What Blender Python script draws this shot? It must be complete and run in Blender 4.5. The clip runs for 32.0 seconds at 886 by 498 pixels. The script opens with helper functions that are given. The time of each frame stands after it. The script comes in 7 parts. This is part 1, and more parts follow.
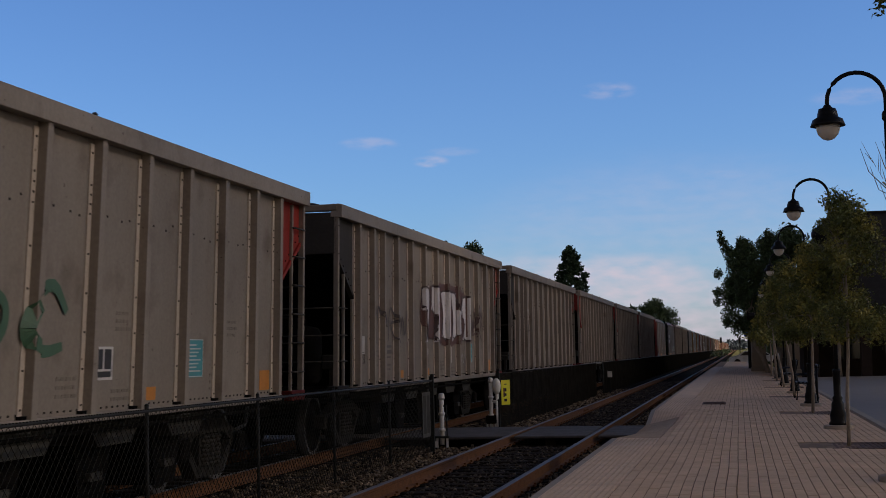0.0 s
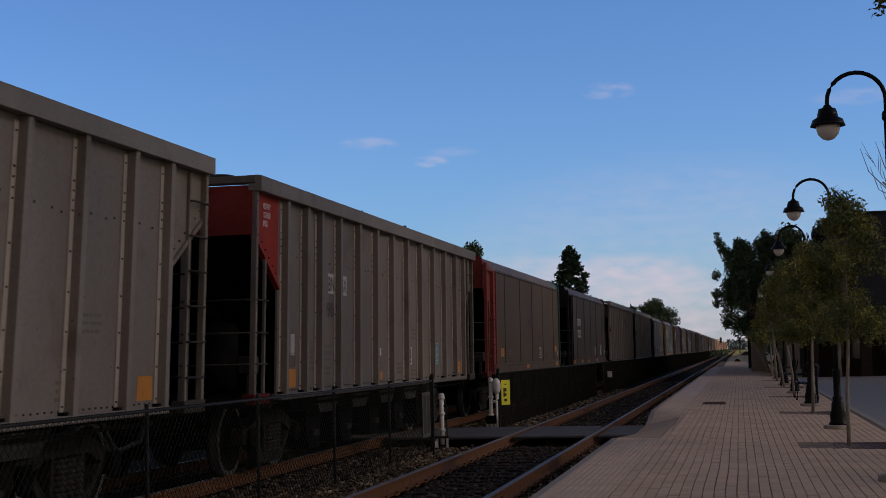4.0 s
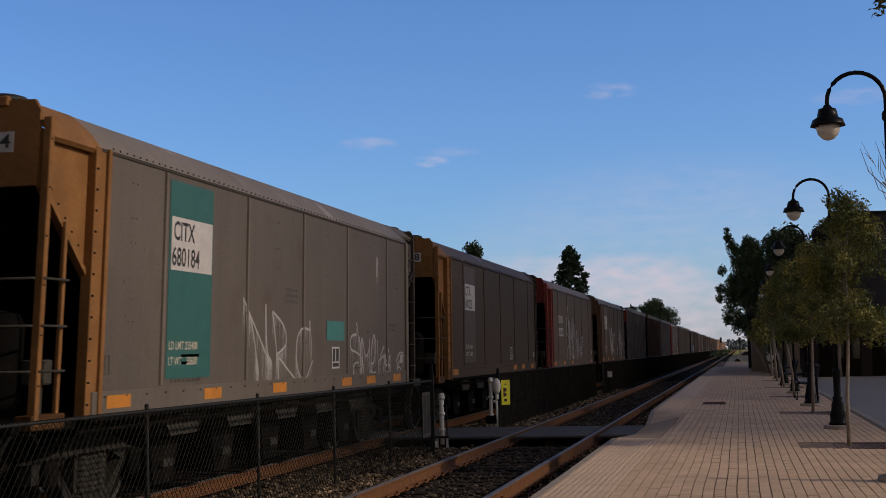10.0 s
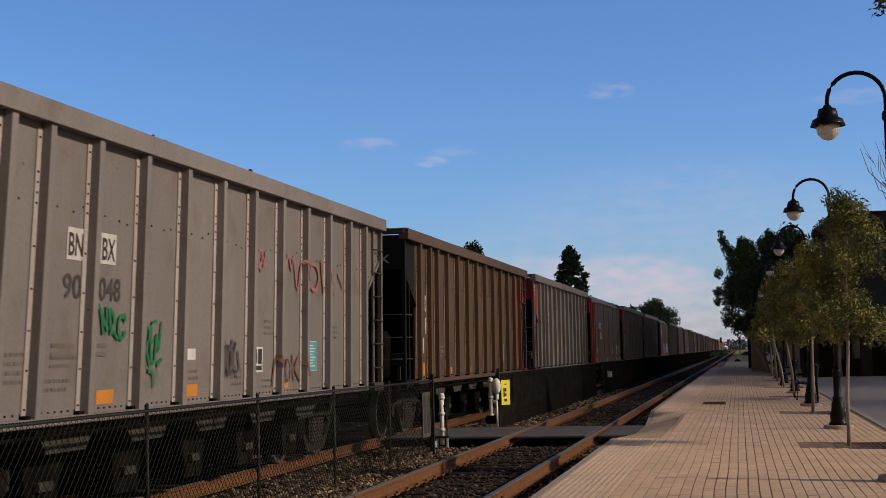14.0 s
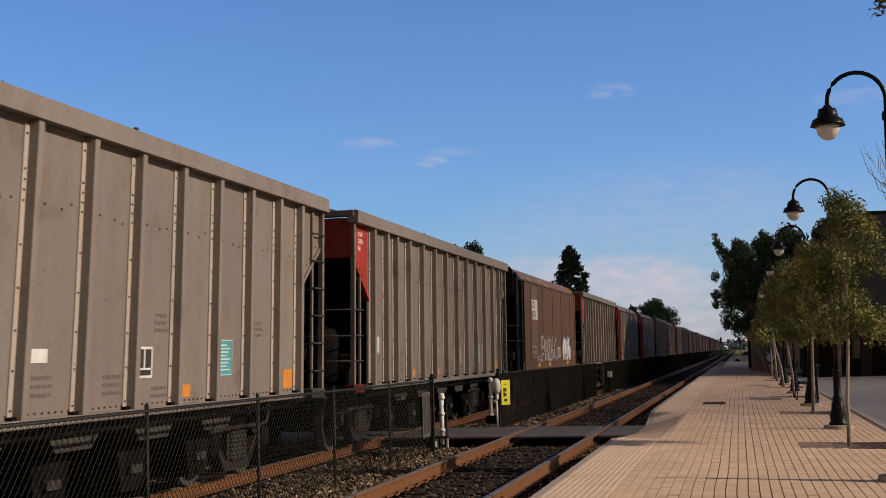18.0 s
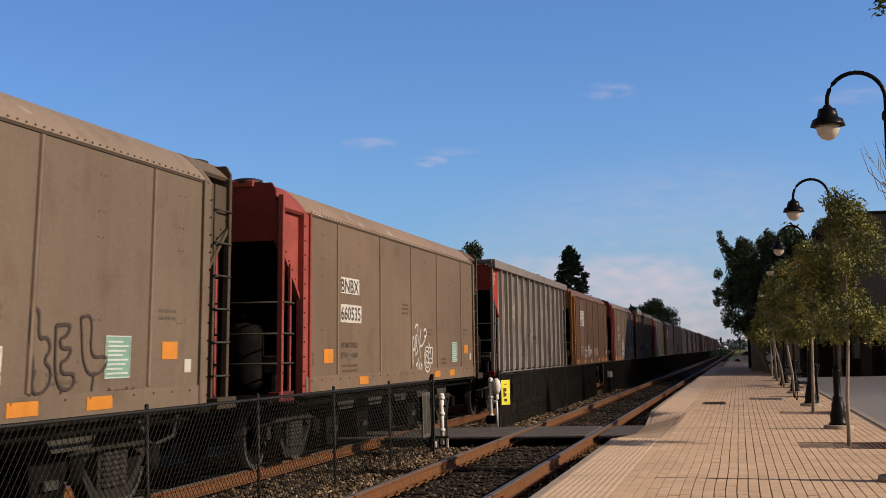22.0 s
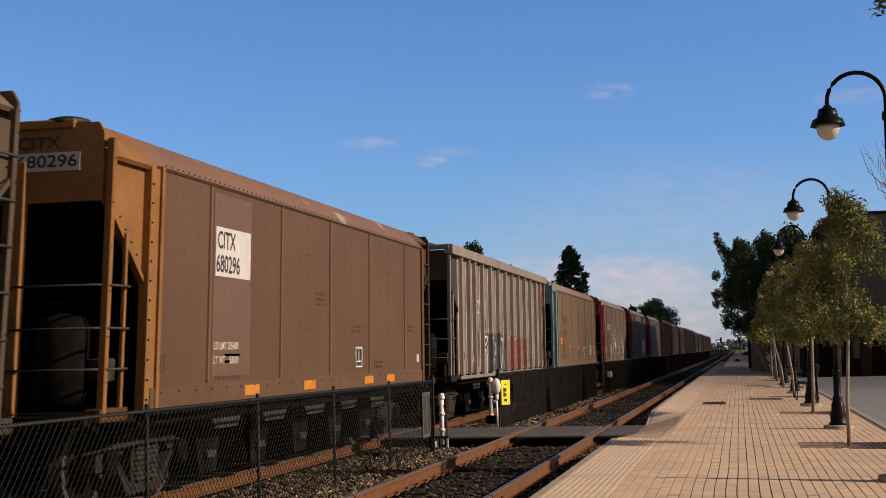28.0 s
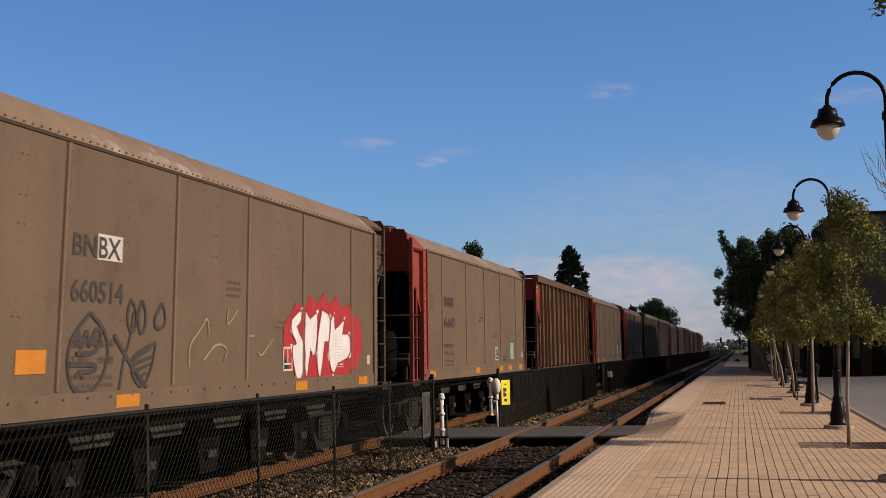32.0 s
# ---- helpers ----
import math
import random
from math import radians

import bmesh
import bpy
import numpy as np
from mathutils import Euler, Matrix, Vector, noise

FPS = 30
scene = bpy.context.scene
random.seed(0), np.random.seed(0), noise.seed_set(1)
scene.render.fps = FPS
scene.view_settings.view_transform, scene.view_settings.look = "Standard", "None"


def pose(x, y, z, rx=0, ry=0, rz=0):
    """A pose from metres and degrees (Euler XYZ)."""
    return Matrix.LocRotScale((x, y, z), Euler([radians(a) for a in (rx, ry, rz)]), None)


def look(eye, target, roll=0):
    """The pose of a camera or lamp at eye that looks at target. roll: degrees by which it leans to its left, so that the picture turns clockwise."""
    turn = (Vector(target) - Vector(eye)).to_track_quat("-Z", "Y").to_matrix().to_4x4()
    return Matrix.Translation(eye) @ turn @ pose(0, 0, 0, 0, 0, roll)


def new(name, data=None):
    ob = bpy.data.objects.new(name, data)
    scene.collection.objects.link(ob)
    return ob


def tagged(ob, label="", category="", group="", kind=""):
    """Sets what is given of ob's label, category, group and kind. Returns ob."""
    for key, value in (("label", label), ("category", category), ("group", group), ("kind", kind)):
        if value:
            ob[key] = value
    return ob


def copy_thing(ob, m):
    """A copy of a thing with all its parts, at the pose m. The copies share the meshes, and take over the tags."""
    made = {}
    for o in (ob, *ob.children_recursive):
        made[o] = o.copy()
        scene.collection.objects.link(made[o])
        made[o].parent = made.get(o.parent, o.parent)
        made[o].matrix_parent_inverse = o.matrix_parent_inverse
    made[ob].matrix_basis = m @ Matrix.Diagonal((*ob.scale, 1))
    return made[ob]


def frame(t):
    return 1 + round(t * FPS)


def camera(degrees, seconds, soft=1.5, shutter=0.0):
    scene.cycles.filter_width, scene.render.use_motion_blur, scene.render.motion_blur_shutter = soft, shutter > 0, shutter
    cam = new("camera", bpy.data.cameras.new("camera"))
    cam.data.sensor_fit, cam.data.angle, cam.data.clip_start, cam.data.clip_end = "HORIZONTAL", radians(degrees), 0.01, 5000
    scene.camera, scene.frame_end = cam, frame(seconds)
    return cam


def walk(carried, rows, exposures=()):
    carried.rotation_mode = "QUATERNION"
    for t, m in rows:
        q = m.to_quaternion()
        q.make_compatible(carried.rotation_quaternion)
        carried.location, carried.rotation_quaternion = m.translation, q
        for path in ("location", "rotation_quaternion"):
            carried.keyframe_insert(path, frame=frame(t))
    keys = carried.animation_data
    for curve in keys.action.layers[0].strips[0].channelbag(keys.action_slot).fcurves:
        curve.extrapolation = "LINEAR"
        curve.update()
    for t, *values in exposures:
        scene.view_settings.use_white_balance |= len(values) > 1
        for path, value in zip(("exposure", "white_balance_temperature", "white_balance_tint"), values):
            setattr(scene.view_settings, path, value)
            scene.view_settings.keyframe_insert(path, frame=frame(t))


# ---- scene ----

# ---------------------------------------------------------------- camera
# x across the tracks, y along them, z = 0 at the top of the rails
EYE = Vector((0.0, 0.0, 1.484))
YAW, PITCH, LEAN = radians(11.742), radians(4.276), -1.324
VIEW = Vector((-math.sin(YAW) * math.cos(PITCH), math.cos(YAW) * math.cos(PITCH), math.sin(PITCH)))
cam = camera(34.86, 32.0, soft=0.6, shutter=1.0)
# the sensor reads its rows from top to bottom, so passing cars lean
scene.cycles.rolling_shutter_type, scene.cycles.rolling_shutter_duration = "TOP", 0.06
STAND = look(EYE, EYE + VIEW * 50, LEAN)
walk(cam, [(0.0, STAND), (32.0, STAND)], exposures=[(0.0, 0.0), (28.0, 0.0), (29.0, 0.05), (30.0, -0.25), (31.0, -0.2), (32.0, -0.2)])

# ---------------------------------------------------------------- world and sun
SUN_UP = radians(26)
SUN_WAY = Vector((math.cos(SUN_UP), -0.02, math.sin(SUN_UP))).normalized()

SKY_TINT = (.66, .94, 1.43, 1)


def sky():
    w = bpy.data.worlds.new("sky")
    scene.world = w
    w.use_nodes = True
    nt = w.node_tree
    nt.nodes.clear()
    nodes, link = nt.nodes, nt.links.new
    out = nodes.new("ShaderNodeOutputWorld")
    bg = nodes.new("ShaderNodeBackground")
    air = nodes.new("ShaderNodeTexSky")
    air.sky_type = "NISHITA"
    air.sun_disc = False
    air.sun_elevation = SUN_UP
    air.sun_rotation = radians(90)
    air.air_density, air.dust_density, air.ozone_density = 1.0, 0.6, 2.0
    bg.inputs[1].default_value = 0.1
    co = nodes.new("ShaderNodeTexCoord")
    grain = nodes.new("ShaderNodeTexNoise")
    grain.inputs["Scale"].default_value = 55
    grain.inputs["Detail"].default_value = 6
    stretch = nodes.new("ShaderNodeMapping")
    stretch.inputs["Scale"].default_value = (1, 1, 3)
    link(co.outputs["Generated"], stretch.inputs[0])
    link(stretch.outputs[0], grain.inputs["Vector"])
    deep = nodes.new("ShaderNodeMix")      # the clear, deep blue of this sky
    deep.data_type, deep.blend_type = "RGBA", "MULTIPLY"
    deep.inputs["Factor"].default_value = 1
    deep.inputs["B"].default_value = SKY_TINT
    link(air.outputs[0], deep.inputs["A"])
    last = deep.outputs["Result"]
    turn = STAND.to_3x3()
    # thin wisps and a low bank: centre in degrees right and up of the view, half width, half height, thickness
    for cx, cy, wide, high, thick in ((-3.0, 4.27, 1.0, 0.22, .30), (-0.5, 3.55, 0.6, 0.2, .5), (0.4, 3.95, 0.9, 0.16, .16), (6.7, 6.4, 0.9, 0.3, .32),
                                      (16.5, 6.2, 1.6, 0.3, .22), (11.0, 3.0, .9, .16, .12), (7.2, -1.2, 3.0, 0.8, .5), (3.4, -.9, 2.4, .5, .3), (9.6, -2.1, 2.6, .7, .4), (8.0, -3.9, 7.0, 1.1, .5), (9.5, -.4, 8.0, 3.4, .14)):
        d = (turn @ Vector((math.tan(radians(cx)), math.tan(radians(cy)), -1))).normalized()
        r = d.cross(Vector((0, 0, 1))).normalized()
        u = r.cross(d)
        axes = []
        for axis, half in ((r, wide), (u, high)):
            dot = nodes.new("ShaderNodeVectorMath")
            dot.operation = "DOT_PRODUCT"
            dot.inputs[1].default_value = axis / radians(half)
            link(co.outputs["Generated"], dot.inputs[0])
            sq = nodes.new("ShaderNodeMath")
            sq.operation = "POWER"
            sq.inputs[1].default_value = 2
            ab = nodes.new("ShaderNodeMath")
            ab.operation = "ABSOLUTE"
            link(dot.outputs["Value"], ab.inputs[0])
            link(ab.outputs[0], sq.inputs[0])
            axes.append(sq)
        front = nodes.new("ShaderNodeVectorMath")
        front.operation = "DOT_PRODUCT"
        front.inputs[1].default_value = d
        link(co.outputs["Generated"], front.inputs[0])
        add = nodes.new("ShaderNodeMath")
        link(axes[0].outputs[0], add.inputs[0])
        link(axes[1].outputs[0], add.inputs[1])
        soft = nodes.new("ShaderNodeMapRange")
        soft.interpolation_type = "SMOOTHERSTEP"
        soft.inputs[1].default_value, soft.inputs[2].default_value, soft.inputs[3].default_value, soft.inputs[4].default_value = 0, 2.2, thick * (.85 if cy > 0 else 1.4), 0
        link(add.outputs[0], soft.inputs[0])
        ahead = nodes.new("ShaderNodeMath")
        ahead.operation = "GREATER_THAN"
        ahead.inputs[1].default_value = 0.5
        link(front.outputs["Value"], ahead.inputs[0])
        m1 = nodes.new("ShaderNodeMath")
        m1.operation = "MULTIPLY"
        link(soft.outputs[0], m1.inputs[0])
        link(ahead.outputs[0], m1.inputs[1])
        rag = nodes.new("ShaderNodeMapRange")
        rag.inputs[1].default_value, rag.inputs[2].default_value = (0.36, 0.66) if cy > 0 else (0.05, 0.72)
        link(grain.outputs[0], rag.inputs[0])
        m2 = nodes.new("ShaderNodeMath")
        m2.operation = "MULTIPLY"
        link(m1.outputs[0], m2.inputs[0])
        link(rag.outputs[0], m2.inputs[1])
        mix = nodes.new("ShaderNodeMix")
        mix.data_type = "RGBA"
        mix.inputs["B"].default_value = (6.6, 5.6, 6.3, 1)
        link(m2.outputs[0], mix.inputs["Factor"])
        link(last, mix.inputs["A"])
        last = mix.outputs["Result"]
    # outside the clear stretch ahead, unseen broken cloud is added to shape fill light
    puff = nodes.new("ShaderNodeTexNoise")
    puff.inputs["Scale"].default_value, puff.inputs["Detail"].default_value = 3.2, 6
    link(co.outputs["Generated"], puff.inputs["Vector"])
    cover = nodes.new("ShaderNodeMapRange")
    cover.inputs[1].default_value, cover.inputs[2].default_value, cover.inputs[4].default_value = .28, .55, 1
    link(puff.outputs[0], cover.inputs[0])
    away = nodes.new("ShaderNodeVectorMath")
    away.operation = "DOT_PRODUCT"
    away.inputs[1].default_value = VIEW
    link(co.outputs["Generated"], away.inputs[0])
    fade = nodes.new("ShaderNodeMapRange")
    fade.interpolation_type = "SMOOTHSTEP"
    fade.inputs[1].default_value, fade.inputs[2].default_value, fade.inputs[3].default_value, fade.inputs[4].default_value = .76, .9, 1, 0
    link(away.outputs["Value"], fade.inputs[0])
    height = nodes.new("ShaderNodeSeparateXYZ")
    link(co.outputs["Generated"], height.inputs[0])
    both = nodes.new("ShaderNodeMath")
    both.operation = "MULTIPLY"
    link(cover.outputs[0], both.inputs[0])
    link(fade.outputs[0], both.inputs[1])
    thin = nodes.new("ShaderNodeMapRange")
    thin.interpolation_type = "SMOOTHSTEP"
    thin.inputs[1].default_value, thin.inputs[2].default_value, thin.inputs[3].default_value, thin.inputs[4].default_value = .2, .75, 1, 0
    link(height.outputs["Z"], thin.inputs[0])
    tone = nodes.new("ShaderNodeMix")      # added cloud: warm and bright near the skyline, dim grey overhead
    tone.data_type = "RGBA"
    tone.inputs["A"].default_value, tone.inputs["B"].default_value = (.45, .38, .3, 1), (3.6, 2.6, 1.7, 1)
    link(thin.outputs[0], tone.inputs["Factor"])
    white = nodes.new("ShaderNodeMix")
    white.data_type = "RGBA"
    link(tone.outputs["Result"], white.inputs["B"])
    link(both.outputs[0], white.inputs["Factor"])
    link(last, white.inputs["A"])
    last = white.outputs["Result"]
    link(last, bg.inputs[0])
    link(bg.outputs[0], out.inputs[0])


sky()
sun = new("sun", bpy.data.lights.new("sun", "SUN"))
sun.data.energy, sun.data.angle, sun.data.color = 4.7, radians(0.55), (1.0, 0.82, 0.655)
sun.matrix_world = look(SUN_WAY * 60, (0, 0, 0))


# ---------------------------------------------------------------- materials
def mat(name, base, rough=0.7, metal=0.0, vary=0.25, scale=6.0, fine=40.0, bump=0.15, stretch=(1, 1, 1), tint=None, own=False, random=0.0, spec=0.4, coords="Object"):
    """Two scales of noise over a base colour; own: the base is the object's own colour; random: brightness varies from object to object."""
    m = bpy.data.materials.new(name)
    m.use_nodes = True
    nt = m.node_tree
    nodes, link = nt.nodes, nt.links.new
    b = nodes["Principled BSDF"]
    co = nodes.new("ShaderNodeTexCoord")
    mp = nodes.new("ShaderNodeMapping")
    mp.inputs["Scale"].default_value = stretch
    link(co.outputs[coords], mp.inputs[0])
    info = nodes.new("ShaderNodeObjectInfo")
    shift = nodes.new("ShaderNodeVectorMath")
    shift.operation = "SCALE"
    shift.inputs[0].default_value = (37, 53, 11)
    link(info.outputs["Random"], shift.inputs["Scale"])
    link(shift.outputs[0], mp.inputs["Location"])
    n1 = nodes.new("ShaderNodeTexNoise")
    n1.inputs["Scale"].default_value, n1.inputs["Detail"].default_value = scale, 5
    n2 = nodes.new("ShaderNodeTexNoise")
    n2.inputs["Scale"].default_value, n2.inputs["Detail"].default_value = fine, 3
    link(mp.outputs[0], n1.inputs["Vector"])
    link(mp.outputs[0], n2.inputs["Vector"])
    r1 = nodes.new("ShaderNodeMapRange")
    r1.inputs[1].default_value, r1.inputs[2].default_value, r1.inputs[3].default_value, r1.inputs[4].default_value = .3, .7, 1 - vary, 1 + vary
    link(n1.outputs[0], r1.inputs[0])
    r2 = nodes.new("ShaderNodeMapRange")
    r2.inputs[1].default_value, r2.inputs[2].default_value, r2.inputs[3].default_value, r2.inputs[4].default_value = .3, .7, 1 - vary * .6, 1 + vary * .6
    link(n2.outputs[0], r2.inputs[0])
    k = nodes.new("ShaderNodeMath")
    k.operation = "MULTIPLY"
    link(r1.outputs[0], k.inputs[0])
    link(r2.outputs[0], k.inputs[1])
    amount = k.outputs[0]
    if random:
        rr = nodes.new("ShaderNodeMapRange")
        rr.inputs[3].default_value, rr.inputs[4].default_value = 1 - random, 1 + random
        link(info.outputs["Random"], rr.inputs[0])
        k2 = nodes.new("ShaderNodeMath")
        k2.operation = "MULTIPLY"
        link(amount, k2.inputs[0])
        link(rr.outputs[0], k2.inputs[1])
        amount = k2.outputs[0]
    if tint:
        cm = nodes.new("ShaderNodeMix")
        cm.data_type = "RGBA"
        cm.inputs["A"].default_value, cm.inputs["B"].default_value = (*base, 1), (*tint, 1)
        patch = nodes.new("ShaderNodeMapRange")
        patch.inputs[1].default_value, patch.inputs[2].default_value = .45, .72
        link(n1.outputs[0], patch.inputs[0])
        link(patch.outputs[0], cm.inputs["Factor"])
        colour = cm.outputs["Result"]
        if own:
            link(info.outputs["Color"], cm.inputs["A"])
    elif own:
        colour = info.outputs["Color"]
    else:
        rgb = nodes.new("ShaderNodeRGB")
        rgb.outputs[0].default_value = (*base, 1)
        colour = rgb.outputs[0]
    mul = nodes.new("ShaderNodeVectorMath")
    mul.operation = "SCALE"
    link(colour, mul.inputs[0])
    link(amount, mul.inputs["Scale"])
    link(mul.outputs[0], b.inputs["Base Color"])
    b.inputs["Roughness"].default_value, b.inputs["Metallic"].default_value = rough, metal
    b.inputs["Specular IOR Level"].default_value = spec
    if bump:
        bp = nodes.new("ShaderNodeBump")
        bp.inputs["Strength"].default_value, bp.inputs["Distance"].default_value = bump, 0.02
        link(n2.outputs[0], bp.inputs["Height"])
        link(bp.outputs[0], b.inputs["Normal"])
    return m


def car_paint(name, gain=1.0, rough=.6, scuffs=False):
    """Dull factory paint in the object's own colour: broad fading, fine grime, faint runs of dirt and small rust specks."""
    m = bpy.data.materials.new(name)
    m.use_nodes = True
    nodes, link = m.node_tree.nodes, m.node_tree.links.new
    b = nodes["Principled BSDF"]
    co, info, mp, shift = nodes.new("ShaderNodeTexCoord"), nodes.new("ShaderNodeObjectInfo"), nodes.new("ShaderNodeMapping"), nodes.new("ShaderNodeVectorMath")
    shift.operation = "SCALE"
    shift.inputs[0].default_value = (37, 53, 11)
    link(info.outputs["Random"], shift.inputs["Scale"])
    link(shift.outputs[0], mp.inputs["Location"])
    link(co.outputs["Object"], mp.inputs[0])

    def noise_of(scale, detail, low, high, a, z, stretch=None):
        n = nodes.new("ShaderNodeTexNoise")
        n.inputs["Scale"].default_value, n.inputs["Detail"].default_value = scale, detail
        if stretch:
            st = nodes.new("ShaderNodeMapping")
            st.inputs["Scale"].default_value = stretch
            link(mp.outputs[0], st.inputs[0])
            link(st.outputs[0], n.inputs["Vector"])
        else:
            link(mp.outputs[0], n.inputs["Vector"])
        r = nodes.new("ShaderNodeMapRange")
        for k, value in enumerate((low, high, a, z)):
            r.inputs[k + 1].default_value = value
        link(n.outputs[0], r.inputs[0])
        return r.outputs[0], n

    def times(p, q):
        k = nodes.new("ShaderNodeMath")
        k.operation = "MULTIPLY"
        link(p, k.inputs[0])
        link(q, k.inputs[1])
        return k.outputs[0]

    broad, _ = noise_of(.55, 4, .3, .7, gain * .9, gain * 1.1)
    fine, grit = noise_of(26, 4, .3, .7, .92, 1.08)
    runs, _ = noise_of(5, 4, .35, .7, 1.03, .93, (1, 1, .06))
    grime, _ = noise_of(1.7, 6, .56, .74, 0, .5)
    specks, _ = noise_of(15, 2, .73, .77, 0, .75)
    dirt = nodes.new("ShaderNodeMix")
    dirt.data_type = "RGBA"
    dirt.inputs["B"].default_value = (.10, .068, .045, 1)
    link(info.outputs["Color"], dirt.inputs["A"])
    link(grime, dirt.inputs["Factor"])
    rust = nodes.new("ShaderNodeMix")
    rust.data_type = "RGBA"
    rust.inputs["B"].default_value = (.045, .024, .014, 1)
    link(dirt.outputs["Result"], rust.inputs["A"])
    link(specks, rust.inputs["Factor"])
    mul = nodes.new("ShaderNodeVectorMath")
    mul.operation = "SCALE"
    coat = rust.outputs["Result"]
    if scuffs:
        rubbed, _ = noise_of(1.1, 5, .62, .68, 0, .55, (2, 1, 2))
        bare = nodes.new("ShaderNodeMix")
        bare.data_type = "RGBA"
        bare.inputs["B"].default_value = (.38, .34, .29, 1)
        link(coat, bare.inputs["A"])
        link(rubbed, bare.inputs["Factor"])
        coat = bare.outputs["Result"]
    link(coat, mul.inputs[0])
    link(times(times(broad, fine), runs), mul.inputs["Scale"])
    link(mul.outputs[0], b.inputs["Base Color"])
    b.inputs["Roughness"].default_value, b.inputs["Specular IOR Level"].default_value = rough, .2
    bp = nodes.new("ShaderNodeBump")
    bp.inputs["Strength"].default_value, bp.inputs["Distance"].default_value = .06, .02
    link(grit.outputs[0], bp.inputs["Height"])
    link(bp.outputs[0], b.inputs["Normal"])
    return m


M_PAINT = car_paint("weathered_car_paint")
M_SEAM = car_paint("rubbed_seam_paint", 1.3, .65)
M_STAIN = car_paint("grimy_bolt_paint", .42, .85)
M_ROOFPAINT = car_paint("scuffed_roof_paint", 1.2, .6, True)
M_FLANGE = car_paint("pale_flange_paint", 1.8, .7)
M_TRIM = mat("car_trim_paint", (.3, .3, .3), .7, 0, .15, 2.5, 22, .06, own=True, spec=.12)
# near-black base; deep shade under and inside the cars is put into it
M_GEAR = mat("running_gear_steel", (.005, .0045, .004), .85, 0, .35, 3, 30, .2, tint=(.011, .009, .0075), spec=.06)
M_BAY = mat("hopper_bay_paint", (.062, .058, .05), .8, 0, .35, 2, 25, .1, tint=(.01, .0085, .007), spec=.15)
M_STEEL = mat("bare_steel", (.10, .095, .09), .5, .4, .15, 4, 30, .05)
M_DECAL = mat("sign_paint", (.7, .7, .7), .55, 0, .1, 5, 40, 0, own=True)
M_RUST = mat("rusty_rail_web", (.175, .078, .031), .85, 0, .35, 5, 60, .3, tint=(.085, .037, .016), spec=.2, coords="Object")
M_HEAD = mat("worn_rail_head", (.13, .115, .11), .6, .1, .15, 3, 30, .05, (1, .1, 1))
M_TIE = mat("creosoted_tie", (.024, .018, .014), .95, 0, .35, 6, 40, .4, (1, 4, 1), random=.3, spec=.1)
M_STONE = mat("ballast_stone", (.095, .068, .042), .9, 0, .4, 9, 60, .3, tint=(.23, .17, .11), spec=.2)
# bed set near black, holding shade under the train and between stones
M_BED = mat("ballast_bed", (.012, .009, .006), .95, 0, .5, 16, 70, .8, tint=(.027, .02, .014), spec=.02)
M_PAVER = mat("clay_paver", (.63, .455, .305), .85, 0, .1, 1.2, 30, .1, random=.06, spec=.2)
M_JOINT = mat("paver_joint_sand", (.22, .15, .1), .95, 0, .3, 8, 60, .2)
M_TACT = mat("pale_tactile_tile", (.68, .51, .36), .8, 0, .12, 2, 40, .1, spec=.25)
M_CONC = mat("concrete", (.38, .32, .25), .85, 0, .15, 2, 40, .15, tint=(.3, .25, .2))
M_ASPH = mat("crossing_asphalt", (.10, .092, .088), .85, 0, .25, 3, 60, .25, spec=.2)
M_LOT = mat("drive_concrete", (.27, .25, .23), .85, 0, .12, 1.2, 30, .1, tint=(.22, .205, .19))
M_IRON = mat("black_cast_iron", (.007, .007, .008), .36, .0, .2, 6, 50, .05, spec=.14)
M_GALV = mat("galvanised_wire", (.026, .027, .023), .7, 0, .15, 8, 60, 0, spec=.25)
M_MESH = mat("dusty_woven_wire", (.04, .038, .034), .75, 0, .3, 3, 40, 0, spec=.2)
M_POST = mat("dark_fence_post", (.014, .0145, .013), .6, 0, .2, 6, 60, .05, spec=.3)
M_WHITE = mat("white_enamel", (.78, .76, .72), .5, 0, .1, 5, 40, .05)
M_YELLOW = mat("yellow_sign_face", (.85, .78, .03), .5, 0, .05, 4, 30, 0)
M_FRAME = mat("dusty_truck_casting", (.04, .037, .032), .85, 0, .5, 6, 40, .3, tint=(.006, .005, .0045), spec=.1)
M_SPRING = mat("dusty_coil_spring", (.05, .046, .04), .8, 0, .4, 6, 40, .2, tint=(.012, .01, .009), spec=.15)
M_RUSTIRON = mat("rusty_iron", (.10, .05, .03), .8, 0, .25, 8, 50, .2)
M_BLACK = mat("black_paint", (.015, .015, .015), .6, 0, .1, 5, 30, 0)
M_BARK = mat("pale_bark", (.31, .265, .215), .9, 0, .3, 9, 50, .4, (1, 1, .3))
M_LEAF = mat("olive_leaf", (.105, .13, .032), .55, 0, .45, 3, 20, 0, tint=(.25, .215, .05), coords="Object")
M_LEAFD = mat("dark_green_leaf", (.06, .095, .038), .6, 0, .4, 1, 10, 0, tint=(.035, .06, .028))
M_NEEDLE = mat("conifer_needles", (.025, .05, .022), .75, 0, .3, 1, 8, 0)
M_GRASS = mat("dry_grass", (.12, .13, .045), .95, 0, .35, .4, 6, .3, tint=(.2, .165, .08), spec=.05)
M_ROOF = mat("dark_roof_shingles", (.018, .016, .015), .9, 0, .25, 3, 30, .3)
# brick colour lowered to hold the deep shade under the roof
M_BRICK = mat("brown_brick", (.028, .018, .013), .9, 0, .2, 4, 40, .2)
M_GLASS = mat("dark_window_glass", (.02, .025, .03), .08, 0, .05, 2, 10, 0, spec=.8)
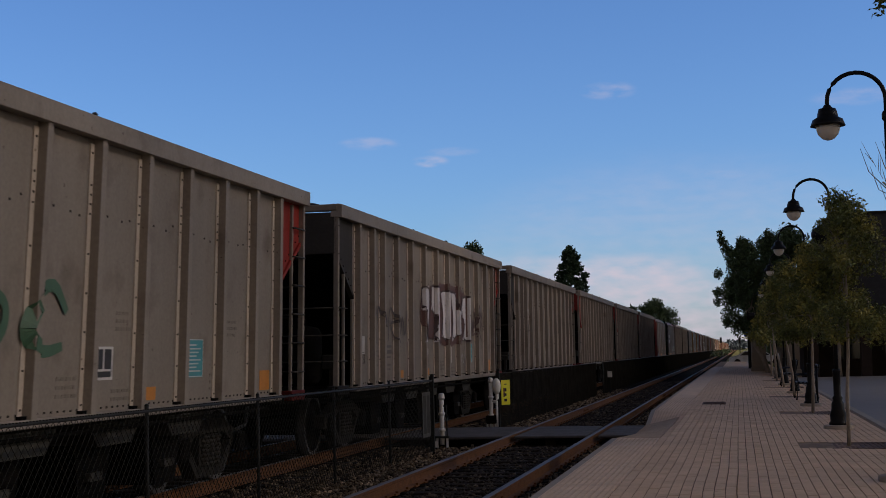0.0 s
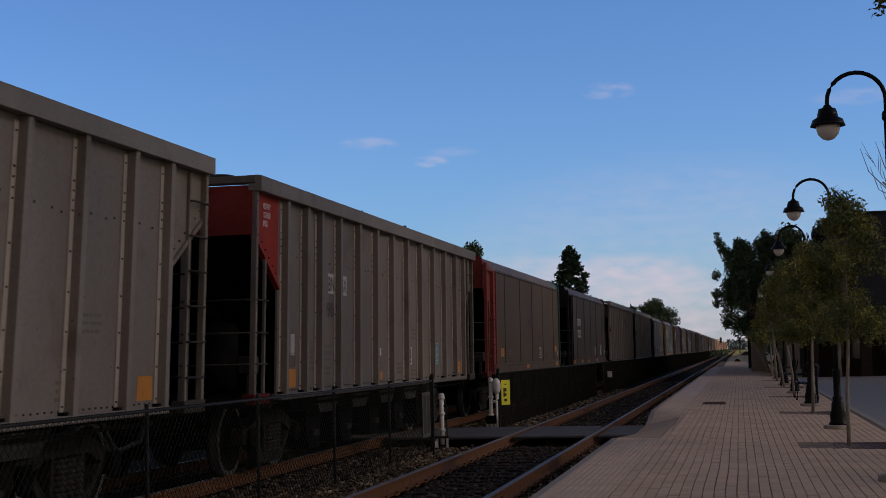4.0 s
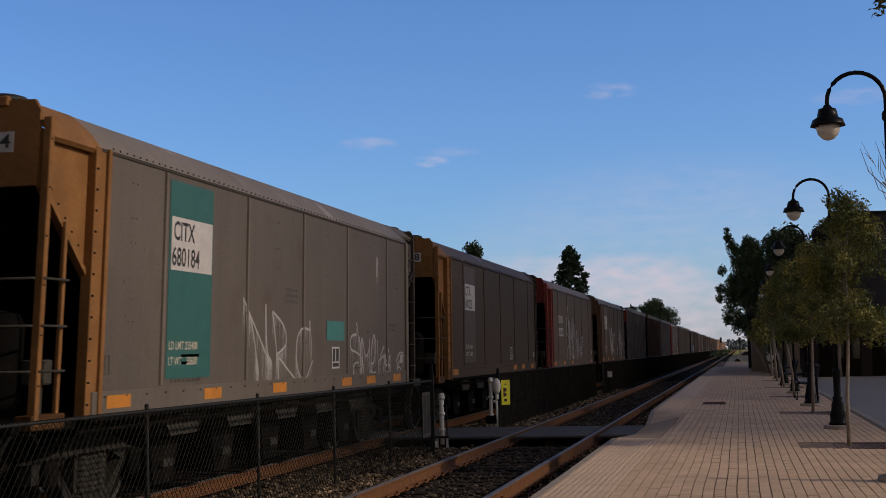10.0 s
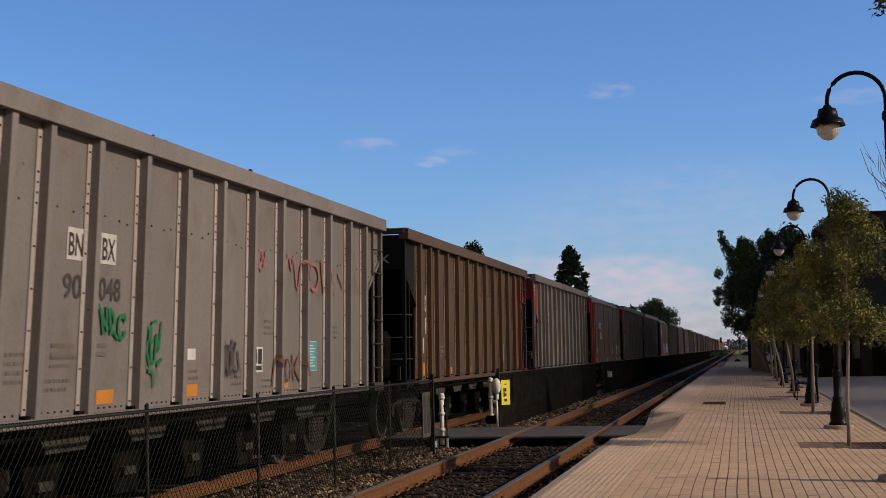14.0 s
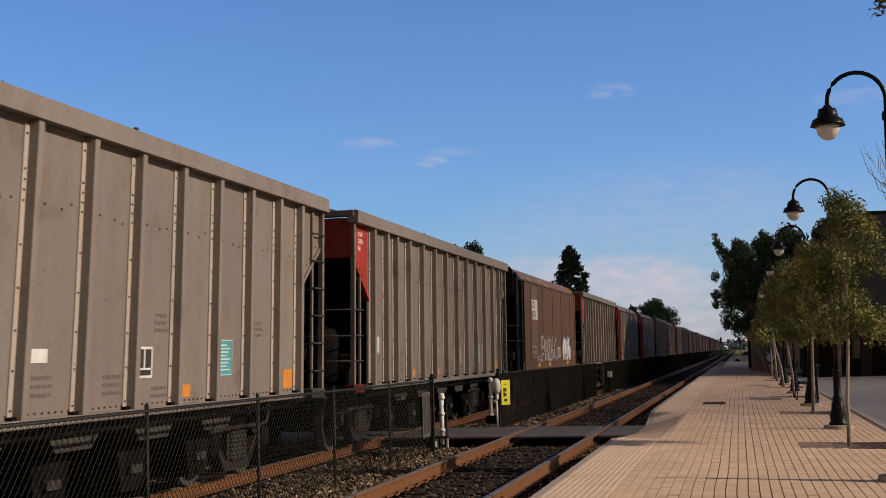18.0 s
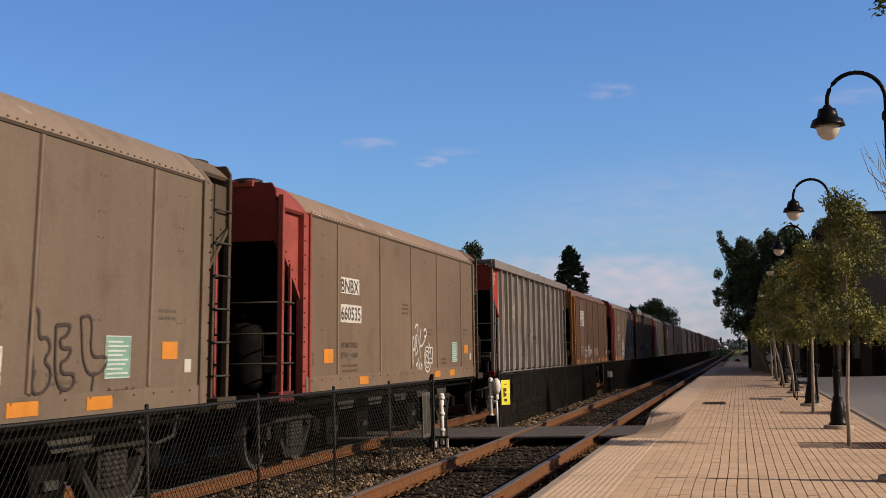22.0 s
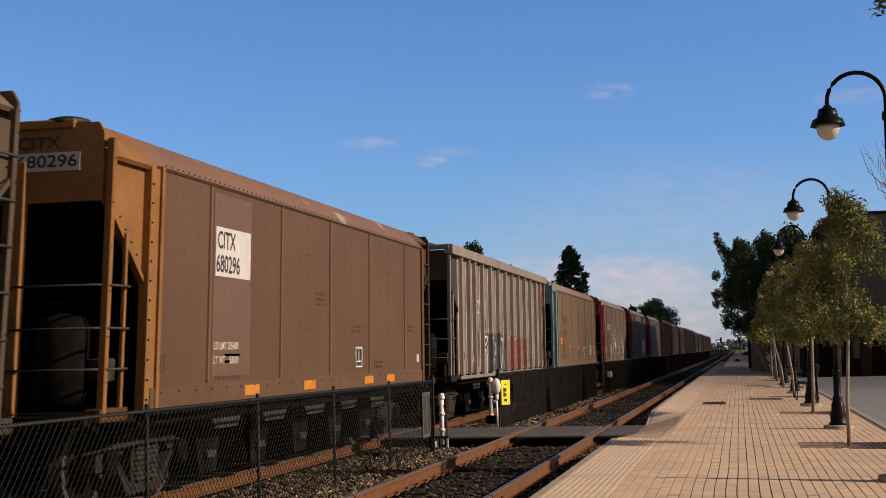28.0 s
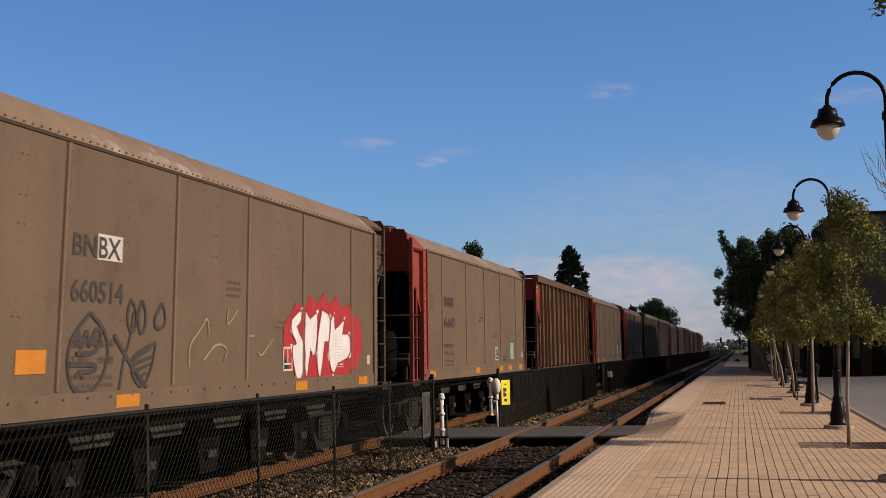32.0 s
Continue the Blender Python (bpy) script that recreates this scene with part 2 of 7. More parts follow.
M_GLOBE = mat("frosted_globe", (.62, .58, .52), .3, 0, .04, 3, 20, 0)
M_BLUE = mat("blue_sign_face", (.03, .12, .42), .5, 0, .05, 4, 30, 0)
# blue-grey of distant haze mixed into the leaf colour
M_HAZE = mat("haze_tinted_foliage", (.085, .11, .125), .95, 0, .3, .2, 2, 0)


# ---------------------------------------------------------------- mesh helpers
def box(bm, x0, x1, y0, y1, z0, z1, m=0, bevel=0.0):
    v = [bm.verts.new(p) for p in ((x0, y0, z0), (x1, y0, z0), (x1, y1, z0), (x0, y1, z0), (x0, y0, z1), (x1, y0, z1), (x1, y1, z1), (x0, y1, z1))]
    fs = [bm.faces.new([v[i] for i in q]) for q in ((0, 3, 2, 1), (4, 5, 6, 7), (0, 1, 5, 4), (1, 2, 6, 5), (2, 3, 7, 6), (3, 0, 4, 7))]
    for f in fs:
        f.material_index = m
    if bevel:
        es = {e for f in fs for e in f.edges}
        bmesh.ops.bevel(bm, geom=list(es), offset=bevel, segments=1, affect="EDGES")
    return fs


def prism(bm, outline, axis, a, b, m=0):
    """A closed outline of 2D points, drawn out along an axis from a to b. axis 'x': points are (y, z); 'y': (x, z); 'z': (x, y)."""
    def at(p, k):
        return (k, p[0], p[1]) if axis == "x" else (p[0], k, p[1]) if axis == "y" else (p[0], p[1], k)
    lo, hi = [bm.verts.new(at(p, a)) for p in outline], [bm.verts.new(at(p, b)) for p in outline]
    n = len(outline)
    fs = [bm.faces.new(lo), bm.faces.new(hi[::-1])] + [bm.faces.new((lo[i], hi[i], hi[(i + 1) % n], lo[(i + 1) % n])) for i in range(n)]
    for f in fs:
        f.material_index = m
    return fs


def tube(bm, path, r, sides=8, m=0, taper=None, cap=True):
    """A round tube along a path of points."""
    rings = []
    pts = [Vector(p) for p in path]
    for i, p in enumerate(pts):
        d = (pts[min(i + 1, len(pts) - 1)] - pts[max(i - 1, 0)]).normalized()
        a = d.cross(Vector((0, 0, 1)) if abs(d.z) < .9 else Vector((1, 0, 0))).normalized()
        b = d.cross(a)
        rad = r if taper is None else r + (taper - r) * i / (len(pts) - 1)
        rings.append([bm.verts.new(p + (a * math.cos(2 * math.pi * k / sides) + b * math.sin(2 * math.pi * k / sides)) * rad) for k in range(sides)])
    for q, s in zip(rings, rings[1:]):
        for k in range(sides):
            f = bm.faces.new((q[k], q[(k + 1) % sides], s[(k + 1) % sides], s[k]))
            f.material_index, f.smooth = m, True
    if cap:
        bm.faces.new(rings[0]).material_index = m
        bm.faces.new(rings[-1][::-1]).material_index = m


def lathe(bm, profile, sides=20, centre=(0, 0), m=0):
    """A profile of (radius, z) turned about an upright axis."""
    rings = []
    for r, z in profile:
        rings.append([bm.verts.new((centre[0] + r * math.cos(2 * math.pi * k / sides), centre[1] + r * math.sin(2 * math.pi * k / sides), z)) for k in range(sides)])
    for q, s in zip(rings, rings[1:]):
        for k in range(sides):
            f = bm.faces.new((q[k], q[(k + 1) % sides], s[(k + 1) % sides], s[k]))
            f.material_index, f.smooth = m, True
    bm.faces.new(rings[0][::-1]).material_index = m
    bm.faces.new(rings[-1]).material_index = m


def mesh_of(name, bm, *mats):
    bmesh.ops.recalc_face_normals(bm, faces=bm.faces)
    me = bpy.data.meshes.new(name)
    bm.to_mesh(me)
    bm.free()
    for m in mats:
        me.materials.append(m)
    return me


def part(name, bm, material, parent, label=""):
    """Links a bmesh (or a ready mesh) as one mesh object under a thing or a part."""
    me = bm if isinstance(bm, bpy.types.Mesh) else mesh_of(name, bm, *(material if isinstance(material, (list, tuple)) else [material]))
    ob = new(name, me)
    ob.parent = parent
    if label:
        ob["label"] = label
    return ob


def thing(name, label, category, m=None, group="", kind="", data=None):
    ob = new(name, data)
    if m is not None:
        ob.matrix_world = m
    return tagged(ob, label, category, group, kind)


def raw(name, verts, faces, *mats):
    me = bpy.data.meshes.new(name)
    me.from_pydata(verts, [], faces)
    for m in mats:
        me.materials.append(m)
    me.update()
    return me


def made(fn, *args, **kw):
    bm = bmesh.new()
    fn(bm, *args, **kw)
    return bm

# ---------------------------------------------------------------- ground and tracks
RAIL_X = (-4.135, -2.63)          # rail centres of the near track
FAR_X = (-8.03, -6.535)           # rail centres of the far track
TRACK_C = -7.293                  # middle of the far track


def ground_sheet():
    # one sheet to the horizon with a lowered bed under the tracks
    xs = [-2500, -300, -60, -14, -10.2, -9.6, -1.9, -1.86, 2.3, 14, 60, 300, 2500]
    zs = [-.5, -.5, -.5, -.45, -.4, -.24, -.24, -.30, -.30, -.30, -.4, -.5, -.5]
    ys = [-900, -30, 0, 10, 20, 40, 80, 160, 400, 1000, 2600, 4500]
    v = [(x, y, z) for y in ys for x, z in zip(xs, zs)]
    n = len(xs)
    f = [(j * n + i, j * n + i + 1, (j + 1) * n + i + 1, (j + 1) * n + i) for j in range(len(ys) - 1) for i in range(n - 1)]
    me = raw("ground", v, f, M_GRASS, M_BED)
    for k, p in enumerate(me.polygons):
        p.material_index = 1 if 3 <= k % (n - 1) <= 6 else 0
    thing("ground", "dry grass and gravel ground sheet beside the railway", "ground", kind="structure", data=me)


ground_sheet()


def rail_mesh(y0, y1):
    bm = bmesh.new()
    prof = [(-.07, -.165), (.07, -.165), (.07, -.152), (.014, -.135), (.011, -.05), (.034, -.038), (.036, -.006), (.03, 0), (-.03, 0), (-.036, -.006), (-.034, -.038), (-.011, -.05), (-.014, -.135), (-.07, -.152)]
    fs = prism(bm, prof, "y", y0, y1)
    for f in fs:
        if f.calc_center_median().z > -.004:
            f.material_index = 1
    bmesh.ops.recalc_face_normals(bm, faces=bm.faces)
    return mesh_of("rail", bm, M_RUST, M_HEAD)


def track(name, label, rails, y0, y1, ties):
    t = thing(name, label, "track", kind="structure")
    me = rail_mesh(y0, y1)
    for x in rails:
        r = part("rail", me, None, t, "rusty steel rail with a worn bright head")
        r.location.x = x
    tie = mesh_of("tie", made(box, -1.28, 1.28, -.115, .115, -.34, -.172, bevel=.012), M_TIE)
    mid = (rails[0] + rails[1]) / 2
    plate = mesh_of("tie_plate", made(box, -.17, .17, -.09, .09, -.172, -.158, bevel=.003), M_RUST)
    rng = random.Random(4)
    near = name == "track_near"
    for k in range(ties):
        y = (-8.96 if near else 8.0) + k * .53
        ob = part("tie", tie, None, t)
        ob.location = (mid + rng.uniform(-.03, .03), y, rng.uniform(-.036, -.012))
        ob.rotation_euler.z = rng.uniform(-.012, .012)
    if near:
        clip = bmesh.new()
        for k in range(ties):
            for x in rails:
                for side in (-1, 1):
                    box(clip, x + side * .05 - .045, x + side * .05 + .045, -8.96 + k * .53 - .09, -8.96 + k * .53 + .09, -.172, -.15)
                    box(clip, x + side * .085 - .016, x + side * .085 + .016, -8.96 + k * .53 - .02, -8.96 + k * .53 + .02, -.165, -.125)
        tagged(part("tie_plates", clip, M_RUST, t), kind="stuff")
    return t


NEAR = track("track_near", "rusty rails on dark ties in ballast", RAIL_X, -620, 1500, 180)
track("track_far", "rusty rails on ties under the train", FAR_X, -620, 1500, 90)
# joint bars and bond wires on the near rails
for y, x in ((14.7, RAIL_X[0]), (15.0, RAIL_X[1]), (38.2, RAIL_X[0]), (49.5, RAIL_X[1])):
    bm = bmesh.new()
    box(bm, x + .012, x + .03, y - .45, y + .45, -.135, -.045, bevel=.006)
    for k in range(4):
        box(bm, x + .03, x + .05, y - .36 + k * .24 - .02, y - .36 + k * .24 + .02, -.11, -.07)
    tube(bm, [(x + .05, y + .2, -.06), (x + .07, y + .22, -.1), (x + .06, y + .24, -.17)], .008, 5)
    part("joint_bar", bm, M_RUST, NEAR)


def stones(name, label, mat_, zones, seed):
    """Loose stones as real lumps, thinning out with distance."""
    rng = np.random.default_rng(seed)
    base = np.array([(0, 0, 1), (.9, 0, .3), (.28, .85, .35), (-.72, .53, .3), (-.72, -.53, .35), (.28, -.85, .3), (.5, .4, -.6), (-.5, .3, -.6), (0, -.6, -.6)])
    tri = np.array([(0, 1, 2), (0, 2, 3), (0, 3, 4), (0, 4, 5), (0, 5, 1), (1, 6, 2), (2, 6, 7), (2, 7, 3), (3, 7, 4), (4, 7, 8), (4, 8, 5), (5, 8, 1), (1, 8, 6)])
    vs, fs, off = [], [], 0
    for x0, x1, y0, y1, z, n, size in zones:
        u = rng.random(n)
        ys = y0 + (y1 - y0) * u ** 1.6
        xs = rng.uniform(x0, x1, n)
        for x, y in zip(xs, ys):
            s = size * rng.uniform(.55, 1.5)
            a, b = rng.uniform(0, 6.28), rng.uniform(-.6, .6)
            ca, sa, cb, sb = math.cos(a), math.sin(a), math.cos(b), math.sin(b)
            p = base * (s * rng.uniform(.7, 1.3), s * rng.uniform(.6, 1.1), s * rng.uniform(.45, .9)) * rng.uniform(.8, 1.2, (9, 1))
            q = np.stack([p[:, 0] * ca - p[:, 1] * sa, p[:, 0] * sa + p[:, 1] * ca, p[:, 2]], 1)
            q = np.stack([q[:, 0] * cb + q[:, 2] * sb, q[:, 1], -q[:, 0] * sb + q[:, 2] * cb], 1)
            vs.append(q + (x, y, z + rng.uniform(-.02, .025)))
            fs.append(tri + off)
            off += 9
    me = raw(name, np.concatenate(vs).tolist(), np.concatenate(fs).tolist(), mat_)
    thing(name, label, "ballast", kind="stuff", data=me)


M_OILSTONE = mat("oily_ballast_stone", (.032, .025, .019), .8, 0, .4, 9, 60, .3, tint=(.075, .058, .04), spec=.25)
def by_island(material, low, high):
    """Varies a material from piece to piece of a joined mesh."""
    nt_ = material.node_tree
    geo_ = nt_.nodes.new("ShaderNodeNewGeometry")
    isl_ = nt_.nodes.new("ShaderNodeMapRange")
    isl_.inputs[3].default_value, isl_.inputs[4].default_value = low, high
    nt_.links.new(geo_.outputs["Random Per Island"], isl_.inputs[0])
    mul_ = nt_.nodes.new("ShaderNodeVectorMath")
    mul_.operation = "SCALE"
    bs_ = nt_.nodes["Principled BSDF"]
    nt_.links.new(bs_.inputs["Base Color"].links[0].from_socket, mul_.inputs[0])
    nt_.links.new(isl_.outputs[0], mul_.inputs["Scale"])
    nt_.links.new(mul_.outputs[0], bs_.inputs["Base Color"])


for m_, lo_, hi_ in ((M_STONE, .15, 2.0), (M_OILSTONE, .3, 2.0), (M_PAVER, .95, 1.05), (M_LEAF, .55, 1.5), (M_LEAFD, .5, 1.5)):
    by_island(m_, lo_, hi_)

stones("ballast", "loose pale brown crushed stone between the tracks", M_STONE,
       [(-6.45, -4.25, 12, 25.4, -.215, 9000, .032), (-6.45, -4.25, 29, 62, -.215, 6000, .042), 
        (-2.54, -1.86, 11, 25, -.205, 3000, .032), (-2.54, -1.86, 29, 70, -.2, 1500, .04), (-6.45, -4.25, -9, 13, -.215, 3500, .03), (-2.54, -1.86, -9, 11, -.205, 1800, .032)], 3)

stones("oily_ballast", "dark oil-soaked crushed stone between the near rails", M_OILSTONE,
       [(-4.05, -2.72, -9, 11, -.212, 2600, .03), (-4.05, -2.72, 11, 25.3, -.212, 6000, .027), (-4.05, -2.72, 29, 75, -.212, 3800, .036)], 5)


# timber and asphalt crossing between the platforms
def crossing():
    c = thing("crossing", "dark asphalt pedestrian crossing over the tracks", "crossing", kind="structure")
    for k, (x0, x1) in enumerate(((-9.4, -8.12), (-7.94, -6.64), (-6.43, -4.22), (-4.03, -2.74), (-2.52, -1.86))):
        part("crossing_panel", made(box, x0, x1, 25.3, 28.5, -.06, -.012, bevel=.012), M_ASPH, c)
    for x in (-8.9, -7.3, -6.1, -4.5, -3.4, -2.2):
        part("timber", made(box, x - .1, x + .1, 25.5, 28.4, -.3, -.06, bevel=.01), M_TIE, c)


crossing()

# ---------------------------------------------------------------- platform and drive
EDGE, KERB = -1.82, 2.25
PLAT_END = 138.0


def plat_z(x):
    return .20 - .02 * (x - EDGE)      # falls gently away from the track


def dip(x, y):
    """How far the paving sinks towards the crossing."""
    along = max(0.0, min(1.0, (y - 21.0) / 4.2, (30.3 - y) / 1.9))
    across = max(0.0, min(1.0, (-1.1 - x) / .7))
    return .2 * along * across


def top_z(x, y):
    return plat_z(x) - dip(x, y)


def slab(bm, x0, x1, y0, y1, drop, z_up=0.0):
    v = [bm.verts.new((x, y, z)) for z_ in (0, 1) for x, y, z in [(a, b, top_z(a, b) + z_up if z_ else drop) for a, b in ((x0, y0), (x1, y0), (x1, y1), (x0, y1))]]
    for q in ((0, 3, 2, 1), (4, 5, 6, 7), (0, 1, 5, 4), (1, 2, 6, 5), (2, 3, 7, 6), (3, 0, 4, 7)):
        bm.faces.new([v[i] for i in q])


def platform():
    bm = bmesh.new()
    for y0, y1 in ((-25, 21.0), (30.3, PLAT_END)):
        slab(bm, EDGE + .02, KERB, y0, y1, -.45, -.008)
    slab(bm, -.55, KERB, 21.0, 30.3, -.45, -.008)
    for a, b in ((21.0, 25.2), (25.2, 28.4), (28.4, 30.3)):
        slab(bm, EDGE + .02, -.55, a, b, -.45, -.022)
    p = thing("platform", "low station platform paved with tan clay pavers", "platform", kind="structure", data=mesh_of("platform", bm, M_JOINT))
    # concrete edge stones
    rng = random.Random(7)
    for y0, y1 in ((-12, 21.0), (28.4, 30.3), (30.3, 96)):
        y = y0
        while y < y1 - .1:
            L = min(2.4, y1 - y)
            b = bmesh.new()
            slab(b, EDGE - .06, EDGE + .02, y + .006, y + L - .006, -.2, rng.uniform(-.004, .002))
            part("edge_stone", b, M_CONC, p)
            y += L
    # mottled concrete landing that slopes down to the crossing
    for k, (y0, y1) in enumerate(((21.02, 23.1), (23.1, 25.2), (25.2, 26.8), (26.8, 28.38))):
        b = bmesh.new()
        slab(b, EDGE - .05, EDGE + .62, y0, y1 - .008, -.25, -.004)
        part("ramp", b, M_LANDING, p, "mottled grey-brown concrete landing that slopes down to the crossing")
    return p


M_LANDING = mat("mottled_landing_concrete", (.5, .365, .245), .9, 0, .3, 5, 28, .3, tint=(.27, .2, .14), spec=.2)
PLATFORM = platform()


def dome_strip(y0, y1, x0, x1, pitch, detail):
    """Tactile tiles: a slab every 0.6 m and rows of small domes on it."""
    y = y0
    while y < y1 - .05:
        b = bmesh.new()
        slab(b, x0, x1, y + .003, min(y + .6, y1) - .003, -.1, .004)
        part("tactile_tile", b, M_TACT, PLATFORM)
        y += .6
    if not detail:
        return
    vs, fs, k = [], [], 0
    nx = int((x1 - x0) / pitch)
    for i in range(nx):
        for j in range(int((y1 - y0) / pitch)):
            cx, cy = x0 + (i + .5) * pitch, y0 + (j + .5) * pitch
            z = top_z(cx, cy) + .004
            for r, h in ((.015, 0), (.009, .004)):
                vs += [(cx + r * math.cos(a), cy + r * math.sin(a), z + h) for a in (0, 1.047, 2.094, 3.142, 4.189, 5.236)]
            fs += [(k + q, k + (q + 1) % 6, k + 6 + (q + 1) % 6, k + 6 + q) for q in range(6)] + [tuple(k + 6 + q for q in range(6))]
            k += 12
    ob = part("tactile_domes", raw("tactile_domes", vs, fs, M_TACT), None, PLATFORM)
    tagged(ob, kind="stuff")


dome_strip(-9.0, 9.0, EDGE + .025, EDGE + .625, .06, False)
dome_strip(9.0, 21.0, EDGE + .025, EDGE + .625, .06, True)
dome_strip(28.4, 30.3, EDGE + .025, EDGE + .625, .06, True)
dome_strip(30.3, 38.0, EDGE + .025, EDGE + .625, .06, True)
dome_strip(38.0, 100.0, EDGE + .025, EDGE + .625, .06, False)

GRATES = ((1.4, 19.9), (1.4, 29.6), (1.4, 39.3), (1.4, 48.6), (1.42, 58), (1.42, 67.5))


def pavers():
    """Running-bond pavers, long side along the platform; the nearest are objects of their own, the rest one joined mesh."""
    rng = random.Random(11)
    W, L = .102, .204
    box_f = ((4, 5, 6, 7), (0, 1, 5, 4), (1, 2, 6, 5), (2, 3, 7, 6), (3, 0, 4, 7))
    piece = raw("paver", [(-W / 2 + .004, .004, -.03), (W / 2 - .004, .004, -.03), (W / 2 - .004, L - .003, -.03), (-W / 2 + .004, L - .003, -.03),
                          (-W / 2 + .006, .006, .001), (W / 2 - .006, .006, -.001), (W / 2 - .006, L - .005, -.001), (-W / 2 + .006, L - .005, .001)], box_f, M_PAVER)
    vs, fs, k, single = [], [], 0, 0
    x = EDGE + .625 + .055
    col = 0
    while x < KERB - .1:
        y = -9.0 + (L / 2 if col % 2 else 0) - L
        while y < 92:
            long = L if y < 48 else L * 4
            grate = any(abs(x - gx) < .62 and abs(y + long / 2 - gy) < .6 for gx, gy in GRATES)
            if not grate:
                z = top_z(x, y + long / 2) + rng.uniform(-.0015, .0015)
                tilt = (top_z(x + W / 2, y) - top_z(x - W / 2, y)) / 2
                rise = (top_z(x, y + long) - top_z(x, y)) / 2
                if single < 300 and 11.2 < y < 13.0 and -.9 < x < 2.2:
                    ob = part("paver", piece, None, PLATFORM)
                    ob.location = (x, y, z)
                    single += 1
                else:
                    g = .0032
                    sway = .012 * noise.noise(Vector((col * .13, y * .4, 3.1)))
                    a, b, c, d = x + sway - W / 2 + g, x + sway + W / 2 - g, y, y + long
                    e = .002
                    vs += [(a, c, z - .03), (b, c, z - .03), (b, d, z - .03), (a, d, z - .03), (a + e, c, z - tilt - rise), (b - e, c, z + tilt - rise), (b - e, d, z + tilt + rise), (a + e, d, z - tilt + rise)]
                    fs += [tuple(k + i for i in q) for q in box_f]
                    k += 8
            y += long
        x += W
        col += 1
    ob = part("pavers", raw("pavers", vs, fs, M_PAVER), None, PLATFORM)
    tagged(ob, "joined rest of the tan clay pavers", kind="stuff")


def far_paving():
    bm = bmesh.new()
    slab(bm, EDGE + .65, KERB, 92.3, PLAT_END, -.1, .0)
    part("far_paving", bm, M_PAVER, PLATFORM)


far_paving()


# drain cover in the pavers
def drain_cover(x, y):
    d = thing("drain_cover", "dark cast iron drain cover set in the pavers", "drain cover", pose(x, y, plat_z(x) + .003))
    part("frame", made(box, -.27, .27, -.62, .62, -.02, .008, bevel=.004), M_RUSTIRON, d)
    for k in range(9):
        part("bar", made(box, -.23, .23, -.56 + k * .14 - .03, -.56 + k * .14 + .03, .008, .014), M_RUSTIRON, d)


drain_cover(-.64, 34.35)


def tree_grate(x, y):
    g = thing("tree_grate", "rusty brown iron tree grate set flush in the pavers", "tree grate", pose(x, y, plat_z(x) - .004), group="tree grates along the platform")
    b = bmesh.new()
    for s in (-1, 1):
        box(b, -.62, .62, s * .58 - .03, s * .58 + .03, -.03, .004)
        box(b, s * .59 - .03, s * .59 + .03, -.55, .55, -.03, .004)
    part("frame", b, M_RUSTIRON, g)
    b = bmesh.new()
    for k in range(16):
        xx = -.52 + k * .069
        if abs(xx) < .12:
            box(b, xx - .02, xx + .02, -.55, -.14, -.03, 0)
            box(b, xx - .02, xx + .02, .14, .55, -.03, 0)
        else:
            box(b, xx - .02, xx + .02, -.55, .55, -.03, 0)
    part("grating", b, M_RUSTIRON, g)
    part("soil", made(box, -.55, .55, -.55, .55, -.1, -.028), M_JOINT, g)


for gx, gy in GRATES:
    tree_grate(gx, gy)

# kerb and drive on the far side of the platform from the tracks
drive = bmesh.new()
box(drive, KERB + .15, 26, -25, 69, -.35, .02)
thing("drive", "pale concrete drive beside the platform", "road", kind="structure", data=mesh_of("drive", drive, M_LOT))
kerb = thing("kerb", "concrete kerb along the platform", "kerb", kind="structure")
for k in range(40):
    y = -4 + k * 2.4
    part("kerb_stone", made(box, KERB, KERB + .15, y + .006, y + 2.394, -.3, .125, bevel=.015), M_CONC, kerb)

# ---------------------------------------------------------------- fence between the tracks
FENCE_X, FENCE_TOP, FENCE_FOOT = -5.30, 1.03, -.24


def chain_link(y0, y1, pitch=.062, r=.0021):
    """Woven wire as two crossed sets of slanting wires."""
    vs, fs, k = [], [], 0
    h = FENCE_TOP - FENCE_FOOT - .03
    lean = h * .95
    n = int((y1 - y0 + lean) / pitch)
    for s in (0, 1):
        for i in range(n):
            a = y0 - lean + i * pitch
            p, q = (a, FENCE_FOOT + .03), (a + lean, FENCE_TOP)
            t0, t1 = max(0, (y0 - p[0]) / lean), min(1, (y1 - p[0]) / lean)
            if t1 <= t0:
                continue
            ya, yb = p[0] + lean * t0, p[0] + lean * t1
            za, zb = p[1] + (q[1] - p[1]) * t0, p[1] + (q[1] - p[1]) * t1
            if s:
                ya, yb = y0 + y1 - ya, y0 + y1 - yb
            x = FENCE_X + (.003 if s else -.003)
            for yy, zz in ((ya, za), (yb, zb)):
                vs += [(x + r, yy, zz), (x - r * .5, yy + r * .87, zz), (x - r * .5, yy - r * .87, zz)]
            fs += [(k, k + 1, k + 4, k + 3), (k + 1, k + 2, k + 5, k + 4), (k + 2, k, k + 3, k + 5)]
            k += 6
    return raw("chain_link", vs, fs, M_GALV if y0 < 20 else M_MESH)


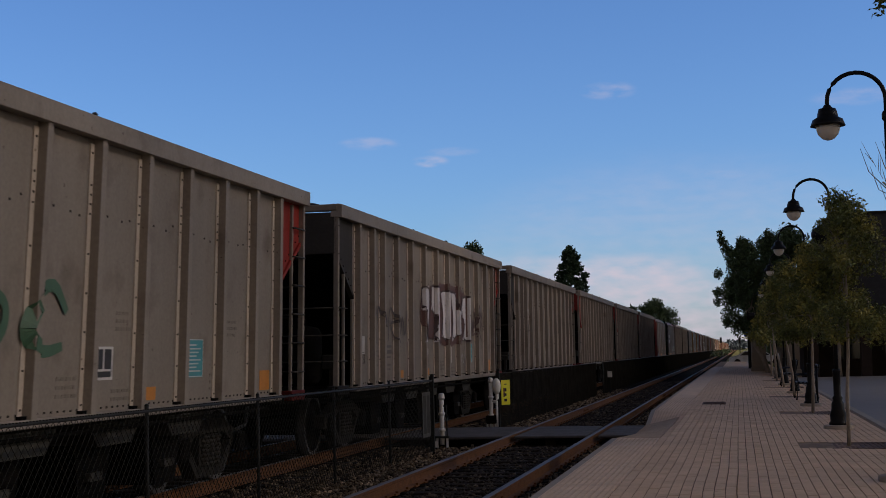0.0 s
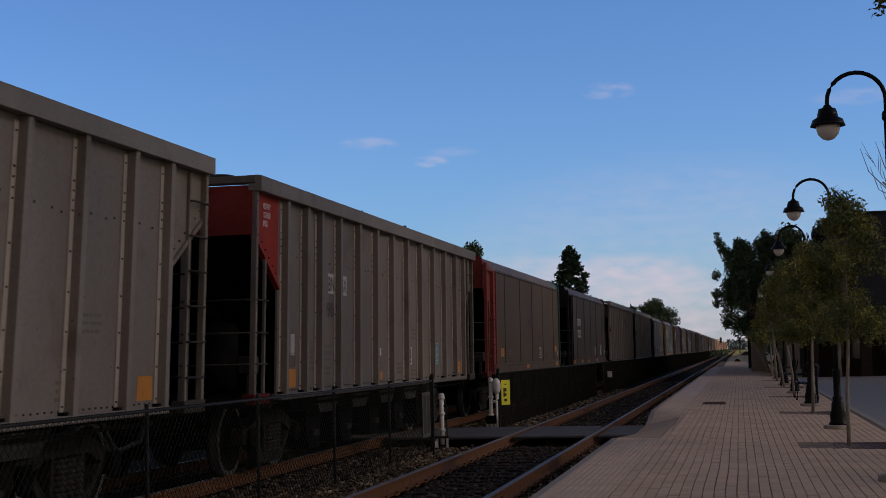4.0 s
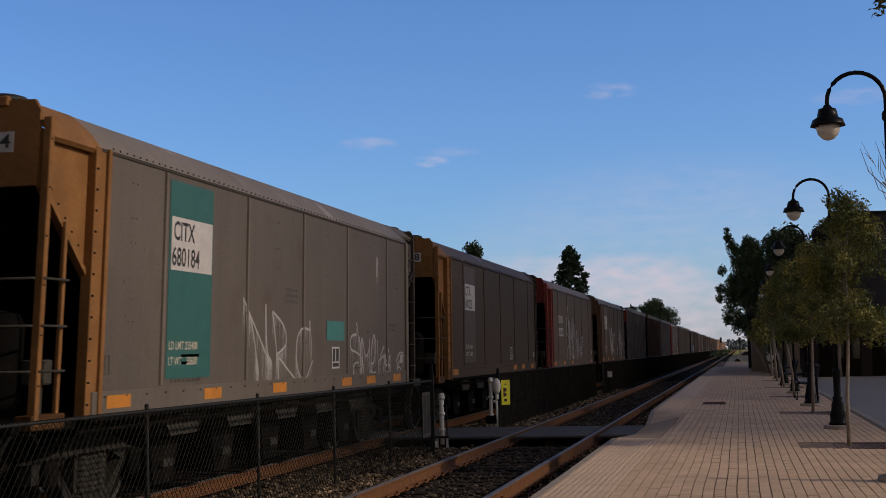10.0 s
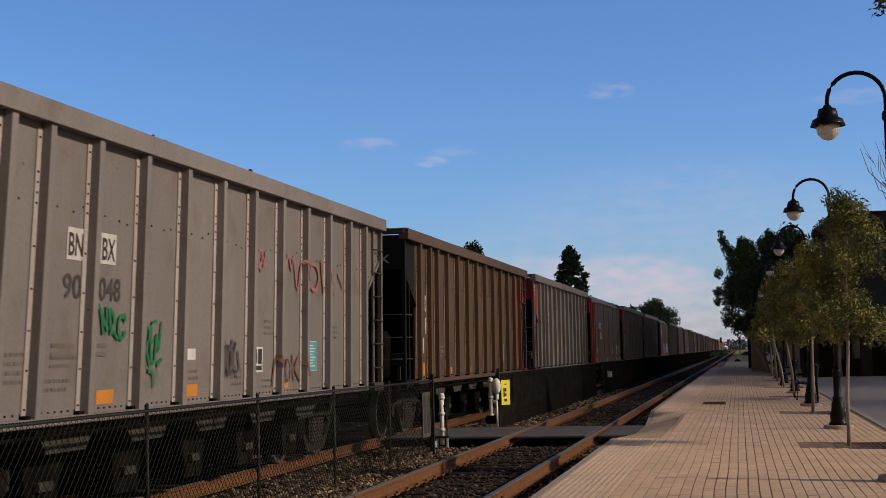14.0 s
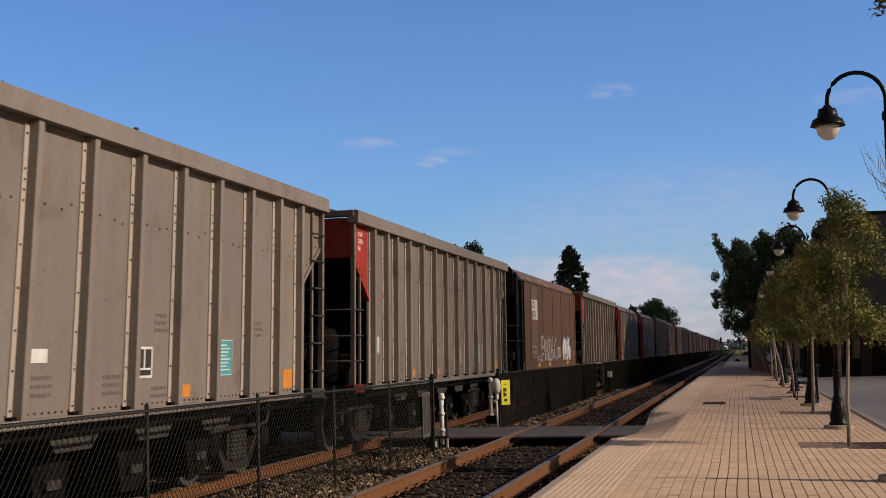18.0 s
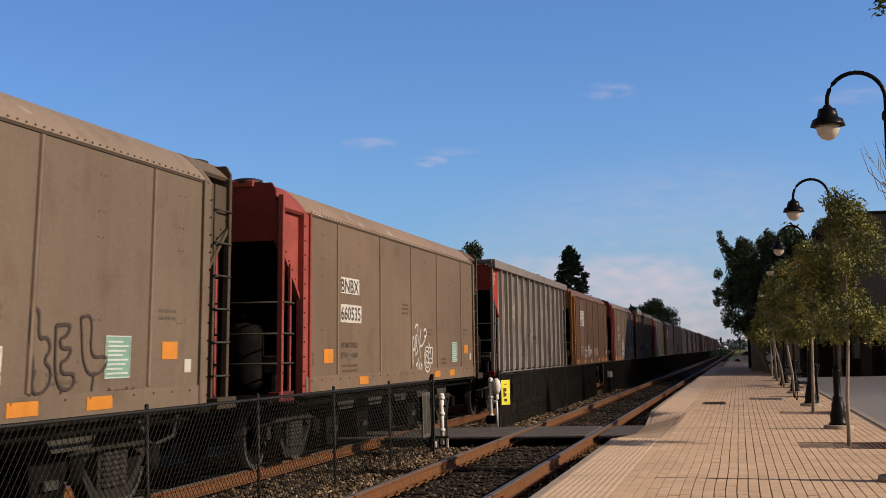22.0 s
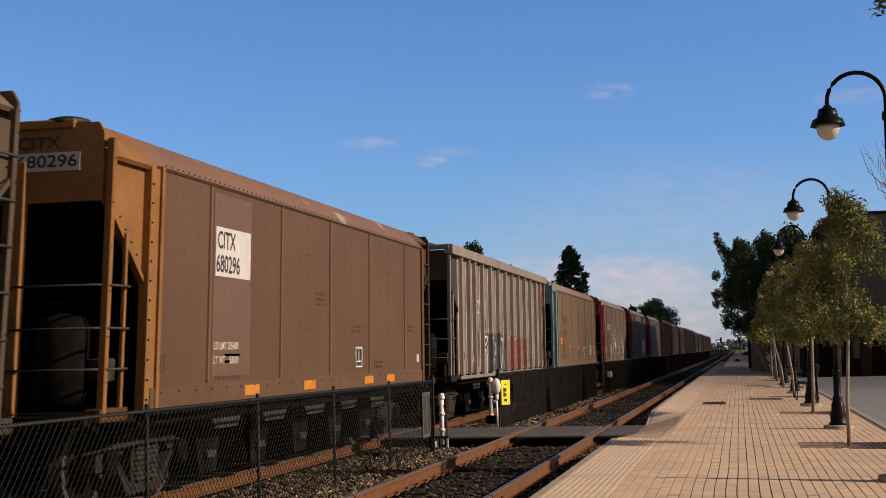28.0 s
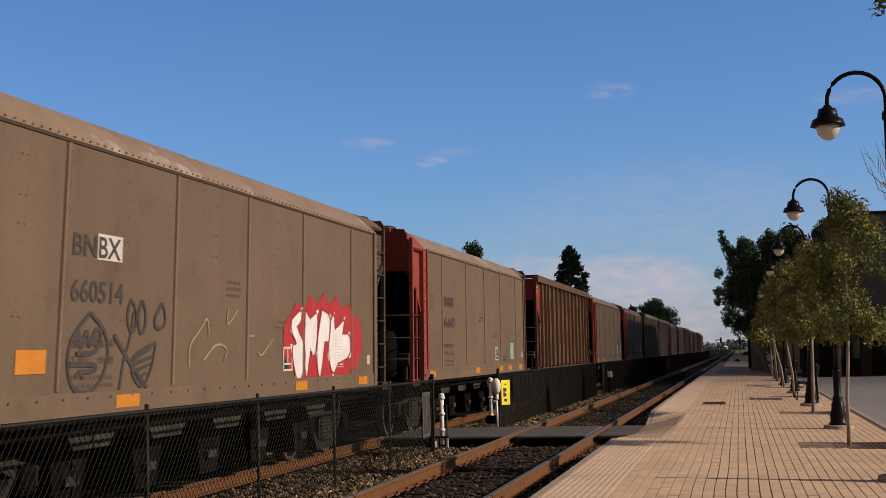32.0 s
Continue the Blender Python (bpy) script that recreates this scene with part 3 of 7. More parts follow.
def fence(y0, y1, posts, label, pitch=.062, wire=.0021, slim=.024):
    f = thing("fence", label, "fence", group="fence between the tracks")
    part("chain_link", chain_link(y0, y1, pitch, wire), None, f, "grey woven wire mesh")
    post = mesh_of("post", made(tube, [(0, 0, FENCE_FOOT - .3), (0, 0, FENCE_TOP + (.05 if y0 < 20 else 0))], slim, 10), M_POST)
    cap = mesh_of("post_cap", made(lathe, [(.021, 0), (.021, .012), (.014, .02), (.004, .024)], 10), M_POST)
    for y in posts:
        ob = part("post", post, None, f)
        ob.location = (FENCE_X - .035, y, 0)
        c = part("cap", cap, None, ob)
        c.location.z = FENCE_TOP + (.045 if y0 < 20 else -.005)
    part("top_wire", made(tube, [(FENCE_X, y0, FENCE_TOP), (FENCE_X, y1, FENCE_TOP)], .014, 6), M_POST, f)
    part("bottom_wire", made(tube, [(FENCE_X, y0, FENCE_FOOT + .04), (FENCE_X, y1, FENCE_FOOT + .04)], .004, 5), M_GALV, f)
    knots = bmesh.new()
    y = y0 + .02
    while y < min(y1, 25):
        box(knots, FENCE_X - .009, FENCE_X + .009, y - .011, y + .011, FENCE_TOP - .01, FENCE_TOP + .02)
        y += .052
    if knots.verts:
        tagged(part("knuckles", knots, M_GALV, f), kind="stuff")
    else:
        knots.free()
    return f


fence(3.0, 24.28, [3.02 + 3.048 * k for k in range(7)] + [24.28], "chain-link fence with dark steel posts between the tracks", .1, .0034, .02)
fence(31.2, 53.2, [31.2 + 3.05 * k for k in range(8)], "chain-link fence beyond the crossing", .05, .0034, .024)
fence(56.2, 79.0, [56.2 + 3.05 * k for k in range(8)], "chain-link fence farther along the tracks", .05, .0036, .024)
# open gap filled with added dense mesh, so it reads as dark shade
fence(79.05, 109.9, [80 + 3.05 * k for k in range(10)], "added chain-link screen in the fence gap, standing in for shade", .05, .004, .024)
fence(110.0, 262, [110 + 6.1 * k for k in range(26)], "chain-link fence receding along the tracks", .07, .004, .024)
# taller end posts at the opening
for y, top in ((24.28, 1.13), (31.2, 1.13)):
    g = thing("gate_post", "dark square steel post at the fence opening", "post", pose(FENCE_X, y, 0))
    part("post", made(box, -.03, .03, -.03, .03, -.3, top, bevel=.006), M_POST, g)
    part("cap", made(box, -.036, .036, -.036, .036, top, top + .015, bevel=.005), M_POST, g)

# yellow sign on the opening's post
sg = thing("warning_sign", "tall yellow sign with dark marks on a fence post", "sign", pose(-5.12, 31.1, .615, 0, 0, 50))
part("plate", made(box, -.125, .125, -.006, .006, -.275, .275, bevel=.003), M_YELLOW, sg)
for z0, z1, w in ((.17, .19, .05), (.02, .09, .035), (-.08, -.02, .03), (-.2, -.14, .05)):
    part("marking", made(box, -w, w * .6, -.0085, -.006, z0, z1), M_BLACK, sg)
part("marking", made(box, -.07, -.03, -.0085, -.006, -.1, .1), M_RUSTIRON, sg)
part("bracket", made(box, -.16, .02, .006, .03, .1, .14), M_POST, sg)


def pipe_stand(x, y, top, big):
    """White fluid stand-pipe: base plate, posts, pipe, collars, elbow."""
    s = thing("pipe_stand", "white painted pipe stand beside the crossing", "pipe stand", pose(x, y, -.24))
    h = top + .24
    part("foot", made(box, -.14, .14, -.1, .1, 0, .05, bevel=.01), M_GEAR, s)
    for dx in (-.09, .09):
        part("leg", made(box, dx - .018, dx + .018, -.018, .018, .05, .25, bevel=.004), M_WHITE, s)
    part("base", made(box, -.13, .13, -.06, .06, .22, .26, bevel=.008), M_GALV, s)
    part("pipe", made(tube, [(0, 0, .1), (0, 0, h - .06)], .042, 14), M_WHITE, s)
    for z in (.34, h * .62, h - .1):
        part("collar", made(lathe, [(.05, z), (.062, z + .01), (.062, z + .045), (.05, z + .055)], 14), M_WHITE, s)
    part("cap", made(lathe, [(.05, h - .06), (.058, h - .03), (.05, h), (.02, h + .015)], 14), M_WHITE, s)
    if big:
        part("valve", made(lathe, [(.04, h - .36), (.085, h - .28), (.1, h - .18), (.085, h - .07), (.03, h - .01)], 16, (.13, 0)), M_WHITE, s)
        part("elbow", made(tube, [(.02, 0, h - .5), (.1, 0, h - .52), (.14, 0, h - .46), (.14, 0, h - .34)], .035, 10), M_WHITE, s)
        part("drop_pipe", made(tube, [(.13, 0, h - .5), (.13, 0, .1)], .026, 10), M_WHITE, s)
        part("housing", made(box, -.1, .12, -.09, .09, .18, .36, bevel=.012), M_GEAR, s)
    else:
        part("clamp", made(box, -.1, .1, -.02, .02, h - .24, h - .2, bevel=.004), M_GALV, s)
        part("side_pipe", made(tube, [(.09, 0, .05), (.09, 0, h - .22)], .012, 8), M_GALV, s)
        part("stub", made(tube, [(-.15, .1, 0), (-.15, .1, .16)], .025, 8), M_WHITE, s)


pipe_stand(-5.31, 25.1, .776, False)
pipe_stand(-5.42, 30.9, .94, True)

# grey notice plate wired to the fence, and a small white box on a post
M_RIM = mat("dull_grey_rim", (.085, .08, .072), .7, 0, .3, 6, 40, .1, spec=.2)
plate = thing("notice_plate", "grey weathered notice plate wired to the chain-link fence", "sign", pose(FENCE_X + .03, 23.62, .47))
part("plate", made(box, -.004, .004, -.3, .3, -.38, .38, bevel=.002), M_BAY, plate)
for y0, y1, z0, z1 in ((-.3, -.24, -.38, .38), (.24, .3, -.38, .38), (-.24, .24, .32, .38), (-.24, .24, -.38, -.32)):
    part("rim", made(box, .004, .008, y0, y1, z0, z1), M_RIM, plate)
part("bar", made(box, .004, .008, -.03, .03, -.32, .32), M_RIM, plate)
wb = thing("marker_box", "small white marker box on a dark post", "marker", pose(-5.15, 57.2, 0))
part("post", made(box, -.03, .03, -.03, .03, -.3, .45), M_POST, wb)
part("box", made(box, -.09, .09, -.06, .06, .42, .66, bevel=.01), M_WHITE, wb)

# ---------------------------------------------------------------- freight cars
PITCH_Y, SPEED, START = 15.969, 16.794, 17.945
HALF, CAGE = 7.2, 6.15            # half length over the roof; where the side sheet ends
SIDE_A, SIDE_B = 1.52, 1.60       # side sheet planes of the ribbed and of the smooth car
RIBS = [-5.97, -5.1, -4.42] + [-3.4584 + 1.0808 * k for k in range(9)] + [6.1]
SEAMS = (-4.6, -2.1, .12, 2.3, 4.7)
GREY, TAN, BROWN, DUSK = (.175, .148, .12), (.148, .107, .074), (.112, .062, .037), (.085, .054, .034)
RED, PINK, YELLOW, TEAL, DARK, ORANGE = (.30, .036, .026), (.25, .06, .05), (.23, .112, .04), (.06, .23, .21), (.012, .012, .012), (.55, .21, .025)
END_PARTS = {"gusset", "end_panel", "corner_post", "end_post", "ladder_post", "end_frame"}


M_STAMP = mat("worn_stencil_paint", (.22, .21, .2), .8, 0, .5, 6, 40, 0, spec=.2)


def span(a, b, s):
    return (a, b) if s > 0 else (-b, -a)


def build_gear(car):
    """Underframe: sill, couplers, hopper bays, brake pipe and two trucks."""
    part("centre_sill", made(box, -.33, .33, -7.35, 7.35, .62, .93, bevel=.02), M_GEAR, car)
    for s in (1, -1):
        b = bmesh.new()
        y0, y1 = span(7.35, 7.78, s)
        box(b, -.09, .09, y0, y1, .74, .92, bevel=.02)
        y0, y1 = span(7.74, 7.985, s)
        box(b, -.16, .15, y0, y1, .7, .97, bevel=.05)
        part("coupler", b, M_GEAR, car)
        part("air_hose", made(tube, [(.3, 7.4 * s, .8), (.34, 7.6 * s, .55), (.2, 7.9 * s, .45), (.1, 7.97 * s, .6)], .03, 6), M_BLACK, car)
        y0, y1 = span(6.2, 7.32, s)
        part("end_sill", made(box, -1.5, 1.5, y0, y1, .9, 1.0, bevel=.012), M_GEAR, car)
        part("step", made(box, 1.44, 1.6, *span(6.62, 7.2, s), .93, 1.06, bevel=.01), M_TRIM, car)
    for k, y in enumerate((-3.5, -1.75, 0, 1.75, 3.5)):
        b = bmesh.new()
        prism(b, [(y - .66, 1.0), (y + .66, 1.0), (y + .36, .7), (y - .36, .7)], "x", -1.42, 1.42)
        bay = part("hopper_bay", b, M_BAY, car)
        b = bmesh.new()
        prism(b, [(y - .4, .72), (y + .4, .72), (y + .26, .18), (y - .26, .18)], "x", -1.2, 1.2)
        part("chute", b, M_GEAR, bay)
        if k % 2 == 0:
            stamp = bmesh.new()
            for row, n in ((.9, 3), (.84, 6)):
                for q in range(n):
                    box(stamp, 1.42, 1.423, y - n * .045 + q * .09, y - n * .045 + q * .09 + .055, row, row + .04)
            part("stencil", stamp, M_STAMP, bay)
        part("chute_gate", made(box, 1.2, 1.26, y - .16, y + .1, .36, .44), M_BAY, bay)
    part("brake_pipe", made(tube, [(1.46, -6.1, .86), (1.46, 6.1, .86)], .022, 6), M_GEAR, car)
    part("walk_angle", made(box, 1.4, 1.56, -6.1, 6.1, .93, .965), M_GEAR, car)
    for s in (-1, 1):
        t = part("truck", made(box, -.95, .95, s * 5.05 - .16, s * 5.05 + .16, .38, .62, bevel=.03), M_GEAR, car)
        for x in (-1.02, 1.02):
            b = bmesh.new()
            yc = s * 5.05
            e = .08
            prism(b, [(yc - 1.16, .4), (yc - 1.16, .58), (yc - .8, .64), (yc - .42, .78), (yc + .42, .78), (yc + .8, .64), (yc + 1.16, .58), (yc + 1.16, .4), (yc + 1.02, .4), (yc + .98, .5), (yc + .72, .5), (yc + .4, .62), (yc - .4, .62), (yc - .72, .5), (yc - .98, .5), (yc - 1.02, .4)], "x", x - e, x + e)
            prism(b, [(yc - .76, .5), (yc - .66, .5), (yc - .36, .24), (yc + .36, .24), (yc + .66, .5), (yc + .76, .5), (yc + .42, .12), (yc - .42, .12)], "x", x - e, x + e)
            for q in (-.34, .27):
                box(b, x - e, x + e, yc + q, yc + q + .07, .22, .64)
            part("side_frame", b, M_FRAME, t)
            b = bmesh.new()
            coil = []
            for q in range(7):
                coil += [(.06, .24 + q * .052), (.085, .255 + q * .052), (.085, .275 + q * .052), (.06, .29 + q * .052)]
            for dy in (-.18, 0, .18):
                lathe(b, coil, 10, (x + (.06 if x > 0 else -.06), yc + dy))
            part("spring", b, M_SPRING, t)
            for dy in (-.89, .89):
                part("bearing_cap", made(box, x + (.09 if x > 0 else -.16), x + (.16 if x > 0 else -.09), yc + dy - .13, yc + dy + .13, .34, .6, bevel=.04), M_GEAR, t)
        for dy in (-.89, .89):
            part("wheel", WHEELSET, None, t).location = (0, s * 5.05 + dy, .457)


def wheelset():
    b = bmesh.new()
    tube(b, [(-1.08, 0, 0), (1.08, 0, 0)], .085, 12)
    for x, q in ((-.78, -1), (.78, 1)):
        prof = [(.12, -.09), (.15, -.05), (.38, -.02), (.40, -.06), (.457, -.06), (.457, .05), (.48, .07), (.48, .09), (.4, .09), (.39, .04), (.14, .05), (.12, .09)]
        rings = [[b.verts.new((x - q * w, r * math.cos(a * math.pi / 14), r * math.sin(a * math.pi / 14))) for a in range(28)] for r, w in prof]
        for i in range(len(rings)):
            u, v = rings[i], rings[(i + 1) % len(rings)]
            for a in range(28):
                f = b.faces.new((u[a], u[(a + 1) % 28], v[(a + 1) % 28], v[a]))
                f.smooth = i not in (3, 4, 5)
                if i in (3, 4):
                    f.material_index = 1
    return mesh_of("wheelset", b, M_GEAR, M_STEEL)


WHEELSET = wheelset()


def cage(car, s, side, top, outline=None):
    """One end: corner posts, ladders, rungs, sloping sheet; s = -1 is the leading end."""
    y0, y1 = span(7.1, 7.2, s)
    part("corner_post", made(box, side - .065, side + .01, y0 + (.03 if s < 0 else 0), y1 - (0 if s < 0 else .03), .96, top, bevel=.008), M_TRIM, car)
    part("ladder_post", made(box, side - .06, side - .02, *span(6.7, 6.75, s), .98, 2.72, bevel=.006), M_TRIM, car)
    part("end_post", made(box, .62, .72, y0, y1, .96, top - .2, bevel=.008), M_TRIM, car)
    part("end_post", made(box, -.72, -.62, y0, y1, .96, top - .2, bevel=.008), M_TRIM, car)
    part("corner_post", made(box, -side - .01, -side + .09, y0, y1, .96, top, bevel=.008), M_TRIM, car)
    if s > 0:
        part("ladder_post", made(box, side - .06, side - .02, *span(6.7, 6.75, s), 2.72, top - .1, bevel=.006), M_TRIM, car)
    for z in (1.42, 1.8, 2.2) if s < 0 else (1.3, 1.68, 2.06, 2.44, 2.82, 3.2):
        part("rung", made(tube, [(side - .02, s * 6.7, z), (side + .015, s * 6.72, z), (side + .015, s * 7.15, z), (side - .02, s * 7.16, z)], .013, 6), M_BAY, car)
        part("rung", made(tube, [(.66, s * 7.18, z), (.66, s * 7.225, z), (side - .06, s * 7.225, z), (side - .06, s * 7.18, z)], .013, 6), M_BAY, car)
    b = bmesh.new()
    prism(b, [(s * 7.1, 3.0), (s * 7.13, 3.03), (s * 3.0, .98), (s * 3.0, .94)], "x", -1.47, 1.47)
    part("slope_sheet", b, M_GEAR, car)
    if outline:
        part("end_panel", made(prism, outline, "y", *span(7.12, 7.17, s)), M_TRIM, car)
    else:
        part("end_panel", made(box, -side + .02, side - .02, *span(7.12, 7.17, s), 3.0, top, bevel=.004), M_TRIM, car)
    b = bmesh.new()
    for q in range(6):
        z = 3.0 - q * .62
        for xx in (side + .01,):
            lathe(b, [(.008, 0), (.008, .008)], 6)
            for v in list(b.verts)[-12:]:
                v.co = Vector((xx + v.co.z, s * 7.15 + v.co.x, top - .2 - q * .42 + v.co.y))
    tagged(part("rivets", b, M_GEAR, car), kind="stuff")
    for xx in (-.55, .0, .55) if s < 0 else (.3,):
        part("strut", made(tube, [(xx, s * 6.9, 1.0), (xx, s * 5.7, 2.25)], .035, 6), M_GEAR, car)
    if s < 0:
        tank = part("brake_reservoir", made(lathe, [(.05, 1.06), (.2, 1.1), (.25, 1.18), (.25, 1.82), (.2, 1.92), (.05, 1.96)], 18, (.95, s * 6.72)), M_GEAR, car)
        part("tank_pipe", made(tube, [(.95, s * 6.72, 1.94), (.95, s * 6.72, 2.05), (.5, s * 6.6, 2.1)], .02, 6), M_GEAR, tank)
        part("valve_box", made(box, 1.2, 1.42, s * 6.62 - .08, s * 6.62 + .08, 1.3, 1.52, bevel=.015), M_BAY, car)
        part("bracket", made(box, 1.3, 1.36, s * 6.62 - .03, s * 6.62 + .03, 1.0, 1.3), M_BAY, car)
    else:
        part("brake_rod", made(tube, [(.5, s * 6.9, 1.0), (.5, s * 6.95, 1.7), (.42, s * 6.9, 1.75), (.2, s * 6.9, 1.75)], .018, 6), M_BAY, car)


def hatch(car, s, top):
    part("top_plate", made(lathe, [(.2, -.03), (.21, .0), (.2, .03), (.13, .05), (.02, .055)], 18, (0, 0)), M_BLACK, car).location = (1.05, s * 7.0, top)


def build_ribbed():
    """Open-top coal hopper with outside ribs."""
    car = thing("coal_hopper", "", "freight car", pose(TRACK_C, 0, 0), group="coal train")
    top = 3.735
    part("side_sheet", made(box, SIDE_A - .03, SIDE_A, -CAGE, CAGE, .99, top - .16), M_PAINT, car)
    far = bmesh.new()
    box(far, -SIDE_A, -SIDE_A + .03, -CAGE, CAGE, .99, top - .16)
    for y in RIBS:
        box(far, -SIDE_A - .08, -SIDE_A, y - .05, y + .05, 1.0, top - .18)
    box(far, -SIDE_A - .1, -SIDE_A + .05, -HALF, HALF, top - .18, top)
    part("far_side", far, M_PAINT, car)
    b = bmesh.new()
    prism(b, [(SIDE_A, -.058), (SIDE_A + .092, -.05), (SIDE_A + .096, -.046), (SIDE_A + .096, .046), (SIDE_A + .092, .05), (SIDE_A, .058)], "z", 1.02, top - .17)
    prism(b, [(SIDE_A, -.135), (SIDE_A + .012, -.135), (SIDE_A + .012, -.058), (SIDE_A, -.058)], "z", 1.04, top - .24, 1)
    for q in (1.1, 1.42, 1.75, 2.1, 2.46, 2.83, 2.92, 3.01, 3.1, 3.4):
        box(b, SIDE_A + .012, SIDE_A + .02, -.106, -.088, q, q + .018, 2)
    box(b, SIDE_A + .002, SIDE_A + .06, -.15, -.06, 1.03, 1.06, 2)
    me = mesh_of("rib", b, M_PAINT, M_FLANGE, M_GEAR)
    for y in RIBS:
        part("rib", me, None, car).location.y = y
    b = bmesh.new()
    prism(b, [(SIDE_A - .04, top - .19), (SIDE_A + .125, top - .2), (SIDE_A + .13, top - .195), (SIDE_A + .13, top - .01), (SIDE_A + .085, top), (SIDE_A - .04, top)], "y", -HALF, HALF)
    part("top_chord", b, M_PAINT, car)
    b = bmesh.new()
    rng = random.Random(31)
    for _ in range(16):
        y, r = rng.uniform(-6.8, 6.8), rng.uniform(.012, .035)
        lathe(b, [(r * .6, top - .004), (r, top + r * .4), (r * .5, top + r)], 5, (SIDE_A + rng.uniform(.0, .09), y))
    tagged(part("coal_bits", b, M_BLACK, car), kind="stuff")
    part("side_sill", made(box, SIDE_A - .06, SIDE_A + .09, -CAGE - .05, CAGE + .05, .955, 1.03, bevel=.008), M_PAINT, car)
    b = bmesh.new()
    y = -6.0
    while y < 6.0:
        box(b, SIDE_A, SIDE_A + .008, y - .009, y + .009, 1.058, 1.076)
        y += .12
    for q, y in enumerate(RIBS[:-1]):
        for dy, z in ((.3, 2.84), (.62, 2.82), (.8, 2.8 + .04 * (q % 3))):
            box(b, SIDE_A, SIDE_A + .005, y + dy - .011, y + dy + .011, z, z + .02)
    tagged(part("bolts", b, M_GEAR, car), kind="stuff")
    for s in (-1, 1):
        for side in (1, -1):
            b = bmesh.new()
            x0, x1 = (SIDE_A - .02, SIDE_A) if side > 0 else (-SIDE_A, -SIDE_A + .02)
            prism(b, [(s * CAGE, top - .17), (s * 7.14, top - .17), (s * 7.14, 3.06), (s * CAGE, 2.42)], "x", x0, x1)
            g = part("gusset", b, M_TRIM, car)
            if side > 0:
                b = bmesh.new()
                for q in range(7):
                    yy, zz = s * (7.08 - q * .14), 3.07 - q * .0925
                    box(b, SIDE_A, SIDE_A + .01, yy - .009, yy + .009, zz - .009 + .05, zz + .009 + .05)
                tagged(part("gusset_bolts", b, M_GEAR, g), kind="stuff")
                part("gusset_flange", made(prism, [(s * 7.14, 3.06), (s * CAGE, 2.42), (s * CAGE, 2.36), (s * 7.14, 3.0)], "x", SIDE_A - .04, SIDE_A + .03), M_TRIM, g)
        part("end_chord", made(box, -SIDE_A - .06, SIDE_A + .06, *span(7.04, 7.22, s), top - .1, top - .005, bevel=.01), M_TRIM, car)
        cage(car, s, SIDE_A + .06, top - .12)
        hatch(car, s, top - .01)
    build_gear(car)
    return car


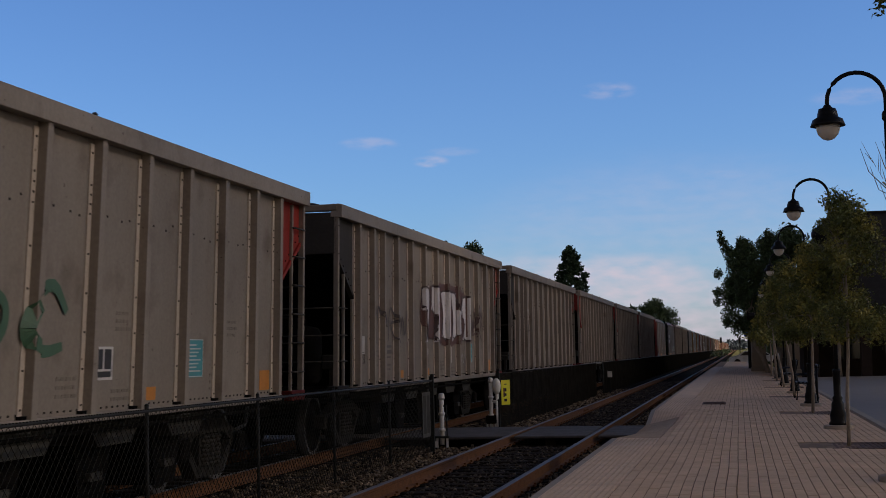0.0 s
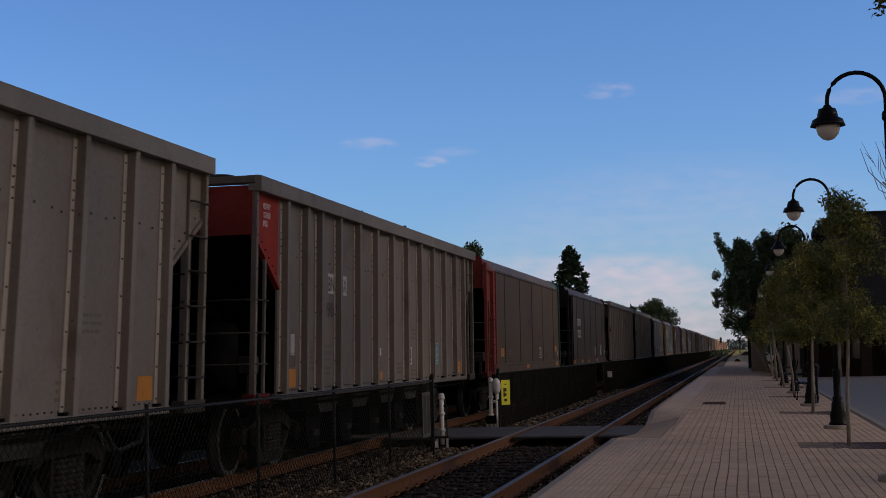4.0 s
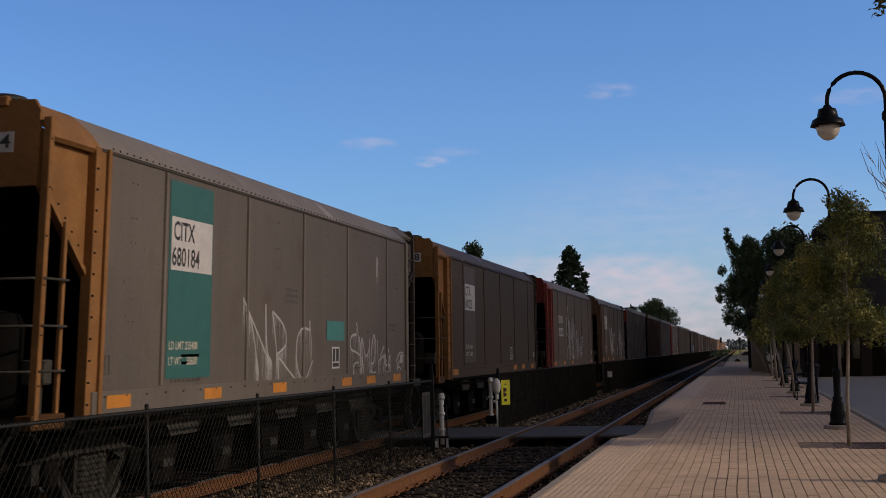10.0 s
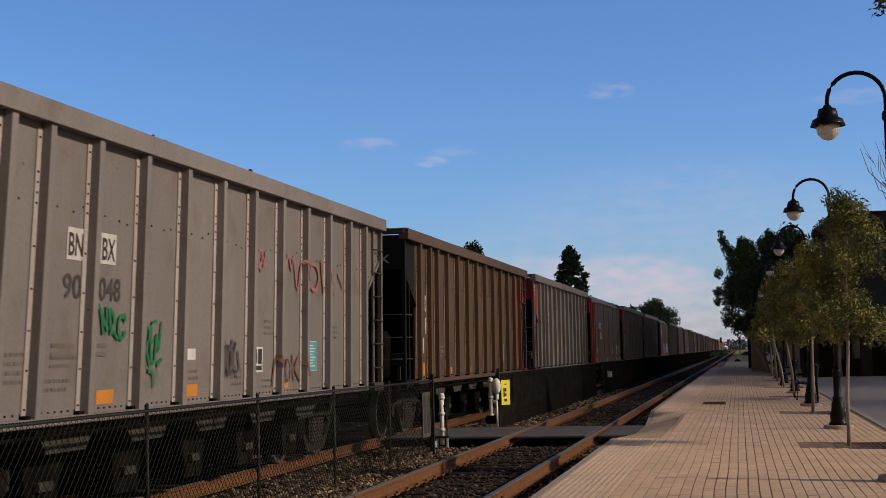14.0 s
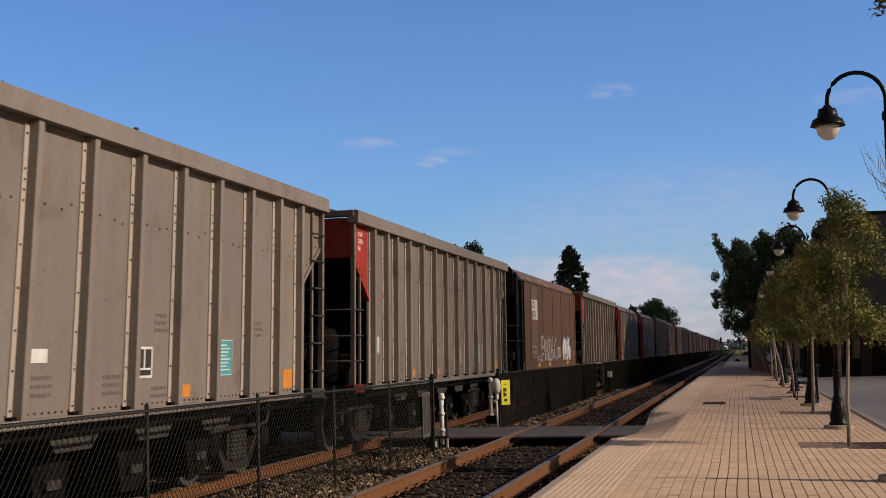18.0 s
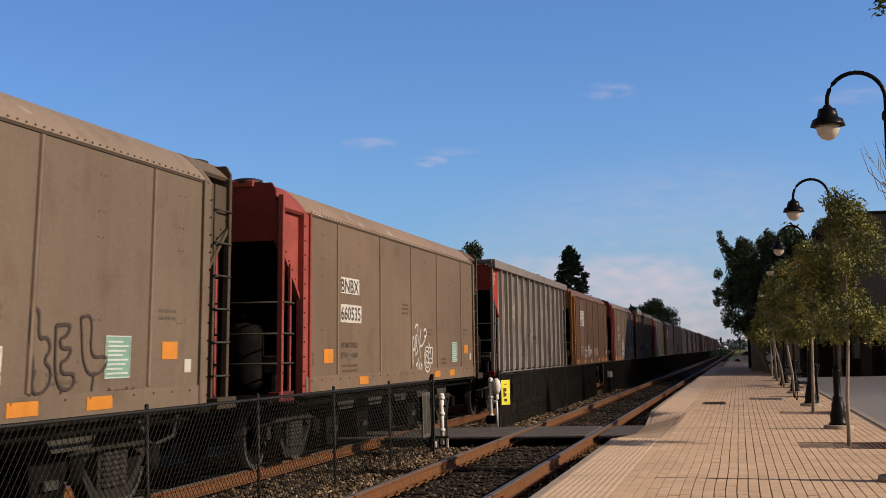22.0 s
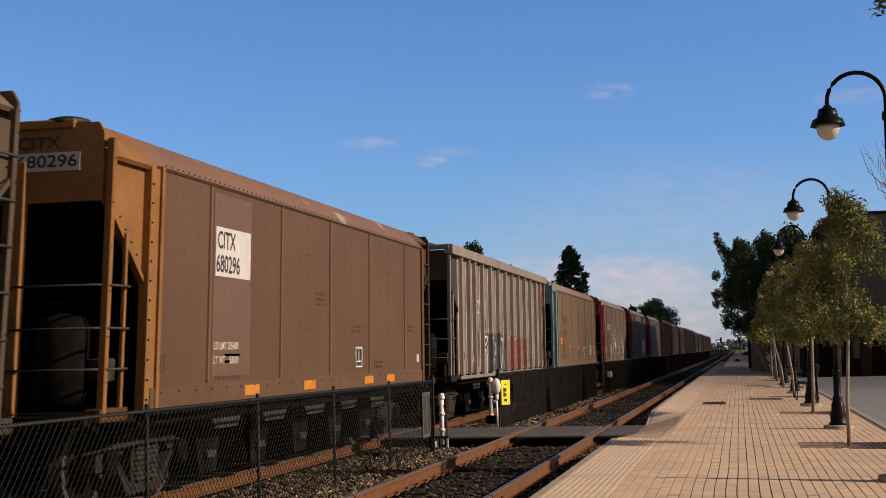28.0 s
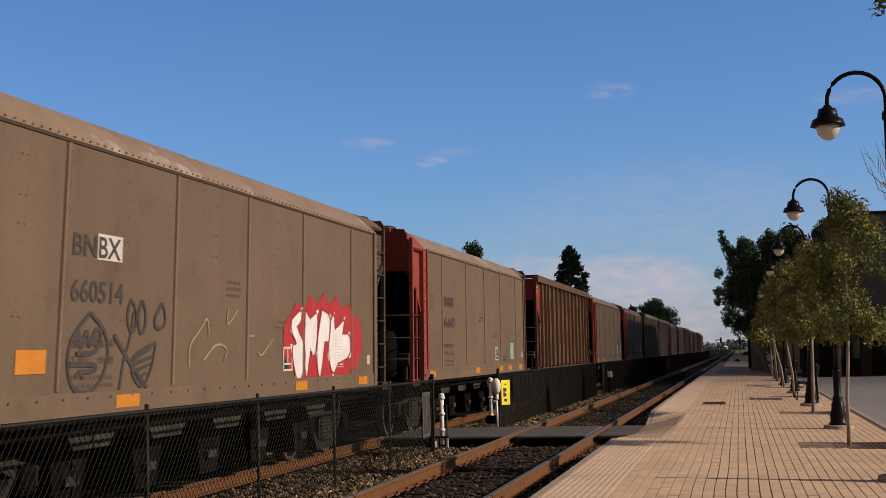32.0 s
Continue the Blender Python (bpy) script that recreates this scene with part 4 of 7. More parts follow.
def build_smooth():
    """Open-top coal hopper with smooth sides and rounded shoulders."""
    car = thing("coal_hopper", "", "freight car", pose(TRACK_C, 0, 0), group="coal train")
    top = 3.80
    arc = [(SIDE_B, 3.43), (SIDE_B - .045, 3.505), (SIDE_B - .13, 3.605), (SIDE_B - .23, 3.70), (SIDE_B - .33, 3.78), (SIDE_B - .38, top)]
    inner = [(x - .03, z - .03) for x, z in arc[::-1]]
    part("side_sheet", made(box, SIDE_B - .03, SIDE_B, -CAGE, CAGE, 1.0, 3.43), M_PAINT, car)
    far = bmesh.new()
    box(far, -SIDE_B, -SIDE_B + .03, -CAGE, CAGE, 1.0, 3.43)
    for y in SEAMS:
        box(far, -SIDE_B - .02, -SIDE_B, y - .03, y + .03, 1.2, 3.42)
    prism(far, [(-x, z) for x, z in arc] + [(-x, z) for x, z in inner], "y", -HALF, HALF)
    part("far_side", far, M_PAINT, car)
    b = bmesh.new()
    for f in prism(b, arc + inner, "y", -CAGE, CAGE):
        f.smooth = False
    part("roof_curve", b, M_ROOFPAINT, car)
    for s in (-1, 1):
        b = bmesh.new()
        if s < 0:
            prism(b, [(x + .004, z + .003) for x, z in arc] + inner, "y", *span(CAGE, 7.08, s))
        else:
            prism(b, [(x + .004, z + .003) for x, z in arc] + inner, "y", CAGE, CAGE + .14)
            prism(b, [(x + .004, z + .003) for x, z in arc[2:]] + inner[:4], "y", CAGE + .14, HALF + .05)
        part("end_chord", b, M_TRIM, car)
        part("end_chord", made(box, -1.2, 1.2, *span(7.05, 7.2, s), top - .09, top, bevel=.01), M_TRIM, car)
    b = bmesh.new()
    prism(b, [(SIDE_B, -.03), (SIDE_B + .014, -.026), (SIDE_B + .014, .026), (SIDE_B, .03)], "z", 1.24, 3.42)
    prism(b, [(SIDE_B, .03), (SIDE_B + .004, .03), (SIDE_B + .004, .052), (SIDE_B, .052)], "z", 1.24, 3.42, 1)
    prism(b, [(SIDE_B, -.05), (SIDE_B + .003, -.05), (SIDE_B + .003, -.032), (SIDE_B, -.032)], "z", 1.24, 3.42, 1)
    me = mesh_of("seam", b, M_SEAM, M_STAIN)
    for y in SEAMS:
        part("seam", me, None, car).location.y = y
    b = bmesh.new()
    box(b, SIDE_B + .0, SIDE_B + .018, -CAGE, CAGE, 1.0, 1.22, bevel=.004)
    part("side_sill", b, M_PAINT, car)
    b = bmesh.new()
    box(b, SIDE_B, SIDE_B + .012, -CAGE, CAGE, 3.425, 3.455)
    y = -5.9
    k = 0
    while y < 6.0:
        box(b, SIDE_B - .004, SIDE_B + .006, y - .009, y + .009, 3.472, 3.49)
        if k % 3 == 0:
            box(b, SIDE_B + .018, SIDE_B + .026, y - .01, y + .01, 1.16, 1.18)
        y += .155
        k += 1
    for a, c in zip((-CAGE,) + SEAMS, SEAMS + (CAGE,)):
        for q in (1.86, 2.62, 2.86, 3.2):
            for w in (-.05, .05):
                box(b, SIDE_B, SIDE_B + .003, (a + c) / 2 + w - .009, (a + c) / 2 + w + .009, q, q + .016, 1)
    tagged(part("bolts", b, (M_STAIN, M_STAIN), car), kind="stuff")
    part("walk_beam", made(box, 1.3, SIDE_B + .01, -CAGE, CAGE, .955, .985), M_GEAR, car)
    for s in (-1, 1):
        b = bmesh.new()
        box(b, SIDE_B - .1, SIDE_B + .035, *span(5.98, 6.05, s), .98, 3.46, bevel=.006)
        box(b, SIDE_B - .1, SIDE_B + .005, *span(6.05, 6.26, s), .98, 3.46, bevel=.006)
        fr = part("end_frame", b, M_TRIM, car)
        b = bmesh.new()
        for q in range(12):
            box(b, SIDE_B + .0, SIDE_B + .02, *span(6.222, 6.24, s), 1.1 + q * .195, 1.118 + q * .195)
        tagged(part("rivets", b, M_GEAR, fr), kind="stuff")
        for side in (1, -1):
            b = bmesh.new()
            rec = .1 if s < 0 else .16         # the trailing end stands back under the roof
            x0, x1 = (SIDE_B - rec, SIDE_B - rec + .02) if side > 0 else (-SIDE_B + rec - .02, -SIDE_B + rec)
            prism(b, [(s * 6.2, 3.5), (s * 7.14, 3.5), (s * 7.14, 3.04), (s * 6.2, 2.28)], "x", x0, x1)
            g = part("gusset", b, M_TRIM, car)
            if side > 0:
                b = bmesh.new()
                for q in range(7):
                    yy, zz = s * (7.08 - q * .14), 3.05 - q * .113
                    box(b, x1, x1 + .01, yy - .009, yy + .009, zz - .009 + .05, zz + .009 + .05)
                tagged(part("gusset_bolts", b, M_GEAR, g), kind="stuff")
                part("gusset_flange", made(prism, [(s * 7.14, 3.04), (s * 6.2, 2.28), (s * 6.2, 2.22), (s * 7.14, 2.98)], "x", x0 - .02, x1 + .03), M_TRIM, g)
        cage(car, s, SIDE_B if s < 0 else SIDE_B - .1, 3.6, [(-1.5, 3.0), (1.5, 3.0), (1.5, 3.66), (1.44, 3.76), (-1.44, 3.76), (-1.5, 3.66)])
        hatch(car, s, top - .01)
    build_gear(car)
    return car


RIBBED, SMOOTH = build_ribbed(), build_smooth()
LETTERS = {}


def lettering(text, height):
    """A mesh of a line of text in the built-in font, in the car's side plane: reads along +y seen from +x."""
    if (text, height) not in LETTERS:
        cu = bpy.data.curves.new("lettering", "FONT")
        cu.body, cu.size, cu.fill_mode, cu.extrude = text, height / .72, "FRONT", 0.0
        cu.offset = height * .022
        cu.resolution_u = 3
        ob = bpy.data.objects.new("lettering", cu)
        scene.collection.objects.link(ob)
        me = bpy.data.meshes.new_from_object(ob.evaluated_get(bpy.context.evaluated_depsgraph_get()))
        bpy.data.objects.remove(ob)
        me.materials.clear()
        me.materials.append(M_DECAL)
        LETTERS[(text, height)] = me
    return LETTERS[(text, height)]


ON_SIDE = Matrix(((0, 0, 1, 0), (1, 0, 0, 0), (0, 1, 0, 0), (0, 0, 0, 1)))


def words(car, text, y, z, height, colour, x, wide=None):
    ob = part("lettering", lettering(text, height), None, car)
    xs = [v.co.x for v in ob.data.vertices] or [0, 1]
    k = wide / (max(xs) - min(xs)) if wide else 1.0
    ob.matrix_local = Matrix.Translation((x, y - min(xs) * k, z)) @ ON_SIDE @ Matrix.Diagonal((k, 1, 1, 1))
    ob.color = (*colour, 1)
    return ob


def end_words(car, text, x, z, height, colour, y, wide):
    ob = part("lettering", lettering(text, height), None, car)
    xs = [v.co.x for v in ob.data.vertices]
    k = wide / (max(xs) - min(xs))
    ob.matrix_local = Matrix.Translation((x - min(xs) * k, y, z)) @ Matrix(((1, 0, 0, 0), (0, 0, -1, 0), (0, 1, 0, 0), (0, 0, 0, 1))) @ Matrix.Diagonal((k, 1, 1, 1))
    ob.color = (*colour, 1)


PATCHES = {}


def patch(car, name, y0, y1, z0, z1, colour, x, label=""):
    """A thin painted plate on the side."""
    key = (round(y1 - y0, 3), round(z1 - z0, 3))
    if key not in PATCHES:
        PATCHES[key] = mesh_of("patch", made(box, 0, .003, 0, key[0], 0, key[1]), M_DECAL)
    ob = part(name, PATCHES[key], None, car, label)
    ob.location, ob.color = (x, y0, z0), (*colour, 1)
    return ob


def frame_of(car, name, x, y, z, bars, colour):
    """A small painted frame or block of lines, one part."""
    key = (name, len(bars), bars[0])
    if key not in PATCHES:
        b = bmesh.new()
        for a0, a1, c0, c1 in bars:
            box(b, 0, .003, a0, a1, c0, c1)
        PATCHES[key] = mesh_of(name, b, M_DECAL)
    ob = part(name, PATCHES[key], None, car)
    ob.location, ob.color = (x, y, z), (*colour, 1)


def side_profile(kind, y):
    if kind == "smooth":
        return SIDE_B + .006
    d = min(abs(y - r) for r in RIBS)
    return SIDE_A + (.1 if d < .062 else .016 + max(0, (.074 - d) / .012) * .084 if d < .074 else .016)


GLYPHS = {
    "S": [[(.95, .85), (.6, 1), (.15, .85), (.1, .65), (.85, .4), (.9, .15), (.5, 0), (.05, .15)]],
    "M": [[(0, 0), (.15, 1), (.5, .35), (.85, 1), (1, 0)]],
    "K": [[(.1, 1), (.1, 0)], [(.9, 1), (.15, .45), (.95, 0)]],
    "A": [[(0, 0), (.5, 1), (1, 0)], [(.2, .35), (.8, .35)]],
    "E": [[(.9, .95), (.15, .9), (.1, .05), (.95, .1)], [(.15, .5), (.7, .55)]],
    "N": [[(0, 0), (.1, 1), (.85, .05), (.95, 1)]],
    "B": [[(.1, 0), (.1, 1), (.7, .95), (.75, .6), (.1, .5), (.85, .4), (.85, .05), (.1, 0)]],
    "C": [[(.95, .8), (.6, 1), (.15, .75), (.1, .3), (.5, 0), (.95, .2)]],
    "O": [[(.5, 1), (.1, .7), (.1, .3), (.5, 0), (.9, .3), (.9, .7), (.5, 1)]],
    "R": [[(.1, 0), (.1, 1), (.8, .9), (.8, .6), (.15, .5), (.95, 0)]],
    "D": [[(.1, 0), (.1, 1), (.8, .8), (.9, .3), (.1, 0)]],
    "W": [[(0, 1), (.25, 0), (.5, .7), (.75, 0), (1, 1)]],
    "@": [[(.5 + (.08 + .42 * k / 22) * math.cos(k * .75), .5 + (.08 + .42 * k / 22) * math.sin(k * .75)) for k in range(23)]],
}


def strokes(kind, text, y0, y1, z0, z1, width, seed, drips=0.0, offset=0.0, slant=.05):
    """Sprayed lines as thin ribbons that follow the side's surface."""
    rng = random.Random(seed)
    vs, fs = [], []
    n = len(text)
    cell = (y1 - y0) / n

    def ribbon(pts, w):
        fine = []
        for (a, b), (c, d) in zip(pts, pts[1:]):
            steps = max(2, int(math.hypot(c - a, d - b) / .035))
            fine += [(a + (c - a) * q / steps, b + (d - b) * q / steps) for q in range(steps)]
        fine.append(pts[-1])
        lift = offset + .00006 * len(fs) ** .5
        for q, (a, b) in enumerate(fine):
            c, d = fine[min(q + 1, len(fine) - 1)]
            e, f = fine[max(q - 1, 0)]
            ty, tz = c - e, d - f
            m = math.hypot(ty, tz) or 1
            taper = .55 + .45 * math.sin(math.pi * (q + .5) / len(fine))
            hw = w * taper * .5
            ny, nz = -tz / m * hw, ty / m * hw
            for sgn in (1, -1):
                yy = a + sgn * ny
                vs.append((side_profile(kind, yy) + lift + q * .00004, yy, b + sgn * nz))
            if q:
                k = len(vs)
                fs.append((k - 4, k - 3, k - 1, k - 2))

    for i, ch in enumerate(text):
        if ch == " ":
            continue
        for line in GLYPHS[ch]:
            pts = []
            for u, v in line:
                pts.append((y0 + cell * (i + .06 + .88 * u) + rng.uniform(-.03, .03) * cell + slant * v, z0 + (z1 - z0) * (v * rng.uniform(.72, 1.12) + rng.uniform(-.03, .05))))
            if len(pts) > 3:                       # round the corners
                for _ in range(2):
                    cut = [pts[0]]
                    for p, q in zip(pts, pts[1:]):
                        cut += [(p[0] * .75 + q[0] * .25, p[1] * .75 + q[1] * .25), (p[0] * .25 + q[0] * .75, p[1] * .25 + q[1] * .75)]
                    pts = cut + [pts[-1]]
            ribbon(pts, width * rng.uniform(.8, 1.2))
            for _ in range(int(drips * 22)):
                a, b = rng.choice(pts)
                ribbon([(a, b), (a + .01, b - (z1 - z0) * rng.uniform(.1, .6) * drips)], width * .22)
    return raw("graffiti", vs, fs, M_DECAL)


def blob(kind, y0, y1, z0, z1, seed, spikes, offset):
    """A sprayed cloud of colour with an uneven outline, as a fan of thin strips."""
    rng = random.Random(seed)
    vs, fs = [], []
    n = int((y1 - y0) / .04)
    for k in range(n + 1):
        u = k / n
        y = y0 + (y1 - y0) * u
        e = math.sin(math.pi * min(1, max(0, u))) ** .35
        mid = (z0 + z1) / 2
        hi = mid + (z1 - mid) * e * (1 - spikes * abs(math.sin(u * 19 + seed)) - rng.uniform(0, .05))
        lo = mid - (mid - z0) * e * (1 - spikes * abs(math.sin(u * 23 + 2 * seed)) - rng.uniform(0, .05))
        x = side_profile(kind, y) + offset
        vs += [(x, y, lo), (x, y, hi)]
        if k:
            i = 2 * k
            fs.append((i - 2, i, i + 1, i - 1))
    return raw("graffiti", vs, fs, M_DECAL)


def spray(car, kind, text, y0, y1, z0, z1, colour, width=.05, seed=1, drips=0.0, offset=.003, label="sprayed graffiti lettering"):
    ob = part("graffiti", strokes(kind, text, y0, y1, z0, z1, width, seed, drips, offset), None, car, label)
    ob.color = (*colour, 1)


SMOKE_TAG = (
    ((17, 76), (14, 100)), ((13, 79), (8, 80), (2, 75), (0, 65), (3, 53), (11, 51), (20, 45), (25, 35), (23, 19), (19, 8), (11, 7), (7, 14), (6, 25), (10, 33), (17, 32)), ((18, 77), (22, 61), (21, 49)),
    ((29, 3), (26, 27), (22, 75), (26, 71), (29, 45), (33, 42), (38, 55), (39, 82), (37, 27), (38, 13)),
    ((46, 80), (42, 57), (41, 32), (44, 29), (47, 31), (50, 57), (49, 77), (46, 80)), ((41, 32), (41, 18), (46, 12), (50, 15)))
SMOKE_END = (
    ((53, 71), (56, 5)), ((65, 60), (58, 40)), ((56, 34), (68, 47), (67, 26), (76, 25)), ((68, 47), (62, 6)), ((74, 57), (68, 27)), ((76, 45), (69, 7)),
    ((86, 32), (91, 48), (96, 49), (99, 44), (93, 36), (86, 19), (93, 22), (93, 17)))
NRC_TAG = (
    ((2, 100), (15, 78), (26, 18)), ((9, 88), (36, 40), (41, 30)), ((35, 96), (37, 40), (44, 30)), ((45, 88), (54, 18)), ((45, 88), (62, 72), (65, 50), (54, 40), (51, 39)), ((54, 35), (79, 4)),
    ((94, 80), (96, 55)), ((94, 68), (85, 72), (77, 58), (77, 28), (83, 8), (89, 5), (98, 30)))
NRC_SMALL = (
    ((45, 38), (36, 22), (41, 5), (48, 4), (54, 18), (50, 35), (45, 38)), ((44, 22), (47, 15), (44, 10), (41, 15)), ((24, 22), (32, 10)), ((32, 22), (24, 10)), ((57, 12), (60, 30), (64, 12), (67, 28), (73, 15)), ((73, 30), (79, 15)))
FACE_TAG = (
    ((57, 100), (13, 73), (0, 40), (17, 8), (53, 0), (84, 12), (100, 45), (92, 78), (57, 100)), ((17, 65), (29, 82), (37, 50), (49, 85), (57, 53), (69, 82), (84, 78), (76, 50), (25, 50)),
    ((10, 37), (76, 37), (73, 28), (33, 28)), ((25, 22), (37, 28), (45, 20)), ((20, 70), (80, 60)), ((22, 60), (78, 72)))
OVALS_TAG = (
    ((13, 100), (0, 83), (9, 65), (26, 63), (30, 87), (13, 100)), ((43, 100), (32, 80), (43, 59), (56, 72), (53, 91), (43, 100)), ((94, 98), (77, 83), (77, 68), (100, 70), (100, 87), (94, 98)),
    ((81, 52), (43, 43), (17, 31), (26, 13), (51, 0), (73, 20), (81, 52)), ((30, 35), (70, 45)), ((25, 28), (74, 36)), ((30, 20), (70, 28)), ((38, 12), (62, 18)), ((-40, 60), (5, 35), (64, 0)), ((-20, -13), (-4, 35), (13, 54), (21, 87)))
OLD_TAG = (((2, 0), (0, 35), (14, 59), (24, 88), (26, 47)), ((49, 100), (47, 65), (61, 100)), ((73, 53), (80, 53)), ((84, 24), (88, 12), (100, 47)), ((20, 10), (35, 40), (50, 30), (45, 8)))
SPIRAL_TAG = (
    ((8, 25), (5, 70), (13, 77), (17, 49)), ((3, 49), (19, 53)), ((21, 39), (22, 79), (34, 77), (25, 60), (36, 49), (25, 42)), ((19, 89), (28, 98), (39, 96), (34, 84), (51, 37)), ((54, 91), (44, 60), (57, 56), (77, 75)),
    ((68, 86), (74, 91), (81, 86), (79, 77), (68, 75)), ((25, 21), (34, 30), (36, 14)), ((39, 35), (48, 11), (47, 0)), ((51, 25), (60, 21), (51, 14)))
BLOCK_LETTERS = (
    ((5, 83), (23, 98), (21, 78), (13, 74), (28, 52), (28, 22), (15, 0), (3, 52), (15, 52), (3, 67)), ((28, 96), (36, 83), (49, 98), (46, 43), (40, 35), (37, 48), (30, 0), (26, 43)),
    ((54, 98), (69, 91), (66, 52), (59, 57), (56, 26), (51, 2), (45, 43)), ((67, 83), (74, 96), (74, 70), (90, 91), (85, 65), (96, 70), (98, 35), (79, 28), (72, 9), (64, 35)))


# drawn letters, along and up the side in metres
TALL_TAG = (
    ((-2.29, 2.68), (-2.26, 2.51), (-2.18, 2.42)),
    ((-2.29, 2.68), (-2.37, 2.43)),
    ((-1.72, 2.01), (-1.94, 2.21), (-2.18, 2.29), (-2.45, 2.23), (-2.55, 2.04), (-2.41, 1.9), (-2.1, 1.81), (-1.72, 1.64), (-1.66, 1.4), (-1.77, 1.13), (-2.05, 1.04), (-2.33, 1.11), (-2.49, 1.26), (-2.5, 1.45), (-2.33, 1.56), (-2.18, 1.54)))
TALL_END = (
    ((-1.55, 2.34), (-1.5, 1.91), (-1.36, 1.24)),
    ((-1.55, 2.32), (-1.39, 1.91), (-1.2, 1.76), (-1.01, 1.96), (-0.79, 2.33), (-0.84, 2.04), (-0.95, 1.8)),
    ((-0.68, 2.03), (-0.84, 1.84), (-0.84, 1.31), (-0.62, 1.13), (-0.46, 1.18), (-0.46, 1.89), (-0.68, 2.03)),
    ((-0.33, 2.53), (-0.4, 1.81), (-0.4, 1.22)),
    ((0.33, 2.31), (0.09, 1.94), (-0.3, 1.66)),
    ((-0.3, 1.64), (0.09, 1.75)),
    ((0.95, 2.25), (0.36, 1.94), (0.19, 1.56), (0.25, 1.17), (0.64, 1.04), (1.06, 1.16), (1.41, 1.51), (1.45, 1.78), (1.27, 1.86), (0.85, 1.55), (0.71, 1.12)))
FOUR_TWO = (
    ((2.81, 2.45), (2.42, 2.02), (2.37, 1.88), (3.35, 1.88)),
    ((3.3, 2.18), (3.04, 1.93), (2.47, 1.27)),
    ((3.04, 2.03), (3.39, 2.13), (3.65, 2.09), (3.56, 1.79), (2.95, 1.46), (2.86, 1.27)))
WHITE_PIECE = (
    ((-3.33, 1.78), (-3.22, 1.79), (-3.01, 1.86), (-2.74, 1.88), (-2.63, 1.83), (-2.84, 1.71), (-3.17, 1.63), (-3.3, 1.57)),
    ((-3.2, 1.55), (-3.01, 1.58), (-2.84, 1.54), (-2.87, 1.47), (-2.95, 1.06)),
    ((-3.2, 1.55), (-3.25, 1.06)),
    ((-2.68, 1.66), (-2.63, 1.49), (-2.74, 1.39), (-2.74, 1.04)),
    ((-2.41, 1.84), (-2.29, 1.86), (-2.08, 1.78), (-2.29, 1.41), (-2.32, 1.65)),
    ((-2.35, 1.28), (-2.2, 1.29), (-2.14, 1.11), (-2.29, 1.05), (-2.35, 1.28)))
WHITE_END = (
    ((-1.19, 1.97), (-1.08, 1.91), (-1.12, 1.79), (-0.94, 1.76), (-0.52, 1.89), (-0.49, 1.52), (-0.73, 1.08), (-0.98, 1.29), (-0.84, 1.53), (-1.19, 1.53), (-0.98, 1.65), (-1.12, 1.79)),
    ((-1.33, 1.65), (-1.36, 1.45), (-1.26, 1.07), (-1.08, 1.18), (-0.87, 1.05), (-1.05, 1.41)),
    ((-1.57, 1.73), (-1.66, 1.59), (-1.63, 1.44), (-1.52, 1.48), (-1.52, 1.7)))
WHITE_SMALL = (
    ((-2.29, 1.34), (-2.23, 1.41), (-2.14, 1.43), (-1.99, 1.54), (-1.93, 1.47), (-1.78, 1.56), (-1.81, 1.48)),
    ((-1.88, 1.81), (-1.82, 1.76), (-1.88, 1.69), (-1.93, 1.76), (-1.88, 1.81)),
    ((-2.08, 1.13), (-2.04, 1.17), (-1.99, 1.12), (-2.06, 1.09), (-2.08, 1.13)),
    ((-1.93, 1.21), (-1.89, 1.24), (-1.85, 1.2), (-1.91, 1.17), (-1.93, 1.21)),
    ((-1.81, 1.3), (-1.76, 1.37), (-1.71, 1.33), (-1.77, 1.26), (-1.81, 1.3)),
    ((-0.73, 1.41), (-0.85, 1.36), (-0.75, 1.31), (-0.84, 1.26)),
    ((-0.78, 1.44), (-0.81, 1.21)))
PINK_PIECE = (
    ((0.25, 1.08), (0.31, 1.84), (0.46, 1.92), (0.6, 1.88), (0.54, 1.38)),
    ((0.98, 1.87), (1.32, 1.84), (1.66, 1.86), (1.37, 1.82), (1.32, 1.65)),
    ((0.98, 1.87), (0.88, 1.65), (0.98, 1.38), (1.47, 1.33), (1.61, 1.54), (1.37, 1.68)),
    ((0.88, 1.24), (1.47, 1.23), (1.07, 1.1), (1.37, 1.11)),
    ((1.97, 1.83), (2.29, 1.87), (2.18, 1.74), (2.66, 1.74), (2.29, 1.54), (2.66, 1.5), (2.39, 1.24), (1.97, 1.36), (2.23, 1.5)),
    ((1.91, 1.13), (2.18, 1.32), (2.34, 1.09)),
    ((3.02, 1.3), (3.02, 1.84), (3.3, 1.71), (3.61, 1.83), (3.73, 1.65), (3.54, 1.25), (3.42, 1.41)))
BUBBLE_TAG = (
    ((2, 92), (14, 96), (14, 62), (26, 66), (32, 52), (22, 40), (34, 30), (30, 8), (8, 2), (10, 40), (2, 55), (2, 92)), ((36, 78), (56, 80), (50, 66), (42, 64), (44, 52), (58, 54), (52, 40), (44, 38), (46, 24), (62, 26), (60, 6), (38, 10), (36, 78)),
    ((66, 88), (80, 92), (78, 40), (98, 46), (94, 24), (72, 22), (66, 88)), ((12, 30), (6, 0)), ((48, 10), (44, -8)), ((84, 26), (82, 4)))


